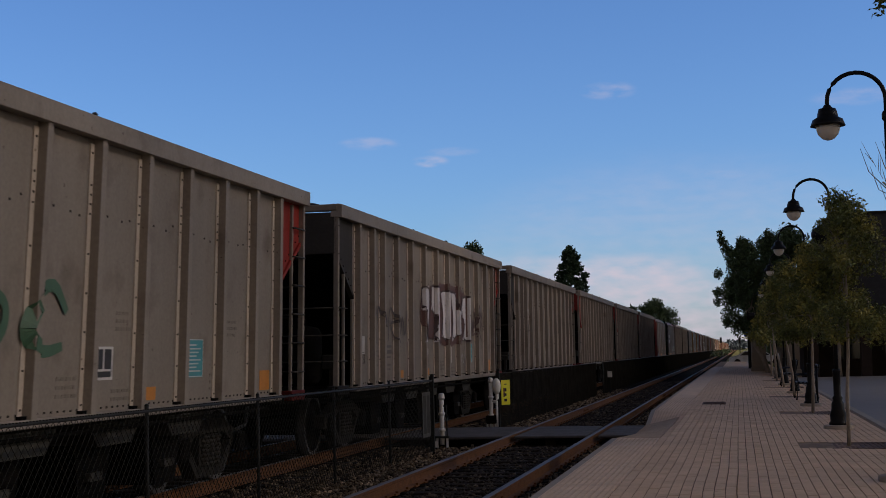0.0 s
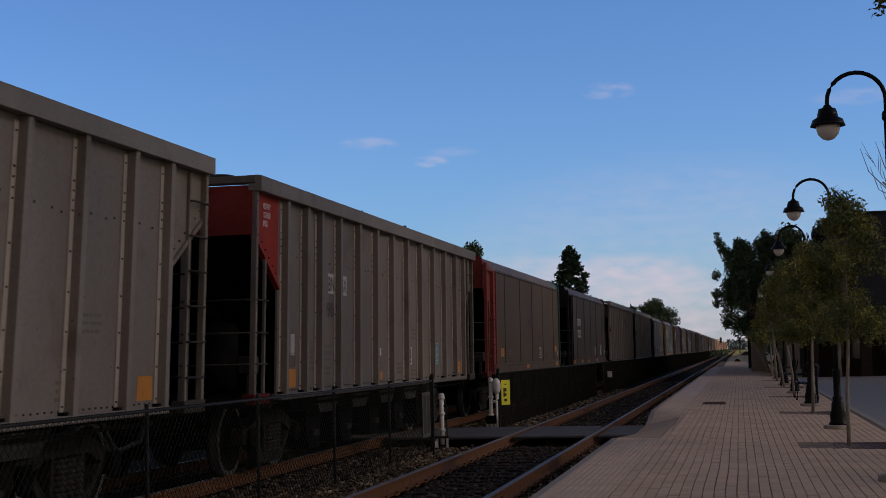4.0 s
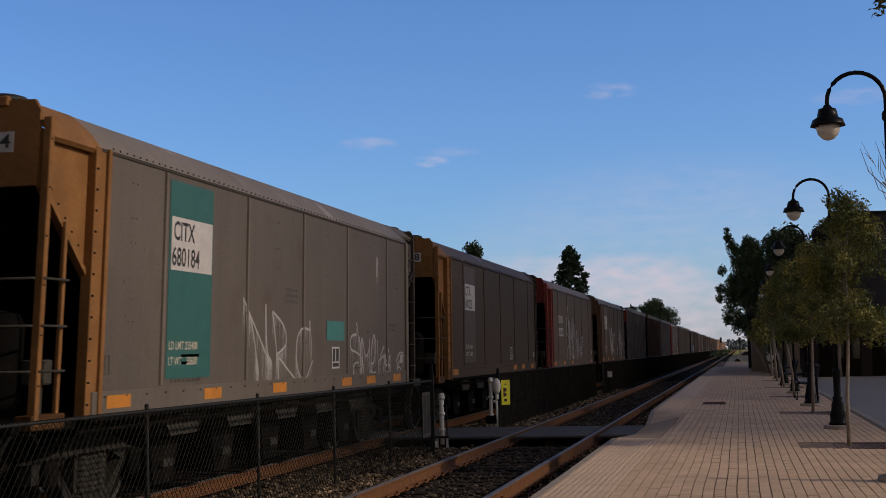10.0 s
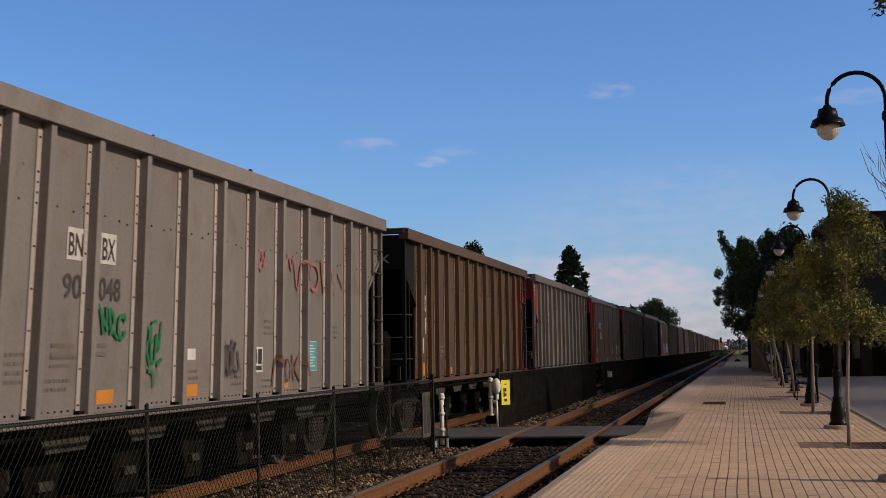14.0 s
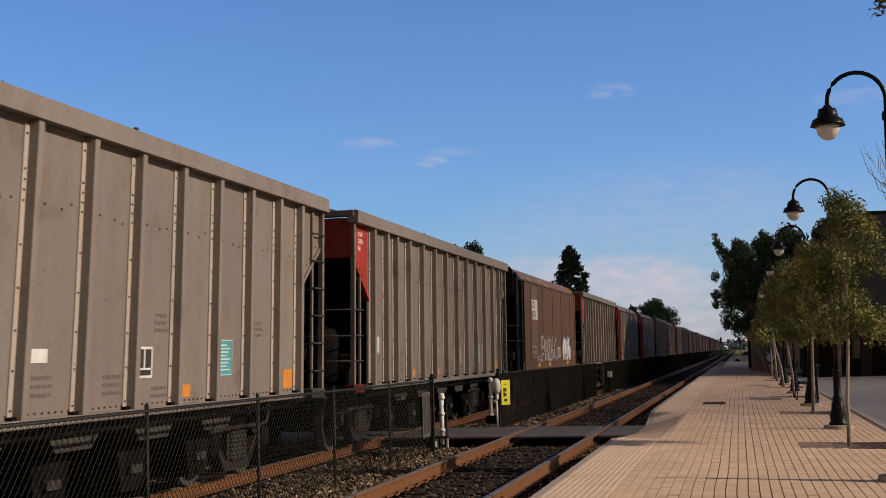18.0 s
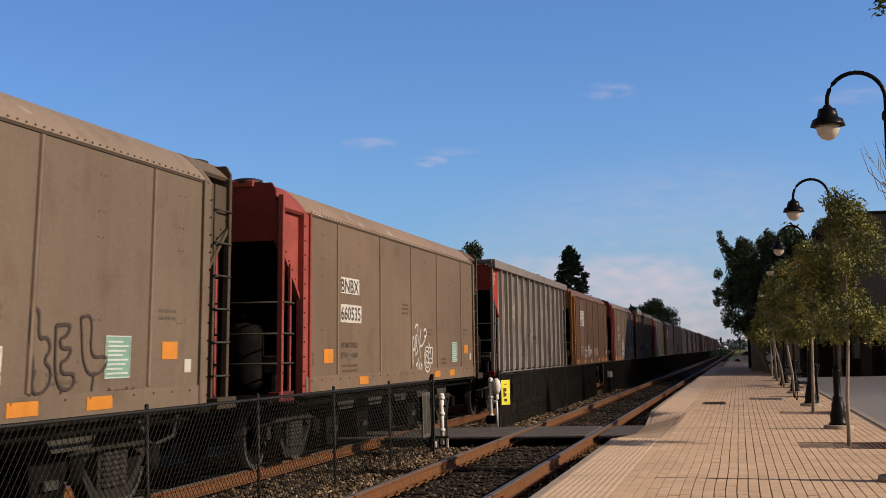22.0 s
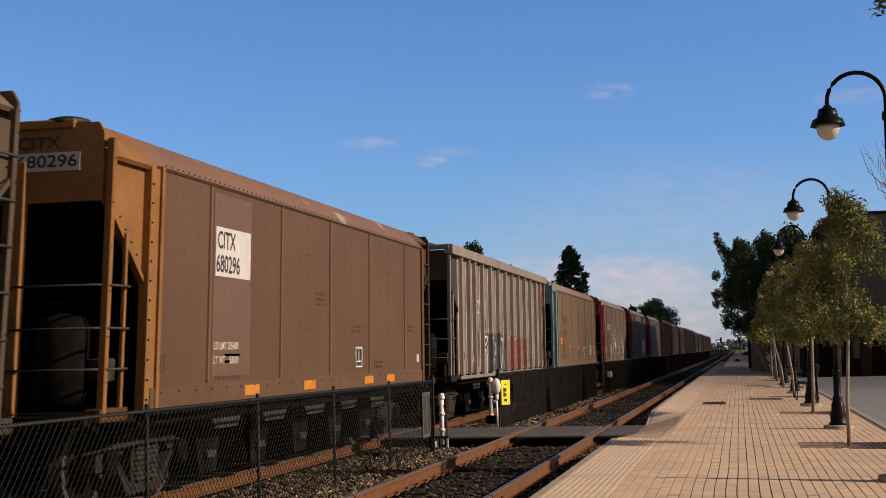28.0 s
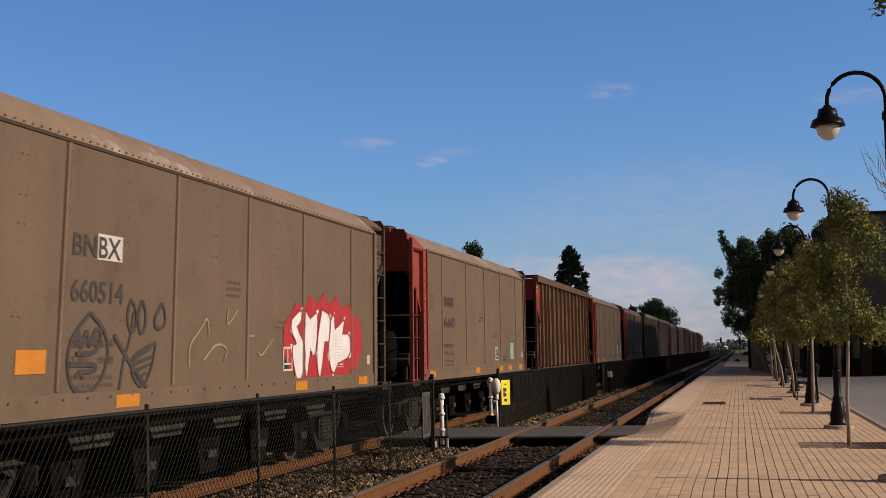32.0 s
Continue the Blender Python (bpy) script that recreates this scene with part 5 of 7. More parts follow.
def spiral(turns=3.2):
    return tuple((81 + (3 + 15 * k / 40) * math.cos(k / 40 * turns * 6.283), 35 + (4 + 26 * k / 40) * math.sin(k / 40 * turns * 6.283)) for k in range(41))


def tag(car, kind, lines, y0, y1, z0, z1, colour, width=.03, seed=1, drips=0, offset=.003):
    """Sprayed lines from a drawing in hundredths, with thin runs of paint below them."""
    rng = random.Random(seed)
    vs, fs = [], []

    def ribbon(pts, w0, w1):
        lift = offset + .00003 * len(fs) ** .5
        for q, (a, b) in enumerate(pts):
            c, d = pts[min(q + 1, len(pts) - 1)]
            e, f = pts[max(q - 1, 0)]
            m = math.hypot(c - e, d - f) or 1
            hw = (w0 + (w1 - w0) * q / (len(pts) - 1)) * .5
            for sgn in (1, -1):
                yy = a - sgn * (d - f) / m * hw
                vs.append((side_profile(kind, yy) + lift + q * .00004, yy, b + sgn * (c - e) / m * hw))
            if q:
                n = len(vs)
                fs.append((n - 4, n - 3, n - 1, n - 2))

    for line in lines:
        pts = [(y0 + (y1 - y0) * u / (130 - .3 * u), z0 + (z1 - z0) * v / 100) for u, v in line] if y0 is not None else list(line)
        for _ in range(3 if len(pts) > 2 else 0):
            cut = [pts[0]]
            for p, q in zip(pts, pts[1:]):
                cut += [(p[0] * .75 + q[0] * .25, p[1] * .75 + q[1] * .25), (p[0] * .25 + q[0] * .75, p[1] * .25 + q[1] * .75)]
            pts = cut + [pts[-1]]
        if kind == "ribbed":
            fine = []
            for (a, b), (c, d) in zip(pts, pts[1:]):
                n = max(1, int(abs(c - a) / .03))
                fine += [(a + (c - a) * q / n, b + (d - b) * q / n) for q in range(n)]
            pts = fine + [pts[-1]]
        ribbon(pts, width * rng.uniform(.8, 1.1), width * rng.uniform(.5, .9))
        for _ in range(drips if len(pts) > 2 else drips // 4):
            a, b = rng.choice(pts)
            a += rng.uniform(-.02, .02)
            ribbon([(a, b), (a + rng.uniform(-.01, .01), max(1.03, b - rng.uniform(.05, .45) * ((z1 or 2) - (z0 or 1))))], width * rng.uniform(.12, .3), .002)
    ob = part("graffiti", raw("graffiti", vs, fs, M_DECAL), None, car, "sprayed graffiti lettering")
    ob.color = (*colour, 1)


def filled(car, kind, shapes, y0, y1, z0, z1, colour, offset=.003):
    """Block letters from outlines in hundredths, laid on the side in narrow upright strips."""
    vs, fs, step = [], [], .012
    for s in shapes:
        pts = [(y0 + (y1 - y0) * u / (130 - .3 * u), z0 + (z1 - z0) * v / 100) for u, v in s] if y0 is not None else list(s)
        lo, hi = min(p[0] for p in pts), max(p[0] for p in pts)
        for q in range(int((hi - lo) / step)):
            y = lo + (q + .5) * step
            cuts = sorted(a[1] + (b[1] - a[1]) * (y - a[0]) / (b[0] - a[0]) for a, b in zip(pts, pts[1:] + pts[:1]) if (a[0] <= y) != (b[0] <= y))
            xa, xb = side_profile(kind, y - step / 2) + offset, side_profile(kind, y + step / 2) + offset
            for c, d in zip(cuts[::2], cuts[1::2]):
                n = len(vs)
                vs += [(xa, y - step / 2, c), (xb, y + step / 2, c), (xb, y + step / 2, d), (xa, y - step / 2, d)]
                fs.append((n, n + 1, n + 2, n + 3))
    ob = part("graffiti", raw("graffiti", vs, fs, M_DECAL), None, car, "sprayed block letters")
    ob.color = (*colour, 1)


def outlines(shapes):
    return tuple(s + s[:1] for s in shapes)


def coil(cx, cy, rx, ry, turns=2.4):
    return tuple((cx + rx * (.15 + .85 * k / 26) * math.cos(k / 26 * turns * 6.283), cy + ry * (.15 + .85 * k / 26) * math.sin(k / 26 * turns * 6.283)) for k in range(27))


SMOK_BLOCK = (
    ((1, 54), (10, 75), (15, 82), (24, 99), (23, 85), (21, 64), (23, 53), (27, 38), (27, 20), (23, 5), (15, 2), (9, 6), (8, 16), (2, 38)),
    ((24, 75), (28, 85), (38, 98), (38, 82), (49, 85), (51, 98), (50, 75), (52, 53), (53, 38), (52, 13), (46, 5), (42, 9), (41, 38), (38, 35), (36, 13), (32, 11), (28, 38), (25, 60)))
SMOK_END = (
    ((52, 67), (60, 82), (71, 96), (69, 75), (66, 53), (71, 42), (71, 24), (68, 11), (58, 11), (53, 24), (56, 38), (53, 53)),
    ((71, 78), (77, 87), (92, 98), (89, 82), (84, 64), (94, 58), (100, 42), (97, 20), (92, 9), (82, 8), (77, 20), (73, 38), (71, 53)))
SILVER_BLOCK = (
    ((0, 92), (17, 98), (18, 70), (13, 2), (1, 0), (7, 52), (0, 54)), ((22, 99), (37, 97), (40, 60), (35, 3), (26, 0), (29, 48), (21, 58)), ((41, 90), (50, 96), (58, 88), (61, 55), (57, 16), (50, 4), (43, 12), (46, 50)),
    ((62, 95), (72, 94), (72, 62), (80, 52), (83, 18), (76, 20), (64, 2), (66, 48)), ((85, 88), (97, 92), (97, 60), (92, 54), (100, 38), (97, 3), (84, 6), (89, 36), (82, 58)))
RENE_TAG = (
    ((4, 78), (14, 26)), ((4, 78), (34, 84), (32, 64), (12, 58), (40, 30)), ((40, 84), (44, 34), (62, 36)), ((42, 62), (58, 66)), ((44, 88), (70, 92)), ((66, 34), (70, 84), (82, 40), (92, 92)), ((30, 24), (60, 20), (64, 0)), ((76, 30), (98, 40)))
LACE_TAG = (((0, 0), (6, 60), (12, 90), (16, 40), (20, 85), (26, 10)), ((28, 5), (34, 80), (42, 60), (36, 45), (48, 5)), ((50, 70), (46, 30), (56, 4), (64, 40), (58, 72), (50, 70)), ((66, 85), (70, 8)), ((84, 80), (70, 44), (88, 6)), ((92, 60), (100, 20)))


def cloud_of_paint(car, kind, y0, y1, z0, z1, colour, seed=1, spikes=.15, offset=.001):
    ob = part("graffiti", blob(kind, y0, y1, z0, z1, seed, spikes, offset), None, car, "sprayed patch of colour")
    ob.color = (*colour, 1)


def notices(car, kind, r, plain=False, sill=True, index=0):
    """Stencils, inspection boxes, placards and reflectors that every car has."""
    x = (SIDE_A if kind == "ribbed" else SIDE_B) + .002
    white, black = (.62, .6, .56), (.03, .03, .03)
    if kind == "ribbed":
        if r.random() < .85:
            patch(car, "teal_placard", 3.2, 3.68, 1.3, 1.71, (.06, .30, .33), x, "teal placard with pale lines")
            frame_of(car, "placard_lines", x + .004, 3.25, 1.36, [(-.045, .425, -.055, -.045), (-.045, .425, .34, .35), (-.045, -.037, -.045, .34), (.417, .425, -.045, .34)] + [(0, .36 - .06 * (q * 5 % 3), q * .04, q * .04 + .017) for q in range(8)], (.5, .58, .58))
        yb = 1.02
        for yy in (-5.55, -3.0, -.9, 2.25, 5.75):
            if r.random() < .95:
                h, w = (.24, .36) if abs(yy) > 5 else (.13, .36)
                patch(car, "reflector", yy - w / 2, yy + w / 2, 1.1, 1.1 + h, ORANGE, x, "faded orange reflective patch")
        patch(car, "small_placard", -1.1, -.8, 1.49, 1.61, white, x)
        patch(car, "tag_plate", -5.6, -5.43, 1.52, 1.8, (.5, .48, .44), x, "small white notice plate")
    else:
        yb = 1.46
        if r.random() < .75 and not plain:
            patch(car, "teal_placard", 3.7, 4.25, 1.33, 1.73, (.17, .32, .27), x, "grey-green placard with pale lines")
            frame_of(car, "placard_lines", x + .004, 3.74, 1.37, [(-.035, .505, -.035, -.025), (-.035, .505, .35, .36), (-.035, -.027, -.025, .35), (.497, .505, -.025, .35)] + [(0, .46 - .06 * (q * 5 % 3), q * .042, q * .042 + .018) for q in range(8)], (.5, .55, .5))
        if r.random() < .5 and not plain:
            patch(car, "reflector", -5.3, -4.83, 1.4, 1.6, ORANGE, x, "orange reflective patch")
            patch(car, "reflector", 5.0, 5.4, 1.5, 1.68, ORANGE, x, "orange reflective patch")
        for yy in (-5.6, -3.2, -.9, 2.2, 3.6, 5.3):
            if sill and r.random() < .75:
                patch(car, "reflector", yy - .26, yy + .26, 1.06, 1.18, ORANGE, x + .018, "orange reflective patch")
        patch(car, "tag_plate", 5.6, 5.78, 1.36, 1.5, (.5, .48, .44), x)
    # faint stencilled lines of small writing
    r2 = random.Random(5)
    bars = []
    for a, c, rows, wide in ((-4.95, 1.32, 4, .42), (-4.2, 1.24, 2, .5), (1.4, 1.12, 2, .5), (1.45, 1.78, 3, .34), (3.9, 1.15, 3, .45), (4.35, 1.75, 3, .4), (.3, 1.18, 3, .4), (-1.05, 1.2, 3, .36)) if kind == "ribbed" else ((-4.35, 1.26, 2, .9), (-.6, 2.2, 3, .5), (1.3, 1.85, 2, .5), (2.6, 1.3, 2, .6), (4.9, 1.9, 2, .5)):
        for q in range(rows):
            y = a
            while y < a + wide - .05:
                w = r2.uniform(.03, .11)
                bars.append((y, min(y + w, a + wide), c + q * .075, c + q * .075 + .034))
                y += w + .025
    frame_of(car, "stencil", x - .0015, 0, 0, bars, tuple(q * .66 for q in CARS[index][1]))
    # white-framed inspection box
    frame_of(car, "inspection_box", x + .004, yb, 1.32, ((0, .38, .285, .31), (0, .38, 0, .025), (0, .03, .02, .29), (.35, .38, .02, .29), (.17, .2, .1, .29), (0, .38, .08, .1)), white)
    patch(car, "inspection_field", yb + .02, yb + .36, 1.34, 1.61, black, x)
    for a, b in ((-4.1, -3.75), (-4.1, -3.6)):
        patch(car, "stencil", a + .0, b, 1.52 + (b + 3.6) * .5, 1.55 + (b + 3.6) * .5, (.12, .1, .085), x)
    # square placard holder on the side
    frame_of(car, "card_holder", x, -6.0 if kind == "smooth" else -5.62, 1.37, ((0, .2, .17, .18), (0, .2, 0, .01), (0, .012, .01, .17), (.188, .2, .01, .17), (.094, .106, .01, .17)), (.05, .04, .035))


# index: kind, body colour, leading end, trailing end, roof edge, marks
R_, S_ = "ribbed", "smooth"
CARS = {
    0: (R_, (.28, .235, .18), (.28, .235, .18), RED, None, None), 1: (R_, (.25, .21, .165), (.05, .046, .042), RED, None, None), 2: (R_, (.28, .235, .185), (.05, .046, .042), RED, None, ("BN", "BX", "90", "140")),
    3: (R_, (.27, .225, .175), RED, GREY, None, ("BN", "BX", "90", "035")), 4: (R_, (.205, .175, .14), RED, (.205, .175, .14), None, ("BN", "BX", "90", "109")), 5: (R_, GREY, RED, GREY, None, ("BN", "BX", "90", "")),
    6: (S_, (.105, .074, .048), PINK, TEAL, None, None), 7: (S_, (.09, .064, .046), DARK, PINK, None, ("BNBX", "660448")), 8: (R_, (.25, .21, .168), (.05, .046, .042), RED, None, ("BN", "BX", "90", "073")),
    9: (R_, (.25, .21, .165), DARK, RED, None, ("BN", "BX", "90", "061")), 10: (S_, (.115, .082, .053), DARK, TEAL, None, None), 11: (S_, (.125, .106, .088), YELLOW, GREY, None, ("CITX", "680184")),
    12: (S_, (.07, .046, .028), YELLOW, (.07, .046, .028), None, ("CITX", "680228")), 13: (S_, TAN, PINK, TAN, None, ("BNBX", "660408")), 14: (S_, (.08, .05, .028), BROWN, (.08, .05, .028), None, ("CITX", "680252")),
    15: (R_, (.175, .155, .135), RED, (.175, .155, .135), None, ("BN", "BX", "90", "048")), 16: (R_, DUSK, DARK, RED, None, None), 17: (R_, (.175, .155, .135), RED, GREY, None, ("BN", "BX", "90", "")),
    18: (S_, (.1, .074, .05), PINK, (.1, .074, .05), None, ("BNBX", "660657")), 19: (R_, GREY, RED, GREY, None, ("BN", "BX", "90", "096")), 20: (R_, GREY, RED, GREY, None, None),
    21: (S_, BROWN, DARK, YELLOW, None, ("CITX", "680174")), 22: (R_, (.165, .14, .114), RED, GREY, None, ("BN", "BX", "90", "101")), 23: (S_, (.16, .124, .092), PINK, (.16, .124, .092), None, ("BNBX", "660596")),
    24: (S_, TAN, PINK, TAN, None, ("BNBX", "660535")), 25: (R_, (.175, .155, .135), RED, GREY, None, ("BN", "BX", "90", "111")), 26: (S_, BROWN, YELLOW, BROWN, None, ("CITX", "680287")),
    27: (S_, TAN, PINK, TAN, None, ("BNBX", "660436")), 28: (R_, GREY, RED, GREY, None, None), 29: (S_, TAN, PINK, TAN, None, None), 30: (S_, BROWN, YELLOW, BROWN, None, ("CITX", "680296")),
    31: (R_, (.235, .193, .16), (.05, .046, .042), RED, None, ("BN", "BX", "", "003")), 32: (S_, (.165, .108, .062), (.17, .25, .26), (.165, .108, .062), None, ("SCSX", "7755")),
    33: (S_, TAN, PINK, TAN, None, ("BNBX", "660365")), 34: (S_, TAN, PINK, TAN, None, ("BNBX", "660514")), 35: (S_, TAN, PINK, TAN, None, ("BNBX", "660")), 36: (R_, BROWN, RED, BROWN, None, None),
    37: (S_, TAN, PINK, TAN, None, None), 38: (S_, BROWN, PINK, BROWN, None, None), 39: (R_, GREY, RED, GREY, None, None),
}
LAST = 47
NAMES = {GREY: "grey", TAN: "dusty tan", BROWN: "brown", DUSK: "dark brown"}
TRAIN = {}


def dress(k):
    r = random.Random(100 + k)
    if k not in CARS:
        CARS[k] = r.choice(((R_, GREY, RED, GREY, None, None), (S_, BROWN, PINK, BROWN, None, None), (S_, TAN, PINK, TAN, None, None)))
    kind, body, front, rear, _, marks = CARS[k]
    name = NAMES.get(body, "weathered")
    if kind == R_:
        body = (body[0] * .98, body[1], body[2] * 1.07)
    car = copy_thing(RIBBED if kind == R_ else SMOOTH, pose(TRACK_C, START + PITCH_Y * k - HALF, 0))
    ends = "red" if front in (RED, PINK) else "yellow" if front == YELLOW else "black" if front == DARK else "plain"
    tagged(car, "%s %s steel coal hopper car with %s end panels" % (name, "ribbed" if kind == R_ else "smooth-sided", ends))
    shade = r.uniform(.92, 1.08)
    for o in car.children_recursive:
        base = o.name.split(".")[0]
        y = 0
        if o.data and len(o.data.vertices):
            y = o.data.vertices[0].co.y
        c = body
        if base in END_PARTS or base in ("end_chord", "step", "gusset_flange"):
            c = front if y < 0 else rear
            if base in ("corner_post", "ladder_post", "end_post") and c in (RED, (.05, .046, .042)) and kind == R_:
                c = body
            if c == PINK and y > 0 and base in ("end_frame", "corner_post", "ladder_post", "end_post"):
                c = body
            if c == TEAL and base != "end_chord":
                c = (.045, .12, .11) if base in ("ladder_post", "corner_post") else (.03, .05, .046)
            # pink end panel colour lowered for the shade on its face
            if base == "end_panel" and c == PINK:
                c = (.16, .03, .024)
            # trailing end parts darkened, the recess's shade painted into their colour
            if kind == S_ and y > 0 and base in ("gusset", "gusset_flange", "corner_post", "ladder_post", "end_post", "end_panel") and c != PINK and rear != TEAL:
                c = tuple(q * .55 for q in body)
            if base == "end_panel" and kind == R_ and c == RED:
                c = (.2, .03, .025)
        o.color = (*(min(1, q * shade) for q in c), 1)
        # ribs and top chord coloured lighter, standing in for light on their faces
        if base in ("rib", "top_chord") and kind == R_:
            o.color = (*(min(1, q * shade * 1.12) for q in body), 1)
        # paler roof paint, raised further to hold the light on its slope
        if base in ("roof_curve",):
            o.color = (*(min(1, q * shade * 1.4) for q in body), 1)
        if base == "side_sill" and kind == S_:
            o.color = (*(min(1, q * shade * 1.08) for q in body), 1)
        if base == "step":
            o.color = (*(q * .35 for q in c), 1)
        if base == "end_chord" and kind == R_:
            o.color = (*(q * .8 for q in body), 1)
    x = (SIDE_A if kind == R_ else SIDE_B) + .006
    white, black, faint = (.6, .58, .54), (.025, .025, .025), tuple(q * .7 for q in body)
    notices(car, kind, r, bool(marks) and marks[0] == "CITX", k not in (10, 32), k)
    if k in (10, 32):
        for a, b, z0, z1 in ((-5.32, -4.85, 1.74, 1.96), (-2.95, -2.6, 1.6, 1.7), (-.3, .05, 1.58, 1.68), (2.0, 2.35, 1.58, 1.68), (5.1, 5.45, 1.55, 1.67)):
            patch(car, "reflector", a, b, z0, z1, ORANGE, SIDE_B + .003, "orange reflective patch")
    if k == 32:
        for q, w in enumerate(("ROTARY", "COUPLER", "END")):
            words(car, w, -6.85, 3.3 - q * .12, .075, (.75, .72, .7), SIDE_B - .074, .36 if q < 2 else .2)
    if kind == R_:
        if front == RED:
            for q, w in enumerate(("ROTARY", "COUPLER", "END")):
                words(car, w, -6.75, 3.36 - q * .11, .075, (.75, .7, .66), SIDE_A + .004, .28 if q < 2 else .16)
        if marks:
            for w, yy in ((marks[0], -3.9), (marks[1], -3.22)):
                patch(car, "mark_plate", yy, yy + .33, 2.4, 2.69, (.52, .5, .46), x - .003)
                words(car, w, yy + .025, 2.44, .21, (.05, .035, .03), x + .004, .28)
            for w, yy in ((marks[2], -3.94), (marks[3], -3.22)):
                if w:
                    words(car, w, yy, 2.06, .22, (.06, .05, .042), x + .002, .36 if len(w) < 3 else .46)
        for yy in (-4.1, -3.4):
            patch(car, "stencil", yy, yy + .4, 1.62, 1.66, (.13, .11, .095), x)
            patch(car, "stencil", yy, yy + .4, 1.54, 1.58, (.13, .11, .095), x)
    elif marks:
        if marks[0] == "CITX":
            patch(car, "grey_panel", -4.5, -3.27, 1.3, 3.36, tuple(q * 1.12 + .006 for q in body[:2] + (body[2] * 1.15,)) if k != 11 else (.03, .125, .11), SIDE_B + .002, "repainted panel behind the number")
            patch(car, "number_plate_panel", -4.45, -3.3, 2.42, 2.98, (.56, .53, .5), x)
            words(car, marks[0], -4.4, 2.74, .2, black, x + .005, .58)
            words(car, marks[1], -4.43, 2.47, .2, black, x + .005, .76)
            for q in range(2):
                words(car, ("LD LMT 235400", "LT WT    50600")[q], -4.44, 1.6 - q * .16, .085, (.55, .5, .4), x + .002, .78)
            for q, (w, wide) in enumerate((("CITX", .45), (marks[1], .62))):
                if q:
                    e = part("end_plate", made(box, -.03, wide + .03, -.004, 0, -.03, .15), M_DECAL, car)
                    e.location, e.color = (.62, -7.178, 3.33), (.46, .44, .42, 1)
                end_words(car, w, .62, 3.52 - q * .18, .12, black, -7.185, wide)
        else:
            loud = k in (13, 24, 34, 18, 23, 7, 33, 27)
            a = marks[0] if len(marks) else ""
            if loud:
                patch(car, "mark_plate", -3.95 if k in (23, 27, 34) else -4.46, -3.42, 2.42, 2.66, (.55, .53, .49), x - .003)
                if k not in (33, 34):
                    patch(car, "mark_plate", -4.46 if k in (7, 13, 24) else -3.9, -3.3, 1.99, 2.26, (.52, .5, .46), x - .003)
            ink = (.06, .05, .045) if k != 32 else faint
            words(car, a, -4.44, 2.44, .2, ink, x + .002, .98)
            if marks[1]:
                words(car, marks[1], -4.44, 2.03, .2, ink, x + .002, 1.08)
            for q in range(2):
                words(car, ("LD LMT 236400", "LT WT    49600")[q], -4.42, 1.62 - q * .15, .08, faint, x, .9)
    if kind == S_ and k in (7, 10):
        end_words(car, "BNBX" if k == 7 else "HHBX", .78, 3.44, .09, (.2, .2, .2), -7.185, .38)
        end_words(car, "660448" if k == 7 else "10757", .76, 3.28, .09, (.2, .2, .2), -7.185, .46)
    return car


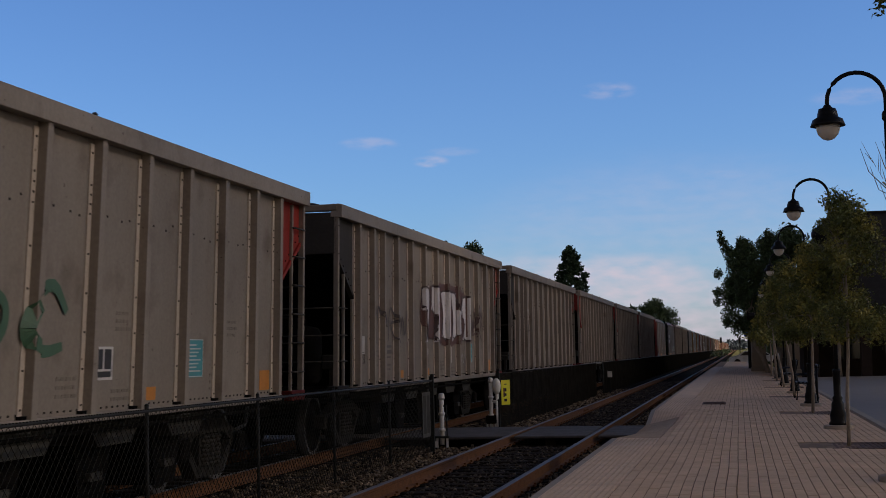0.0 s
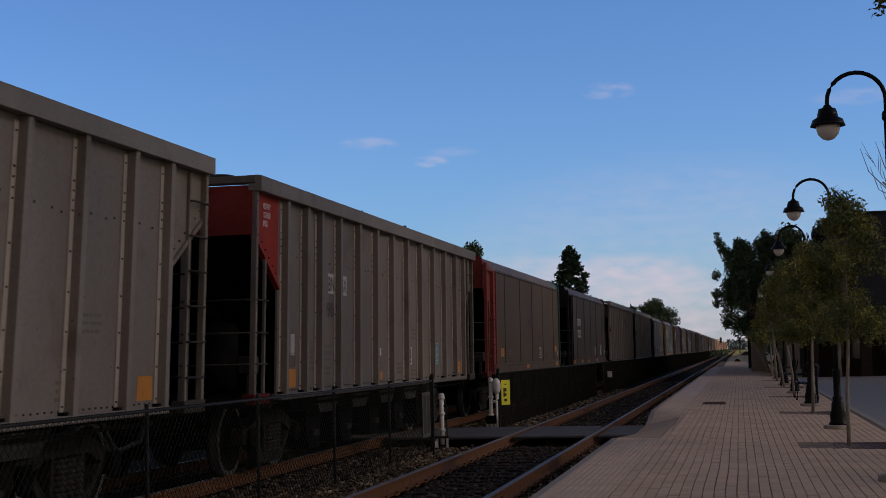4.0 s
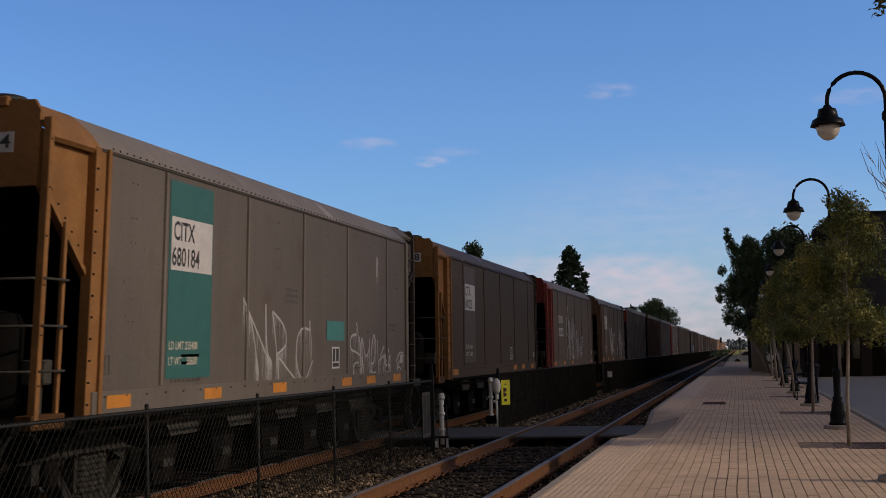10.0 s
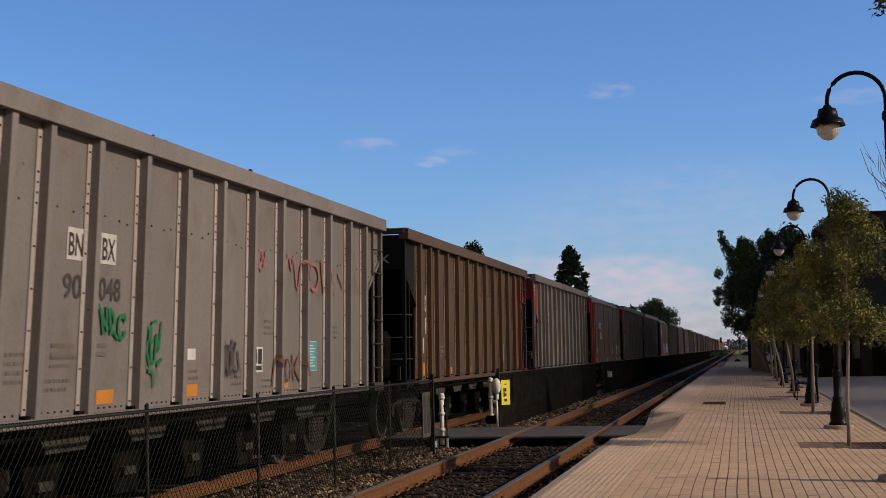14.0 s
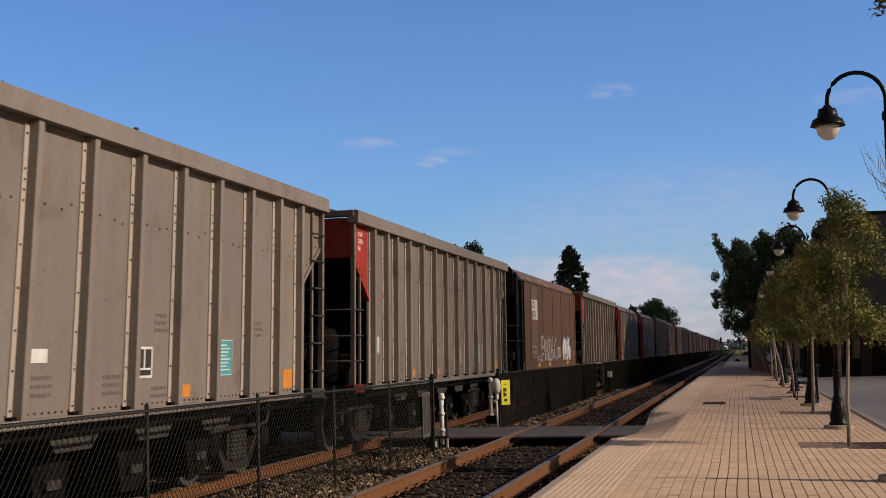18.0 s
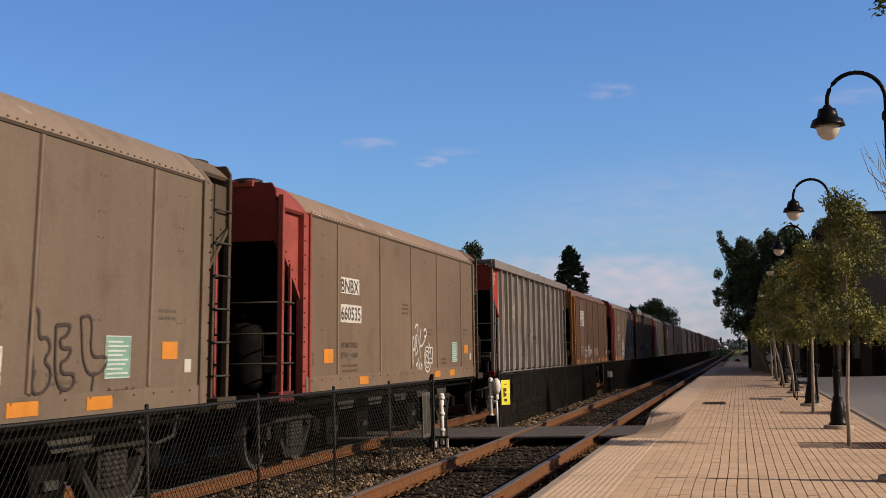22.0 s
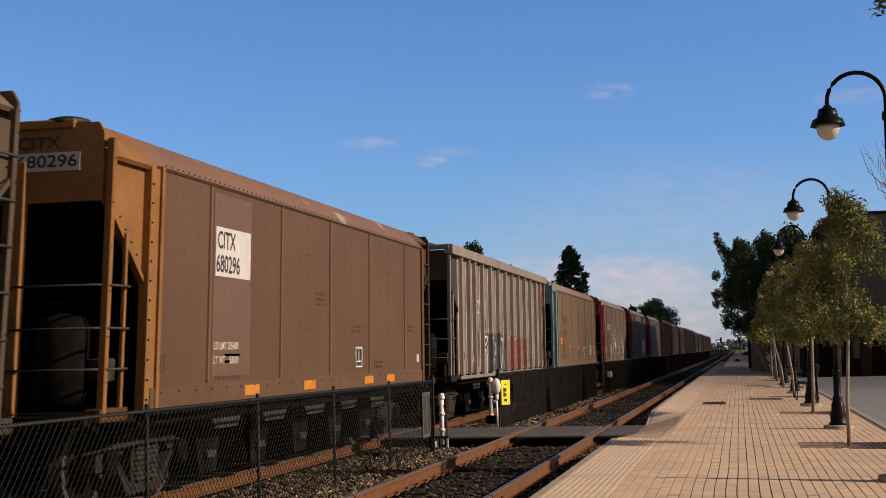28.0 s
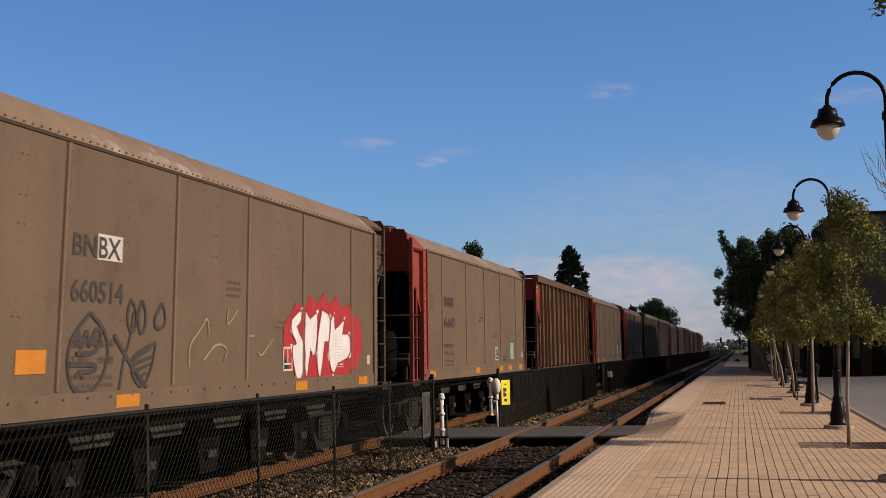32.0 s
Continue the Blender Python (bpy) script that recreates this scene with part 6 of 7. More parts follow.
def paint(k, car):
    kind = CARS[k][0]
    W, K = (.72, .71, .7), (.05, .05, .05)
    if k == 1:
        cloud_of_paint(car, kind, -1.5, 3.6, 1.62, 2.95, (.10, .045, .04), 3, .06)
        filled(car, kind, SILVER_BLOCK, -1.4, 3.5, 1.72, 2.82, (.6, .57, .57))
        tag(car, kind, outlines(SILVER_BLOCK), -1.4, 3.5, 1.72, 2.82, (.05, .03, .03), .05, 9, offset=.007)
        spray(car, kind, "ONS", 2.15, 2.9, 1.22, 1.6, (.34, .33, .32), .03, 12)
        spray(car, kind, "NMWN", 3.4, 5.1, 1.76, 2.7, (.07, .04, .038), .035, 13)
        spray(car, kind, "WNM", 3.5, 4.9, 1.8, 2.6, (.07, .04, .038), .03, 14)
        spray(car, kind, "NRW", -4.8, -2.6, 1.7, 2.4, (.09, .075, .07), .06, 2)
        spray(car, kind, "AR", 3.5, 5.0, 1.7, 2.4, (.11, .07, .06), .05, 4)
    elif k == 0:
        spray(car, kind, "BOC", -2.5, .45, 1.55, 2.15, (.06, .13, .075), .14, 8)
    elif k == 11:
        tag(car, kind, NRC_TAG, -2.3, .6, 1.12, 2.2, (.46, .44, .42), .035, 3, 60)
        for lines in (SMOKE_TAG, SMOKE_END):
            tag(car, kind, lines, 2.4, 5.9, 1.1, 2.0, (.46, .44, .42), .035, 4, 40)
        tag(car, kind, (((4.0, 2.75), (4.02, 3.15), (4.08, 2.9)),), None, None, None, None, (.46, .44, .42), .04, 6, 12)
        patch(car, "teal_placard", 1.2, 2.1, 1.72, 2.0, TEAL, SIDE_B + .006)
    elif k == 13:
        for lines in (SMOKE_TAG, SMOKE_END):
            tag(car, kind, lines, -2.6, 2.72, 1.02, 3.05, (.5, .48, .46), .055, 5, 44)
    elif k == 14:
        tag(car, kind, NRC_TAG, -2.45, .63, 1.28, 2.66, (.64, .62, .6), .055, 6, 46)
        tag(car, kind, NRC_SMALL, -2.45, .63, 1.28, 2.66, (.64, .62, .6), .035, 7, 4)
        for lines in (SMOKE_TAG, SMOKE_END):
            tag(car, kind, lines, 2.4, 6.1, 1.1, 2.85, (.48, .46, .44), .048, 8, 26)
    elif k == 15:
        tag(car, kind, NRC_TAG, -3.25, -2.62, 1.68, 2.02, (.015, .15, .055), .05, 8, 2)
        tag(car, kind, RENE_TAG, -2.2, -1.72, 1.22, 1.95, (.015, .15, .055), .05, 9, 2)
        tag(car, kind, LACE_TAG, -.1, .55, 1.25, 1.8, (.07, .055, .05), .045, 10)
        tag(car, kind, LACE_TAG, 2.1, 5.0, 2.35, 2.95, (.27, .12, .1), .07, 11, 2)
        tag(car, kind, RENE_TAG, .95, 1.5, 2.55, 2.85, (.3, .12, .11), .05, 12)
        tag(car, kind, LACE_TAG, 1.75, 3.1, 1.15, 1.6, (.16, .08, .06), .05, 14)
    elif k == 16:
        for w, yy, zz in (("CE", -5.3, 2.34), ("FX", -4.5, 2.34), ("32", -5.3, 1.92), ("766", -4.5, 1.92)):
            patch(car, "mark_plate", yy - .03, yy + .4, zz - .04, zz + .26, (.55, .52, .48), SIDE_A + .003)
            words(car, w, yy, zz, .22, K, SIDE_A + .01, .36)
        patch(car, "red_stripe", 5.2, 5.95, 1.1, 3.5, RED, SIDE_A + .004, "faded red end stripe")
        end_words(car, "CEFX", .7, 3.12, .15, (.3, .3, .3), -7.185, .6)
    elif k == 18:
        cloud_of_paint(car, kind, 2.0, 2.4, 1.35, 1.5, (.6, .1, .1), 2)
    elif k == 21:
        for lines in (SMOKE_TAG, SMOKE_END, LACE_TAG):
            tag(car, kind, lines, -2.75, 1.65, 1.1, 2.15, (.42, .39, .4), .055, 13, 10)
        tag(car, kind, RENE_TAG, -3.5, -2.7, 1.08, 1.4, (.42, .39, .4), .03, 15)
        cloud_of_paint(car, kind, 2.34, 4.78, 1.1, 2.12, (.02, .03, .075), 4, .12)
        filled(car, kind, SMOK_BLOCK + SMOK_END, 2.4, 4.7, 1.1, 2.06, (.62, .61, .63))
        tag(car, kind, outlines(SMOK_BLOCK + SMOK_END) + tuple(coil(*c) for c in ((15, 22, 6, 12), (48, 22, 5, 10), (63, 32, 5, 12), (85, 27, 7, 13))), 2.4, 4.7, 1.1, 2.06, (.03, .035, .06), .02, 41, offset=.007)
    elif k in (23, 24, 27, 33):
        if k == 33:
            for lines in (TALL_TAG, TALL_END, FOUR_TWO):
                tag(car, kind, lines, None, None, None, None, (.62, .58, .54), .04, 16, 40)
            tag(car, kind, tuple(((-3.17 + .04 * q, 1.76), (-3.17 + .04 * q, 1.2 + .02 * (q * 7 % 5))) for q in range(15)), None, None, None, None, (.45, .4, .33), .05, 17)
            patch(car, "white_square", -.77, -.42, 1.6, 1.87, (.78, .76, .73), SIDE_B + .014, "blank white square")
            patch(car, "reflector", -5.34, -4.86, 1.4, 1.68, ORANGE, SIDE_B + .004, "orange reflective patch")
            patch(car, "reflector", 5.0, 5.4, 1.5, 1.72, ORANGE, SIDE_B + .004, "orange reflective patch")
        else:
            y0 = {23: -1.75, 24: .1, 27: -2.1}[k]
            tint = W if k == 27 else (.55, .53, .5)
            tag(car, kind, SPIRAL_TAG, y0, y0 + 1.6, 1.08, 2.06, tint, .05, 18 + k, 1)
            tag(car, kind, (spiral(),), y0, y0 + 1.6, 1.08, 2.06, tint, .035, 19)
            if k == 23:
                tag(car, kind, BUBBLE_TAG, 2.25, 3.8, 1.2, 1.98, (.05, .036, .03), .035, 20)
                tag(car, kind, LACE_TAG, 3.75, 4.5, 1.08, 1.28, (.05, .036, .03), .025, 21)
    elif k == 25:
        spray(car, kind, "ORN", -2.6, .4, 1.2, 2.1, (.14, .1, .09), .045, 21)
        spray(car, kind, "RA", 1.8, 3.0, 1.2, 2.0, (.14, .1, .09), .045, 22)
    elif k == 26:
        tag(car, kind, RENE_TAG, -3.2, -2.2, 1.14, 1.72, W, .035, 23, 2)
        tag(car, kind, SMOKE_TAG + SMOKE_END, -2.1, -.6, 1.25, 1.85, W, .035, 24, 1)
        tag(car, kind, LACE_TAG, .1, 1.5, 1.3, 1.7, (.5, .38, .34), .04, 25, 4)
    elif k == 28:
        tag(car, kind, BUBBLE_TAG, -4.9, -2.4, 1.06, 2.1, (.2, .1, .24), .16, 26)
        tag(car, kind, LACE_TAG, -5.0, -2.3, 1.06, 2.15, (.05, .03, .08), .07, 26, offset=.006)
        tag(car, kind, BUBBLE_TAG, -1.9, 1.6, 1.06, 2.0, (.03, .13, .3), .2, 27)
        tag(car, kind, LACE_TAG, -2.0, 1.7, 1.06, 2.05, (.42, .44, .46), .06, 27, offset=.006)
        tag(car, kind, RENE_TAG, -1.8, 1.5, 1.1, 1.9, (.02, .03, .08), .06, 28, offset=.008)
        tag(car, kind, RENE_TAG, 2.3, 4.2, 1.15, 1.9, (.45, .38, .06), .11, 28)
    elif k == 31:
        filled(car, kind, (((-3.36, 1.86), (-2.9, 1.96), (-2.3, 1.95), (-1.99, 1.84), (-1.3, 1.99), (-.42, 1.94), (-.34, 1.52), (-.47, 1.06), (-1.4, 1.1), (-3.36, 1.03)),), None, None, None, None, (.07, .066, .068), .001)
        filled(car, kind, (((-3.2, 1.5), (-2.9, 1.5), (-2.98, 1.08), (-3.24, 1.08)), ((-2.7, 1.5), (-2.6, 1.5), (-2.72, 1.06), (-2.85, 1.1))), None, None, None, None, (.3, .29, .29), .002)
        for lines in (WHITE_PIECE, WHITE_END):
            tag(car, kind, lines, None, None, None, None, (.7, .68, .68), .06, 29, 0, offset=.005)
        tag(car, kind, WHITE_SMALL, None, None, None, None, (.62, .6, .6), .028, 30, 0, offset=.005)
        filled(car, kind, (((.2, 1.86), (.5, 1.94), (1.7, 1.86), (3.7, 1.86), (3.8, 1.3), (2.8, 1.12), (.5, 1.04), (.28, 1.1)),), None, None, None, None, (.2, .085, .07), .001)
        filled(car, kind, (((.9, 1.84), (1.6, 1.84), (1.6, 1.3), (.9, 1.2)), ((1.95, 1.82), (2.6, 1.8), (2.6, 1.3), (1.95, 1.2)), ((3.03, 1.8), (3.66, 1.8), (3.6, 1.35), (3.03, 1.32))), None, None, None, None, (.3, .085, .075), .002)
        tag(car, kind, PINK_PIECE, None, None, None, None, (.62, .52, .5), .04, 31, 0, offset=.005)
        tag(car, kind, FACE_TAG, -4.32, -3.72, 1.15, 2.1, (.075, .06, .052), .075, 33, 0)
        tag(car, kind, BUBBLE_TAG[:2], -4.2, -3.8, 2.02, 2.4, (.085, .07, .06), .05, 34, 0)
        tag(car, kind, LACE_TAG, -5.0, -4.5, 1.2, 1.75, (.4, .36, .32), .03, 35, 2)
    elif k == 34:
        cloud_of_paint(car, kind, 1.45, 5.3, 1.02, 2.42, (.40, .03, .035), 10, .22)
        filled(car, kind, BLOCK_LETTERS, 1.67, 4.74, 1.1, 2.18, (.74, .72, .73))
        tag(car, kind, outlines(BLOCK_LETTERS), 1.67, 4.74, 1.1, 2.18, (.32, .03, .035), .035, 42, offset=.007)
        tag(car, kind, FACE_TAG, -4.46, -3.62, 1.2, 1.93, (.06, .05, .048), .05, 36, 0)
        tag(car, kind, OVALS_TAG, -3.27, -2.35, 1.22, 2.08, (.06, .05, .048), .05, 37, 0)
        tag(car, kind, OLD_TAG, -1.71, 1.02, 1.42, 2.06, (.30, .25, .16), .03, 38, 3)
        patch(car, "reflector", -5.34, -4.83, 1.4, 1.6, ORANGE, SIDE_B + .004)


for k in range(0, LAST + 1):
    TRAIN[k] = dress(k)
    paint(k, TRAIN[k])
    if k > 37:                        # never near: small fittings are left off
        for o in [c for c in TRAIN[k].children_recursive if c.name.split(".")[0] in ("rung", "bolts", "rivets", "gusset_bolts", "air_hose", "strut", "brake_rod", "tank_pipe", "chute_gate", "stencil", "valve_box", "bracket")]:
            bpy.data.objects.remove(o)
for proto in (RIBBED, SMOOTH):
    for o in (*proto.children_recursive, proto):
        bpy.data.objects.remove(o)

# small lead or lag of the train against an even run, in metres
LAG = ((0, 0.35), (1, 0.36), (2, 0.22), (3, 0.1), (3.5, 0.08), (5.5, -0.1), (6, -0.19), (7, -0.27), (8, -0.25), (9, -0.34), (10, -0.4), (11, -0.37), (12, -0.36), (13, 0.0), (14, 0.2), (14.5, 0.22), (16.5, 0.12), (17, 0.04), (18, 0.15), (19, 0.12), (20, 0.1), (21, 0.08), (22, -0.1), (23, -0.14), (24, -0.08), (25, -0.21), (25.5, -0.29), (28, -0.25), (29, -0.2), (30, -0.3), (31, -0.48), (32, -0.42))


def place(k, t):
    """Where car k's middle stands along the track at t seconds."""
    for (t0, d0), (t1, d1) in zip(LAG, LAG[1:]):
        if t0 <= t <= t1:
            return START + PITCH_Y * k - HALF - SPEED * t + d0 + (d1 - d0) * (t - t0) / (t1 - t0)


def motions():
    sway_trees()
    walk(CLOUD, [(t, pose(0, y, 0)) for t, y in CLOUD_DRIFT])
    for k, car in TRAIN.items():
        walk(car, [(t, pose(TRACK_C, START + PITCH_Y * k - HALF - SPEED * t + d, 0)) for t, d in LAG])
        # the wheels turn while the car runs past the near stretch
        close = [f / FPS for f in range(0, 961) if -2 < place(k, f / FPS) < 48]
        if not close or k > 36:
            continue
        for wheel in (o for o in car.children_recursive if o.name.startswith("wheel")):
            at = wheel.location.copy()
            rows = [(t, Matrix.Translation(at) @ Matrix.Rotation(place(k, t) / .457 + at.y, 4, "X")) for t in close]
            if close[0] > .01:
                rows.insert(0, (0.0, rows[0][1]))
            if close[-1] < 31.99:
                rows.append((32.0, rows[-1][1]))
            walk(wheel, rows)

# ---------------------------------------------------------------- trees
def leaves(name, blobs, n, size, seed, mat_, centre_bias=.5):
    """Small folded leaves scattered through a set of lumps (x, y, z, rx, ry, rz)."""
    rng = np.random.default_rng(seed)
    w = np.array([b[3] * b[4] * b[5] for b in blobs]) ** .7
    pick = rng.choice(len(blobs), n, p=w / w.sum())
    vs, fs = [], []
    B = np.array(blobs)[pick]
    d = rng.normal(size=(n, 3))
    d /= np.linalg.norm(d, axis=1)[:, None]
    rad = rng.random(n) ** centre_bias
    c = B[:, :3] + d * B[:, 3:] * rad[:, None] + rng.normal(size=(n, 3)) * size * .6
    a = rng.normal(size=(n, 3))
    a /= np.linalg.norm(a, axis=1)[:, None]
    b = np.cross(a, rng.normal(size=(n, 3)))
    b /= np.linalg.norm(b, axis=1)[:, None]
    s = size * rng.uniform(.6, 1.4, n)[:, None]
    up = np.cross(a, b) * s * .18
    v = np.stack([c - a * s, c + b * s * .45 + up, c + a * s, c - b * s * .45 + up], 1).reshape(-1, 3)
    k = np.arange(n)[:, None] * 4
    f = np.concatenate([k + [0, 1, 2], k + [0, 2, 3]], 0)
    return raw(name, v.tolist(), f.tolist(), mat_)


def lumps(cx, cy, z0, z1, r, n, seed, top=.45):
    """Lumps that make an uneven crown, wide below the middle and thinner at the top."""
    rng = random.Random(seed)
    out = []
    for k in range(n):
        u = rng.random()
        z = z0 + (z1 - z0) * u
        wide = r * (math.sin(math.pi * min(1, .18 + .82 * u)) ** .6 * (1 - u * (1 - top)))
        a = rng.uniform(0, 6.283)
        q = rng.uniform(.25, 1) * wide
        s = r * rng.uniform(.16, .36)
        out.append((cx + q * math.cos(a), cy + q * math.sin(a), z, s, s, s * rng.uniform(.6, 1.1)))
    return out


def branches(bm, base, fork, crown, r, seed, n):
    rng = random.Random(seed)
    for k in range(n):
        t = rng.choice(crown)
        start = Vector(base).lerp(Vector(fork), rng.uniform(.55, 1))
        mid = start.lerp(Vector(t[:3]), .5) + Vector((rng.uniform(-.1, .1), rng.uniform(-.1, .1), rng.uniform(0, .2)))
        tube(bm, [start, mid, t[:3]], r * .35, 5, taper=r * .08)


def tree(name, label, x, y, z, h, fork, r, trunk, n, leaf, size, seed, lean=(0, 0), crown_low=None, count=26, top=.45, bark=None, group="", peaks=()):
    t = thing(name, label, "tree", pose(x, y, z), group=group)
    low = crown_low if crown_low is not None else fork
    cr = lumps(lean[0], lean[1], low, h, r, count, seed, top) + [(*p[:3], p[3], p[3], p[3] * 1.25) for p in peaks for _ in range(2)]
    b = bmesh.new()
    head = (lean[0], lean[1], fork)
    rng = random.Random(seed)
    tube(b, [(0, 0, -.1), (lean[0] * .3 + rng.uniform(-.02, .02), lean[1] * .3, fork * .4), (lean[0] * .8, lean[1] * .8, fork * .8), head], trunk, 9, taper=trunk * .7)
    tube(b, [head, (lean[0] * 1.1, lean[1], fork + (h - fork) * .5), (lean[0] * 1.1 + .1, lean[1], h * .93)], trunk * .65, 7, taper=trunk * .12)
    branches(b, (lean[0] * .5, lean[1] * .5, fork * .7), (lean[0] * 1.1, lean[1], fork + (h - fork) * .55), cr, trunk, seed, 16)
    part("trunk", b, bark or M_BARK, t)
    part("crown", leaves("crown", cr, n, size, seed, leaf), None, t)
    TREES.append((t, fork, seed))
    return t


TREES = []
row = "young trees along the platform"
lab = "young platform tree with sparse olive leaves and a pale slim trunk"
tree("tree", lab, 1.4, 19.9, plat_z(1.4), 3.4, 1.6, .9, .028, 15000, M_LEAF, .027, 21, (.05, 0), 1.5, 46, .32, group=row)
tree("tree", lab, 1.4, 29.6, plat_z(1.4), 3.3, 1.55, .88, .033, 12000, M_LEAF, .031, 22, (.05, 0), 1.5, 40, .42, group=row)
tree("tree", lab, 1.4, 39.3, plat_z(1.4), 3.45, 1.6, .95, .036, 9500, M_LEAF, .036, 23, (-.16, 0), 1.7, 36, .5, group=row)
tree("tree", lab, 1.42, 48.6, plat_z(1.4), 3.6, 1.6, .9, .038, 3000, M_LEAF, .06, 24, (-.3, 0), 1.5, 26, .45, group=row)
tree("tree", lab, 1.42, 58.0, plat_z(1.4), 3.8, 1.7, 1.0, .05, 2600, M_LEAF, .07, 25, (-.1, 0), 1.6, 26, .45, group=row)
tree("tree", lab, 1.42, 67.5, plat_z(1.4), 4.0, 1.7, 1.1, .05, 2600, M_LEAF, .08, 26, (0, 0), 1.6, 26, .45, group=row)
BIG = tree("tree", "tall dark green tree leaning over the platform end", 1.5, 76, 0, 6.9, 2.3, 1.5, .14, 24000, M_LEAFD, .075, 27, (-1.0, 0), 2.3, 90, .5, peaks=((-2.3, 0, 7.55, .14), (-2.25, 0, 7.2, .2), (-2.05, 0, 6.8, .28), (-1.8, 0, 6.4, .35), (-2.45, 0, 5.4, .22), (-2.5, 0, 4.4, .25), (-2.55, 0, 3.9, .2), (-1.2, 0, 7.0, .3)))
BIG2 = tree("tree", "tall dark green tree with a ragged crown beside the platform", 2.5, 79, 0, 7.2, 2.3, 1.9, .15, 27000, M_LEAFD, .08, 29, (-.7, 0), 2.3, 90, .45, peaks=((-.75, 0, 7.7, .2), (-.7, 0, 7.35, .3), (-1.1, 0, 7.0, .35), (-1.6, 0, 6.6, .3)))
tree("tree", "dark green tree beside the platform", 3.2, 86, 0, 8.4, 2.4, 2.6, .16, 6000, M_LEAFD, .15, 28, (0, 0), 2.4, 34, .5)
tree("tree", "dark green tree beside the station drive", 4.6, 69, 0, 5.2, 1.8, 1.7, .1, 5000, M_LEAF, .09, 31, (0, 0), 1.9, 30, .5)

# tall thin tree by the drive, half bare, whose twigs reach over the platform
b = bmesh.new()
rng_ = random.Random(5)
tall = thing("tree", "tall half-bare tree with thin twigs beside the drive", "tree", pose(1.5, 8.0, .1))
tube(b, [(0, 0, -.1), (.02, 0, 1.2), (-.03, 0, 2.2), (-.1, .05, 3.4)], .045, 8, taper=.015)
tube(b, [(-.02, 0, 1.7), (-.35, 0, 2.02), (-.6, 0, 2.16), (-.7, 0, 2.27)], .012, 6, taper=.005)
for tip in ((-.81, 0, 2.46), (-.76, .02, 2.36), (-.73, -.02, 2.49), (-.69, .03, 2.5), (-.72, 0, 2.28)):
    tube(b, [(-.62, 0, 2.16 + rng_.uniform(-.02, .02)), (tip[0] + .04, tip[1], tip[2] - .13), tip], .0035, 5, taper=.0012)
for k in range(9):
    a = (-.66 - .012 * k, rng_.uniform(-.02, .02), 2.22 + .022 * k)
    tube(b, [a, (a[0] - rng_.uniform(-.02, .05), a[1], a[2] + rng_.uniform(.04, .11))], .0018, 4, taper=.0008)
tube(b, [(-.05, 0, 2.7), (-.4, 0, 3.05), (-.62, 0, 3.2)], .01, 5, taper=.003)
part("trunk", b, M_BARK, tall)
part("crown", leaves("crown", [(-.68, 0, 3.22, .035, .06, .04), (-.66, .02, 3.28, .05, .1, .06), (-.45, 0, 3.35, .2, .2, .15), (-.15, 0, 3.5, .3, .3, .25)], 900, .022, 6, M_LEAF), None, tall)


def conifer(x, y, h, r, seed):
    t = thing("conifer", "dark green pointed conifer behind the train", "tree", pose(x, y, -.4))
    part("trunk", made(tube, [(0, 0, -.2), (0, 0, h * .95)], .18, 8, taper=.03), M_BARK, t)
    rng = random.Random(seed)
    bl = []
    for k in range(260):
        u = rng.random() ** .9
        z = h * (.12 + .88 * u)
        w = r * (1 - u) ** .7 * rng.uniform(.35, 1.1) + .1
        a = rng.uniform(0, 6.283)
        bl.append((w * math.cos(a) * .8, w * math.sin(a) * .8, z, .22 + .3 * (1 - u), .22 + .3 * (1 - u), .18))
    part("crown", leaves("crown", bl, 15000, .17, seed, M_NEEDLE), None, t)


conifer(-16.2, 140, 12.2, 4.3, 41)
tree("tree", "broad green tree far behind the train", -17.2, 300, -.5, 11.6, 3, 5.6, .3, 7000, M_LEAFD, .28, 43, (0, 0), 4.0, 40, .75)
tree("tree", "green tree top behind the train", -22.0, 302, -.5, 10.6, 3, 3.2, .3, 3000, M_LEAFD, .28, 44, (0, 0), 4.0, 26, .6)
tree("tree", "green tree whose top shows over the train", -18.6, 100, -.5, 9.7, 3, 2.2, .16, 4000, M_LEAFD, .12, 45, (0, 0), 3.5, 30, .5)


# hidden trees added as shade casters for the far train, kept low
for k_, (x_, y_, h_, r_) in enumerate(((6.5, 112, 5.6, 2.4), (5.6, 126, 5.0, 2.2), (6.0, 141, 5.4, 2.4), (5.8, 156, 5.0, 2.2), (6.4, 172, 5.4, 2.4), (6.0, 190, 5.2, 2.3), (6.2, 209, 5.4, 2.4), (6.2, 228, 5.0, 2.2), (6.4, 246, 5.2, 2.3))):
    tree("tree", "added dark green tree, hidden beyond the station", x_, y_, -.4, h_, 1.6, r_, .14, 3600, M_LEAFD, .19, 60 + k_, (0, 0), 1.2, 34, .6)


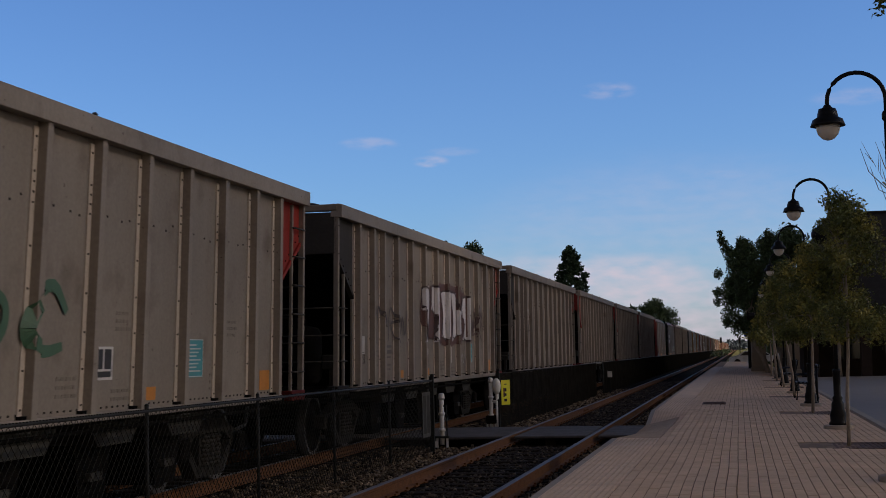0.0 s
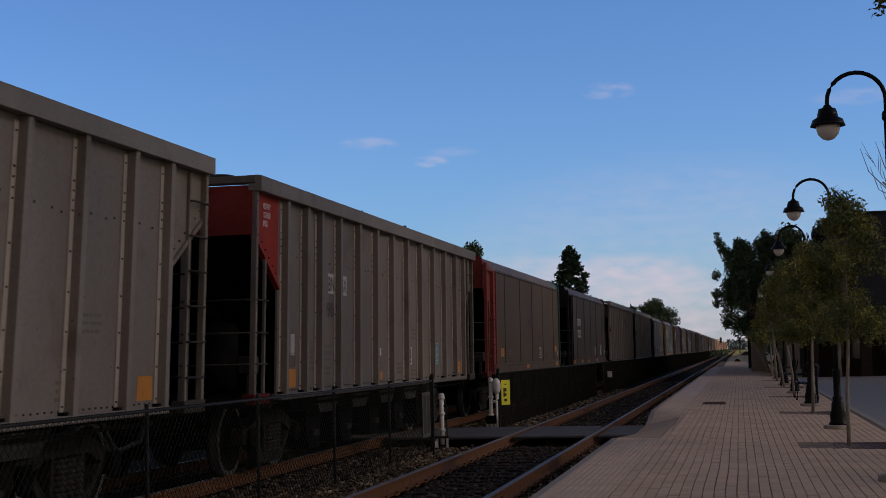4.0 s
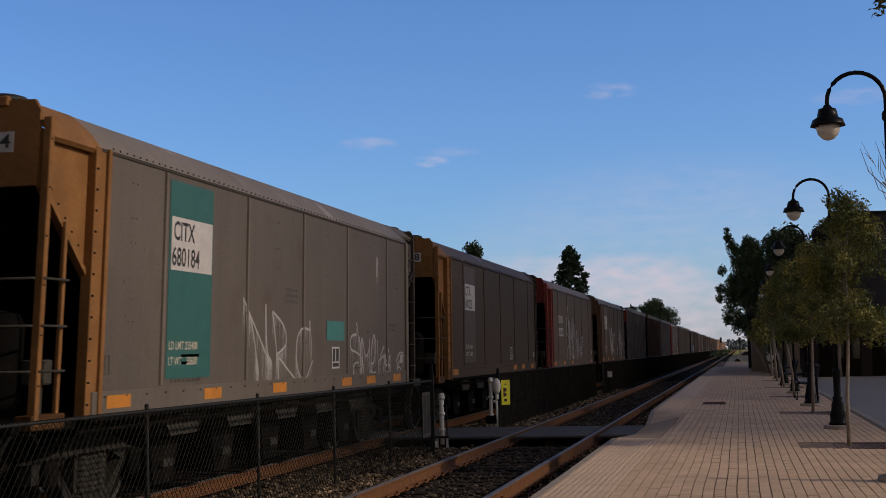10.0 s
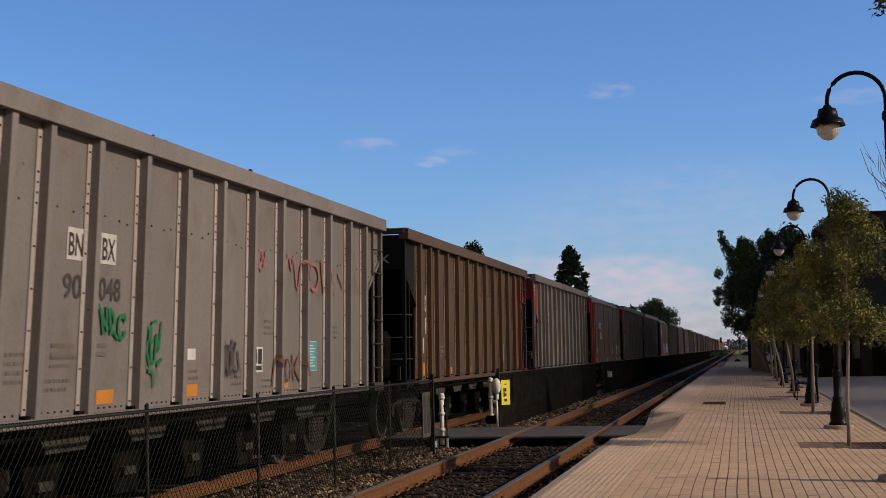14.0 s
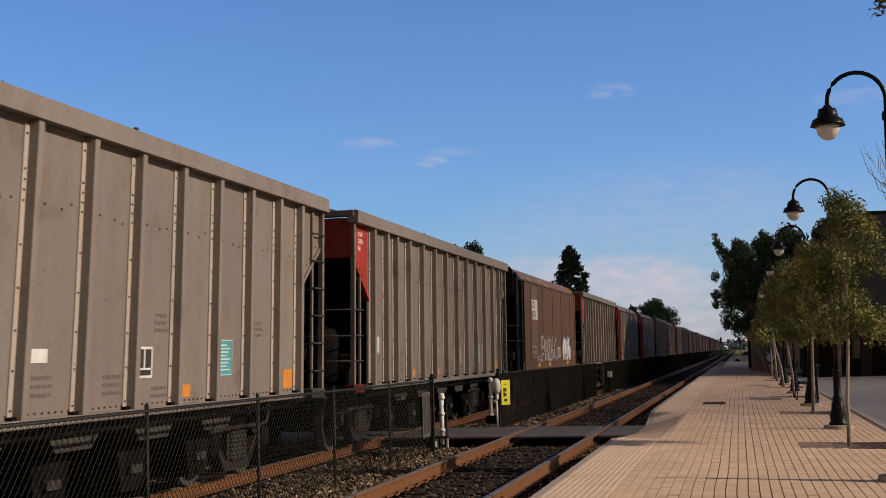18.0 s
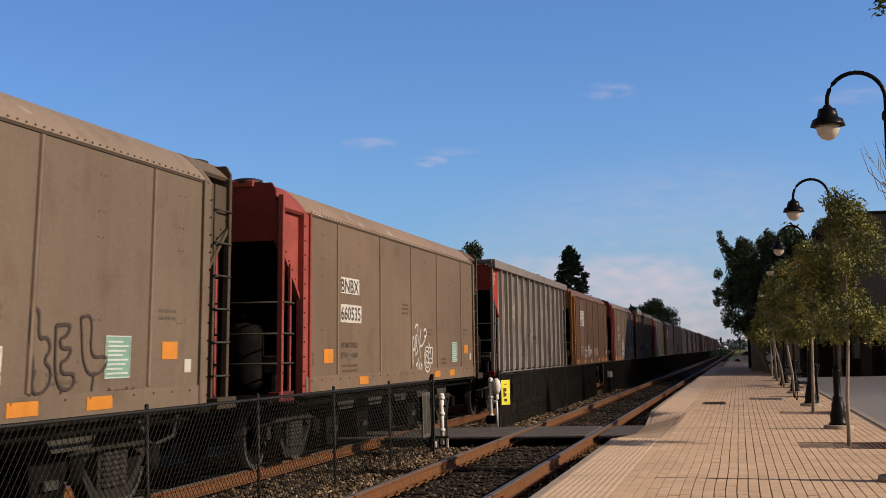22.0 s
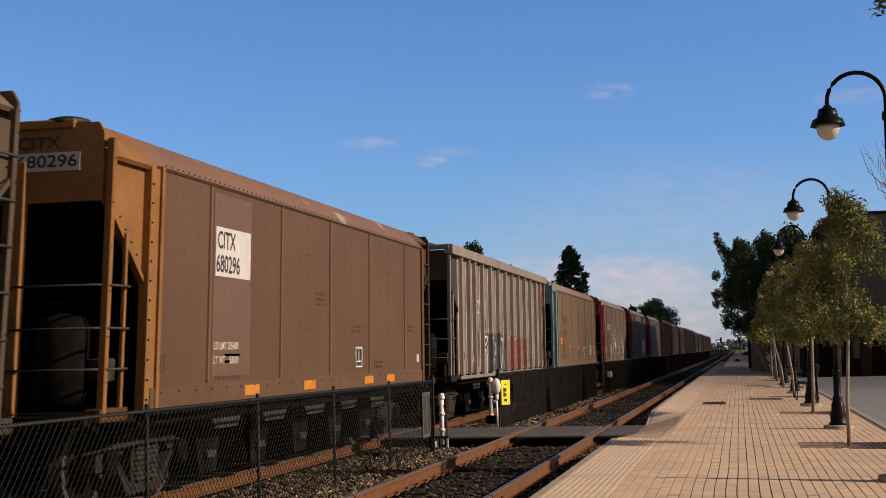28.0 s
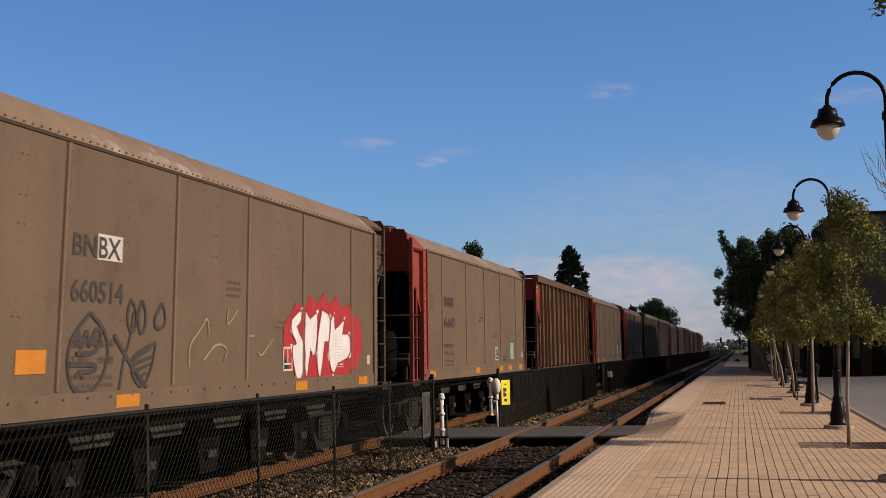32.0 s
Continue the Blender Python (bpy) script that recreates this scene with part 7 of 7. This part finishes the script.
def far_woods():
    """A low uneven belt of trees on the skyline."""
    rng = random.Random(9)
    bl = []
    for k in range(420):
        x = rng.uniform(-900, 900)
        bl.append((x, 1250 + rng.uniform(-60, 60), rng.uniform(0, 5) + 3 * math.sin(x * .02), rng.uniform(8, 20), 8, rng.uniform(3, 6)))
    ob = thing("far_woods", "low belt of trees on the skyline, tinted blue-grey for haze", "woods", kind="stuff", data=leaves("far_woods", bl, 42000, 1.7, 9, M_HAZE, .33))
    bl = [(rng.uniform(-14, -3.5), rng.uniform(240, 520), .2, rng.uniform(1, 2.5), 3, rng.uniform(.5, 1.3)) for _ in range(50)] + [(rng.uniform(2.5, 14), rng.uniform(150, 420), .2, rng.uniform(1, 2.5), 3, rng.uniform(.6, 1.6)) for _ in range(50)]
    thing("scrub", "low green scrub beside the distant tracks", "bushes", kind="stuff", data=leaves("scrub", bl, 9000, .22, 10, M_LEAFD, .5))


far_woods()


# ---------------------------------------------------------------- drifting cloud
def cloud():
    """A bank of cloud in front of the sun, thick at its heart and thinning to scattered shreds; it drifts off along the tracks."""
    rng = np.random.default_rng(77)
    side = Vector((0, 1, 0))
    up = SUN_WAY.cross(side).normalized()
    base = np.array([(0, 0, 1), (.9, 0, .35), (.28, .85, .35), (-.72, .53, .35), (-.72, -.53, .35), (.28, -.85, .35), (0, 0, -.8)])
    tri = np.array([(0, 1, 2), (0, 2, 3), (0, 3, 4), (0, 4, 5), (0, 5, 1), (6, 2, 1), (6, 3, 2), (6, 4, 3), (6, 5, 4), (6, 1, 5)])
    vs, fs, off = [], [], 0
    for s0, s1, n, size in CLOUD_BANDS:
        for _ in range(n):
            s = rng.uniform(s0, s1)
            q = rng.normal() * 22
            c = side * s + up * q + SUN_WAY * (1400 + rng.uniform(-15, 15))
            r = size * rng.uniform(.6, 1.4)
            vs.append(base * r * rng.uniform(.8, 1.2, (7, 1)) + np.array(c))
            fs.append(tri + off)
            off += 7
    me = raw("cloud", np.concatenate(vs).tolist(), np.concatenate(fs).tolist(), M_CLOUD)
    return thing("cloud", "ragged white cloud bank drifting away from the sun", "cloud", data=me)


M_CLOUD = mat("cloud_white", (.8, .8, .82), 1, 0, .05, .01, .05, 0)
# stretches along the track that the cloud shades at the start: thick, thinning, shreds
CLOUD_BANDS = ((-28.7, 330, 8200, 2.0), (-47.7, -28.7, 190, 2.0), (-66.7, -47.7, 115, 2.0), (-85.7, -66.7, 75, 1.9), (-108.5, -85.7, 40, 1.7))
CLOUD = cloud()
CLOUD_DRIFT = ((0.0, 0.0), (6.0, 26.6), (9.0, 48.0), (11.0, 58.0), (13.0, 76.0), (17.0, 104.0), (19.0, 128.0), (22.0, 136.0), (32.0, 146.0))

# how far the tall tree's top swings to the side, by the second, in centimetres
SWAY = ((0, 0), (1, -50), (3, -24), (6, 3), (6.8, 27), (8.2, -3), (9, -12), (10.1, 38), (12.1, 24), (13, 12), (14.5, 3), (16.6, 3), (17.6, -32), (19, -12), (20.4, -6), (21.4, 18), (22.4, -12), (23, 32), (23.6, -20),
        (24.4, -35), (25.5, -8), (27.5, 6), (28, -20), (29.2, 6), (30, 6), (31.2, 3), (32, 6))


def sway_trees():
    for t, fork, seed in TREES:
        if t.location.y > 90:
            continue
        crown = next(o for o in t.children if o.name.startswith("crown"))
        rng = random.Random(seed)
        rows = []
        for s, d in SWAY:
            a = d / 100 / 5.5 if t in (BIG, BIG2) else d / 100 * .035 + rng.uniform(-.012, .012)
            rows.append((s, Matrix.Translation((0, 0, fork)) @ Matrix.Rotation(a, 4, "Y") @ Matrix.Rotation(rng.uniform(-.015, .015), 4, "X") @ Matrix.Translation((0, 0, -fork))))
        walk(crown, rows)

# ---------------------------------------------------------------- lamps, station and small things
def street_lamp(x, y):
    z = plat_z(x)
    s = thing("street_lamp", "black cast-iron lamp post with a hooked arm and bell shade", "street lamp", pose(x, y, z), group="lamp posts along the platform")
    part("footing", made(lathe, [(.24, -.2), (.24, .05), (.22, .065)], 24), M_CONC, s)
    part("base", made(lathe, [(.15, .065), (.15, .1), (.125, .13), (.135, .22), (.105, .32), (.1, .42), (.075, .46), (.085, .5), (.06, .54), (.058, .9), (.07, .93), (.055, .97)], 18), M_IRON, s)
    part("pole", made(tube, [(0, 0, .95), (0, 0, 2.4), (0, 0, 3.690)], .034, 14, taper=.028), M_IRON, s)
    R = .285
    arm = [(0, 0, 3.640)] + [(-R + R * math.cos(a * math.pi / 14), 0, 3.810 + R * math.sin(a * math.pi / 14)) for a in range(15)] + [(-2 * R, 0, 3.750)]
    part("arm", made(tube, arm, .022, 10), M_IRON, s)
    part("collar", made(lathe, [(.034, 3.590), (.045, 3.610), (.045, 3.660), (.03, 3.690)], 14), M_IRON, s)
    c = (-2 * R, 0)
    shade = part("shade", made(lathe, [(.03, 3.780), (.05, 3.750), (.085, 3.740), (.1, 3.690), (.105, 3.655), (.15, 3.630), (.165, 3.590), (.175, 3.565), (.165, 3.565), (.14, 3.610), (.08, 3.640), (.03, 3.690)], 24, c), M_IRON, s)
    part("globe", made(lathe, [(.12, 3.580), (.118, 3.530), (.1, 3.480), (.06, 3.435), (.02, 3.420)], 20, c), M_GLOBE, s, "frosted drop-shaped glass globe")


for y in (14.65, 23.9, 33.0, 42.3, 51.6, 61.0):
    street_lamp(1.53, y)


def bench(x, y):
    z = plat_z(x)
    b = thing("bench", "black slatted metal bench on the platform", "bench", pose(x, y, z))
    for k in range(5):
        part("seat_slat", made(box, -.22 + k * .1, -.15 + k * .1, -.75, .75, .42, .45, bevel=.006), M_IRON, b)
    for k in range(4):
        part("back_slat", made(box, .24 + k * .02, .27 + k * .02, -.75, .75, .5 + k * .1, .57 + k * .1, bevel=.006), M_IRON, b)
    for s in (-.7, .7):
        part("leg", made(tube, [(-.25, s, 0), (-.2, s, .42), (.22, s, .42), (.28, s, 0)], .022, 8), M_IRON, b)
        part("arm_rest", made(tube, [(.22, s, .42), (.33, s, .9)], .02, 8), M_IRON, b)
        part("arm_rest", made(tube, [(-.2, s, .42), (-.22, s, .63), (.27, s, .64)], .02, 8), M_IRON, b)


hb = thing("hanging_basket", "dark round hanging basket on a lamp post", "planter", pose(1.36, 23.9, 3.3))
part("basket", made(lathe, [(.03, -.16), (.1, -.12), (.14, -.02), (.14, .04), (.1, .1)], 16), M_IRON, hb)
part("plants", leaves("plants", [(0, 0, .08, .14, .14, .1)], 160, .03, 8, M_NEEDLE), None, hb)
part("bracket", made(tube, [(.13, 0, .2), (0, 0, .22), (0, 0, .05)], .01, 6), M_IRON, hb)
bench(1.62, 37.6)
bench(1.6, 50.2)


for x, y in ((1.62, 35.2), (1.72, 33.9)):
    p = thing("bollard", "slim black steel bollard on the platform", "bollard", pose(x, y, plat_z(x)))
    part("post", made(tube, [(0, 0, -.1), (0, 0, .85)], .03, 10), M_IRON, p)
    part("cap", made(lathe, [(.04, .85), (.045, .88), (.02, .91)], 12), M_IRON, p)


def pillar(x, y, w, h):
    p = thing("pillar", "grey concrete canopy pillar at the platform end", "pillar", pose(x, y, 0))
    part("shaft", made(box, -w / 2, w / 2, -w / 2, w / 2, -.1, h, bevel=.03), M_CONC, p)
    part("plinth", made(box, -w / 2 - .06, w / 2 + .06, -w / 2 - .06, w / 2 + .06, -.1, .35, bevel=.03), M_CONC, p)
    part("capital", made(box, -w / 2 - .06, w / 2 + .06, -w / 2 - .06, w / 2 + .06, h - .25, h, bevel=.03), M_CONC, p)


pillar(1.05, 82.3, .8, 3.0)
pillar(2.6, 82.3, .8, 3.0)
pillar(2.6, 72.3, .6, 3.0)


def shelter():
    s = thing("platform_canopy", "dark flat canopy over the platform end", "canopy", pose(1.8, 82, 3.0))
    part("deck", made(box, -1.3, 3.4, -9.8, 3.5, 0, .22, bevel=.03), M_ROOF, s)
    part("fascia", made(box, -1.36, -1.3, -9.8, 3.5, -.1, .3, bevel=.01), M_ROOF, s)


shelter()


def station():
    """Station house of dark brick with a steep hipped roof and a deep shaded arcade."""
    s = thing("station_house", "dark brick station house with a steep dark hipped roof", "building", pose(9.4, 76, 0))
    # long rear stretch is unseen, added so the roof shades the train
    for x0, x1, y0, y1 in ((-6.2, 6.2, 27.6, 28), (-6.2, -5.8, -1.5, 27.6), (5.8, 6.2, -5, 27.6)):
        part("wall", made(box, x0, x1, y0, y1, -.3, 4.2), M_BRICK, s)
    # front wall set back behind the arcade, with openings
    edges = (-5.8, -4.6, -3.4, -2.2, -1.0, .2, 1.4, 2.6, 3.8, 5.8)
    for k in range(len(edges) - 1):
        if k % 2 == 0:
            part("wall", made(box, edges[k], edges[k + 1], -1.5, -1.2, -.3, 4.2), M_BRICK, s)
        else:
            part("wall", made(box, edges[k], edges[k + 1], -1.5, -1.2, 2.5, 4.2), M_BRICK, s)
            part("wall", made(box, edges[k], edges[k + 1], -1.5, -1.2, -.3, .8), M_BRICK, s)
            w = part("window", made(box, edges[k], edges[k + 1], -1.36, -1.34, .8, 2.5), M_GLASS, s)
            part("window_frame", made(box, edges[k] + .56, edges[k] + .64, -1.4, -1.3, .8, 2.5), M_WHITE, w)
    for x in (-6, -3.6, -1.2, 1.2, 3.6, 6):
        part("column", made(box, x - .25, x + .25, -7.2, -6.7, -.3, 2.9, bevel=.03), M_BRICK, s)
    part("arcade_beam", made(box, -6.4, 6.4, -7.3, -6.6, 2.7, 3.3, bevel=.02), M_ROOF, s)
    b = bmesh.new()
    v = [b.verts.new(q) for q in ((-7, -7.9, 3.0), (7, -7.9, 3.0), (7, 28.8, 3.6), (-7, 28.8, 3.6), (-4.6, -2.2, 8.1), (5, -2.2, 8.1), (5, 24, 8.1), (-4.6, 24, 8.1))]
    for q in ((0, 1, 5, 4), (1, 2, 6, 5), (2, 3, 7, 6), (3, 0, 4, 7), (4, 5, 6, 7), (3, 2, 1, 0)):
        b.faces.new([v[i] for i in q])
    roof = part("roof", b, M_ROOF, s)
    part("ridge_cap", made(box, -4.7, 5.1, -2.3, 24.1, 8.08, 8.2, bevel=.03), M_ROOF, roof)
    part("gutter", made(box, -7.05, 7.05, -8.0, -7.88, 2.95, 3.08, bevel=.02), M_IRON, roof)


station()


def signal(x, y, h):
    s = thing("signal", "dark trackside signal on a slim mast", "railway signal", pose(x, y, -.4))
    part("mast", made(tube, [(0, 0, 0), (0, 0, h)], .05, 8), M_BLACK, s)
    head = part("head", made(box, -.17, .17, -.12, .12, h - .75, h + .1, bevel=.05), M_BLACK, s)
    for z in (h - .55, h - .2):
        part("hood", made(tube, [(0, -.12, z), (0, -.3, z)], .1, 10), M_BLACK, head)
    part("ladder", made(box, .1, .14, .05, .08, 0, h), M_BLACK, s)


signal(-2.9, 232, 3.5)
signal(.05, 225, 3.4)

# station name board on posts
nb = thing("platform_sign", "blue sign with a pale symbol on a dark post", "sign", pose(.62, 92, .1))
part("post", made(box, -.1, .1, -.05, .05, 0, 2.9, bevel=.01), M_IRON, nb)
bd = part("board", made(box, -.3, .5, -.04, .04, 2.1, 2.85, bevel=.01), M_BLUE, nb)
part("symbol", made(box, -.1, .3, -.046, -.04, 2.3, 2.6), M_WHITE, bd)


def parked_car(x, y, turn, colour, label):
    c = thing("parked_car", label, "car", pose(x, y, -.3, 0, 0, turn))
    b = bmesh.new()
    prism(b, [(-2.2, .3), (2.2, .3), (2.25, .75), (1.3, .95), (.7, 1.42), (-1.3, 1.45), (-2.1, .95), (-2.25, .7)], "x", -.86, .86)
    bmesh.ops.bevel(b, geom=list(b.edges), offset=.06, segments=2, affect="EDGES")
    body = part("body", b, M_TRIM, c)
    body.color = (*colour, 1)
    for s in (-.875, .86):
        g = bmesh.new()
        prism(g, [(-1.9, .98), (1.05, .98), (.6, 1.36), (-1.2, 1.38)], "x", s, s + .015)
        part("side_window", g, M_GLASS, c)
    for yy in (-1.35, 1.35):
        for xx in (-.8, .8):
            w = part("wheel", made(tube, [(xx - .1, yy, .32), (xx + .1, yy, .32)], .32, 18), M_BLACK, c)
            part("rim", made(tube, [(xx - .105, yy, .32), (xx + .105, yy, .32)], .19, 12), M_GALV, w)


parked_car(1.1, 150, 90, (.6, .6, .6), "white parked car beyond the platform end")
parked_car(5.0, 152, 90, (.5, .52, .55), "silver parked car beyond the platform end")

# pavers last
pavers()



motions()
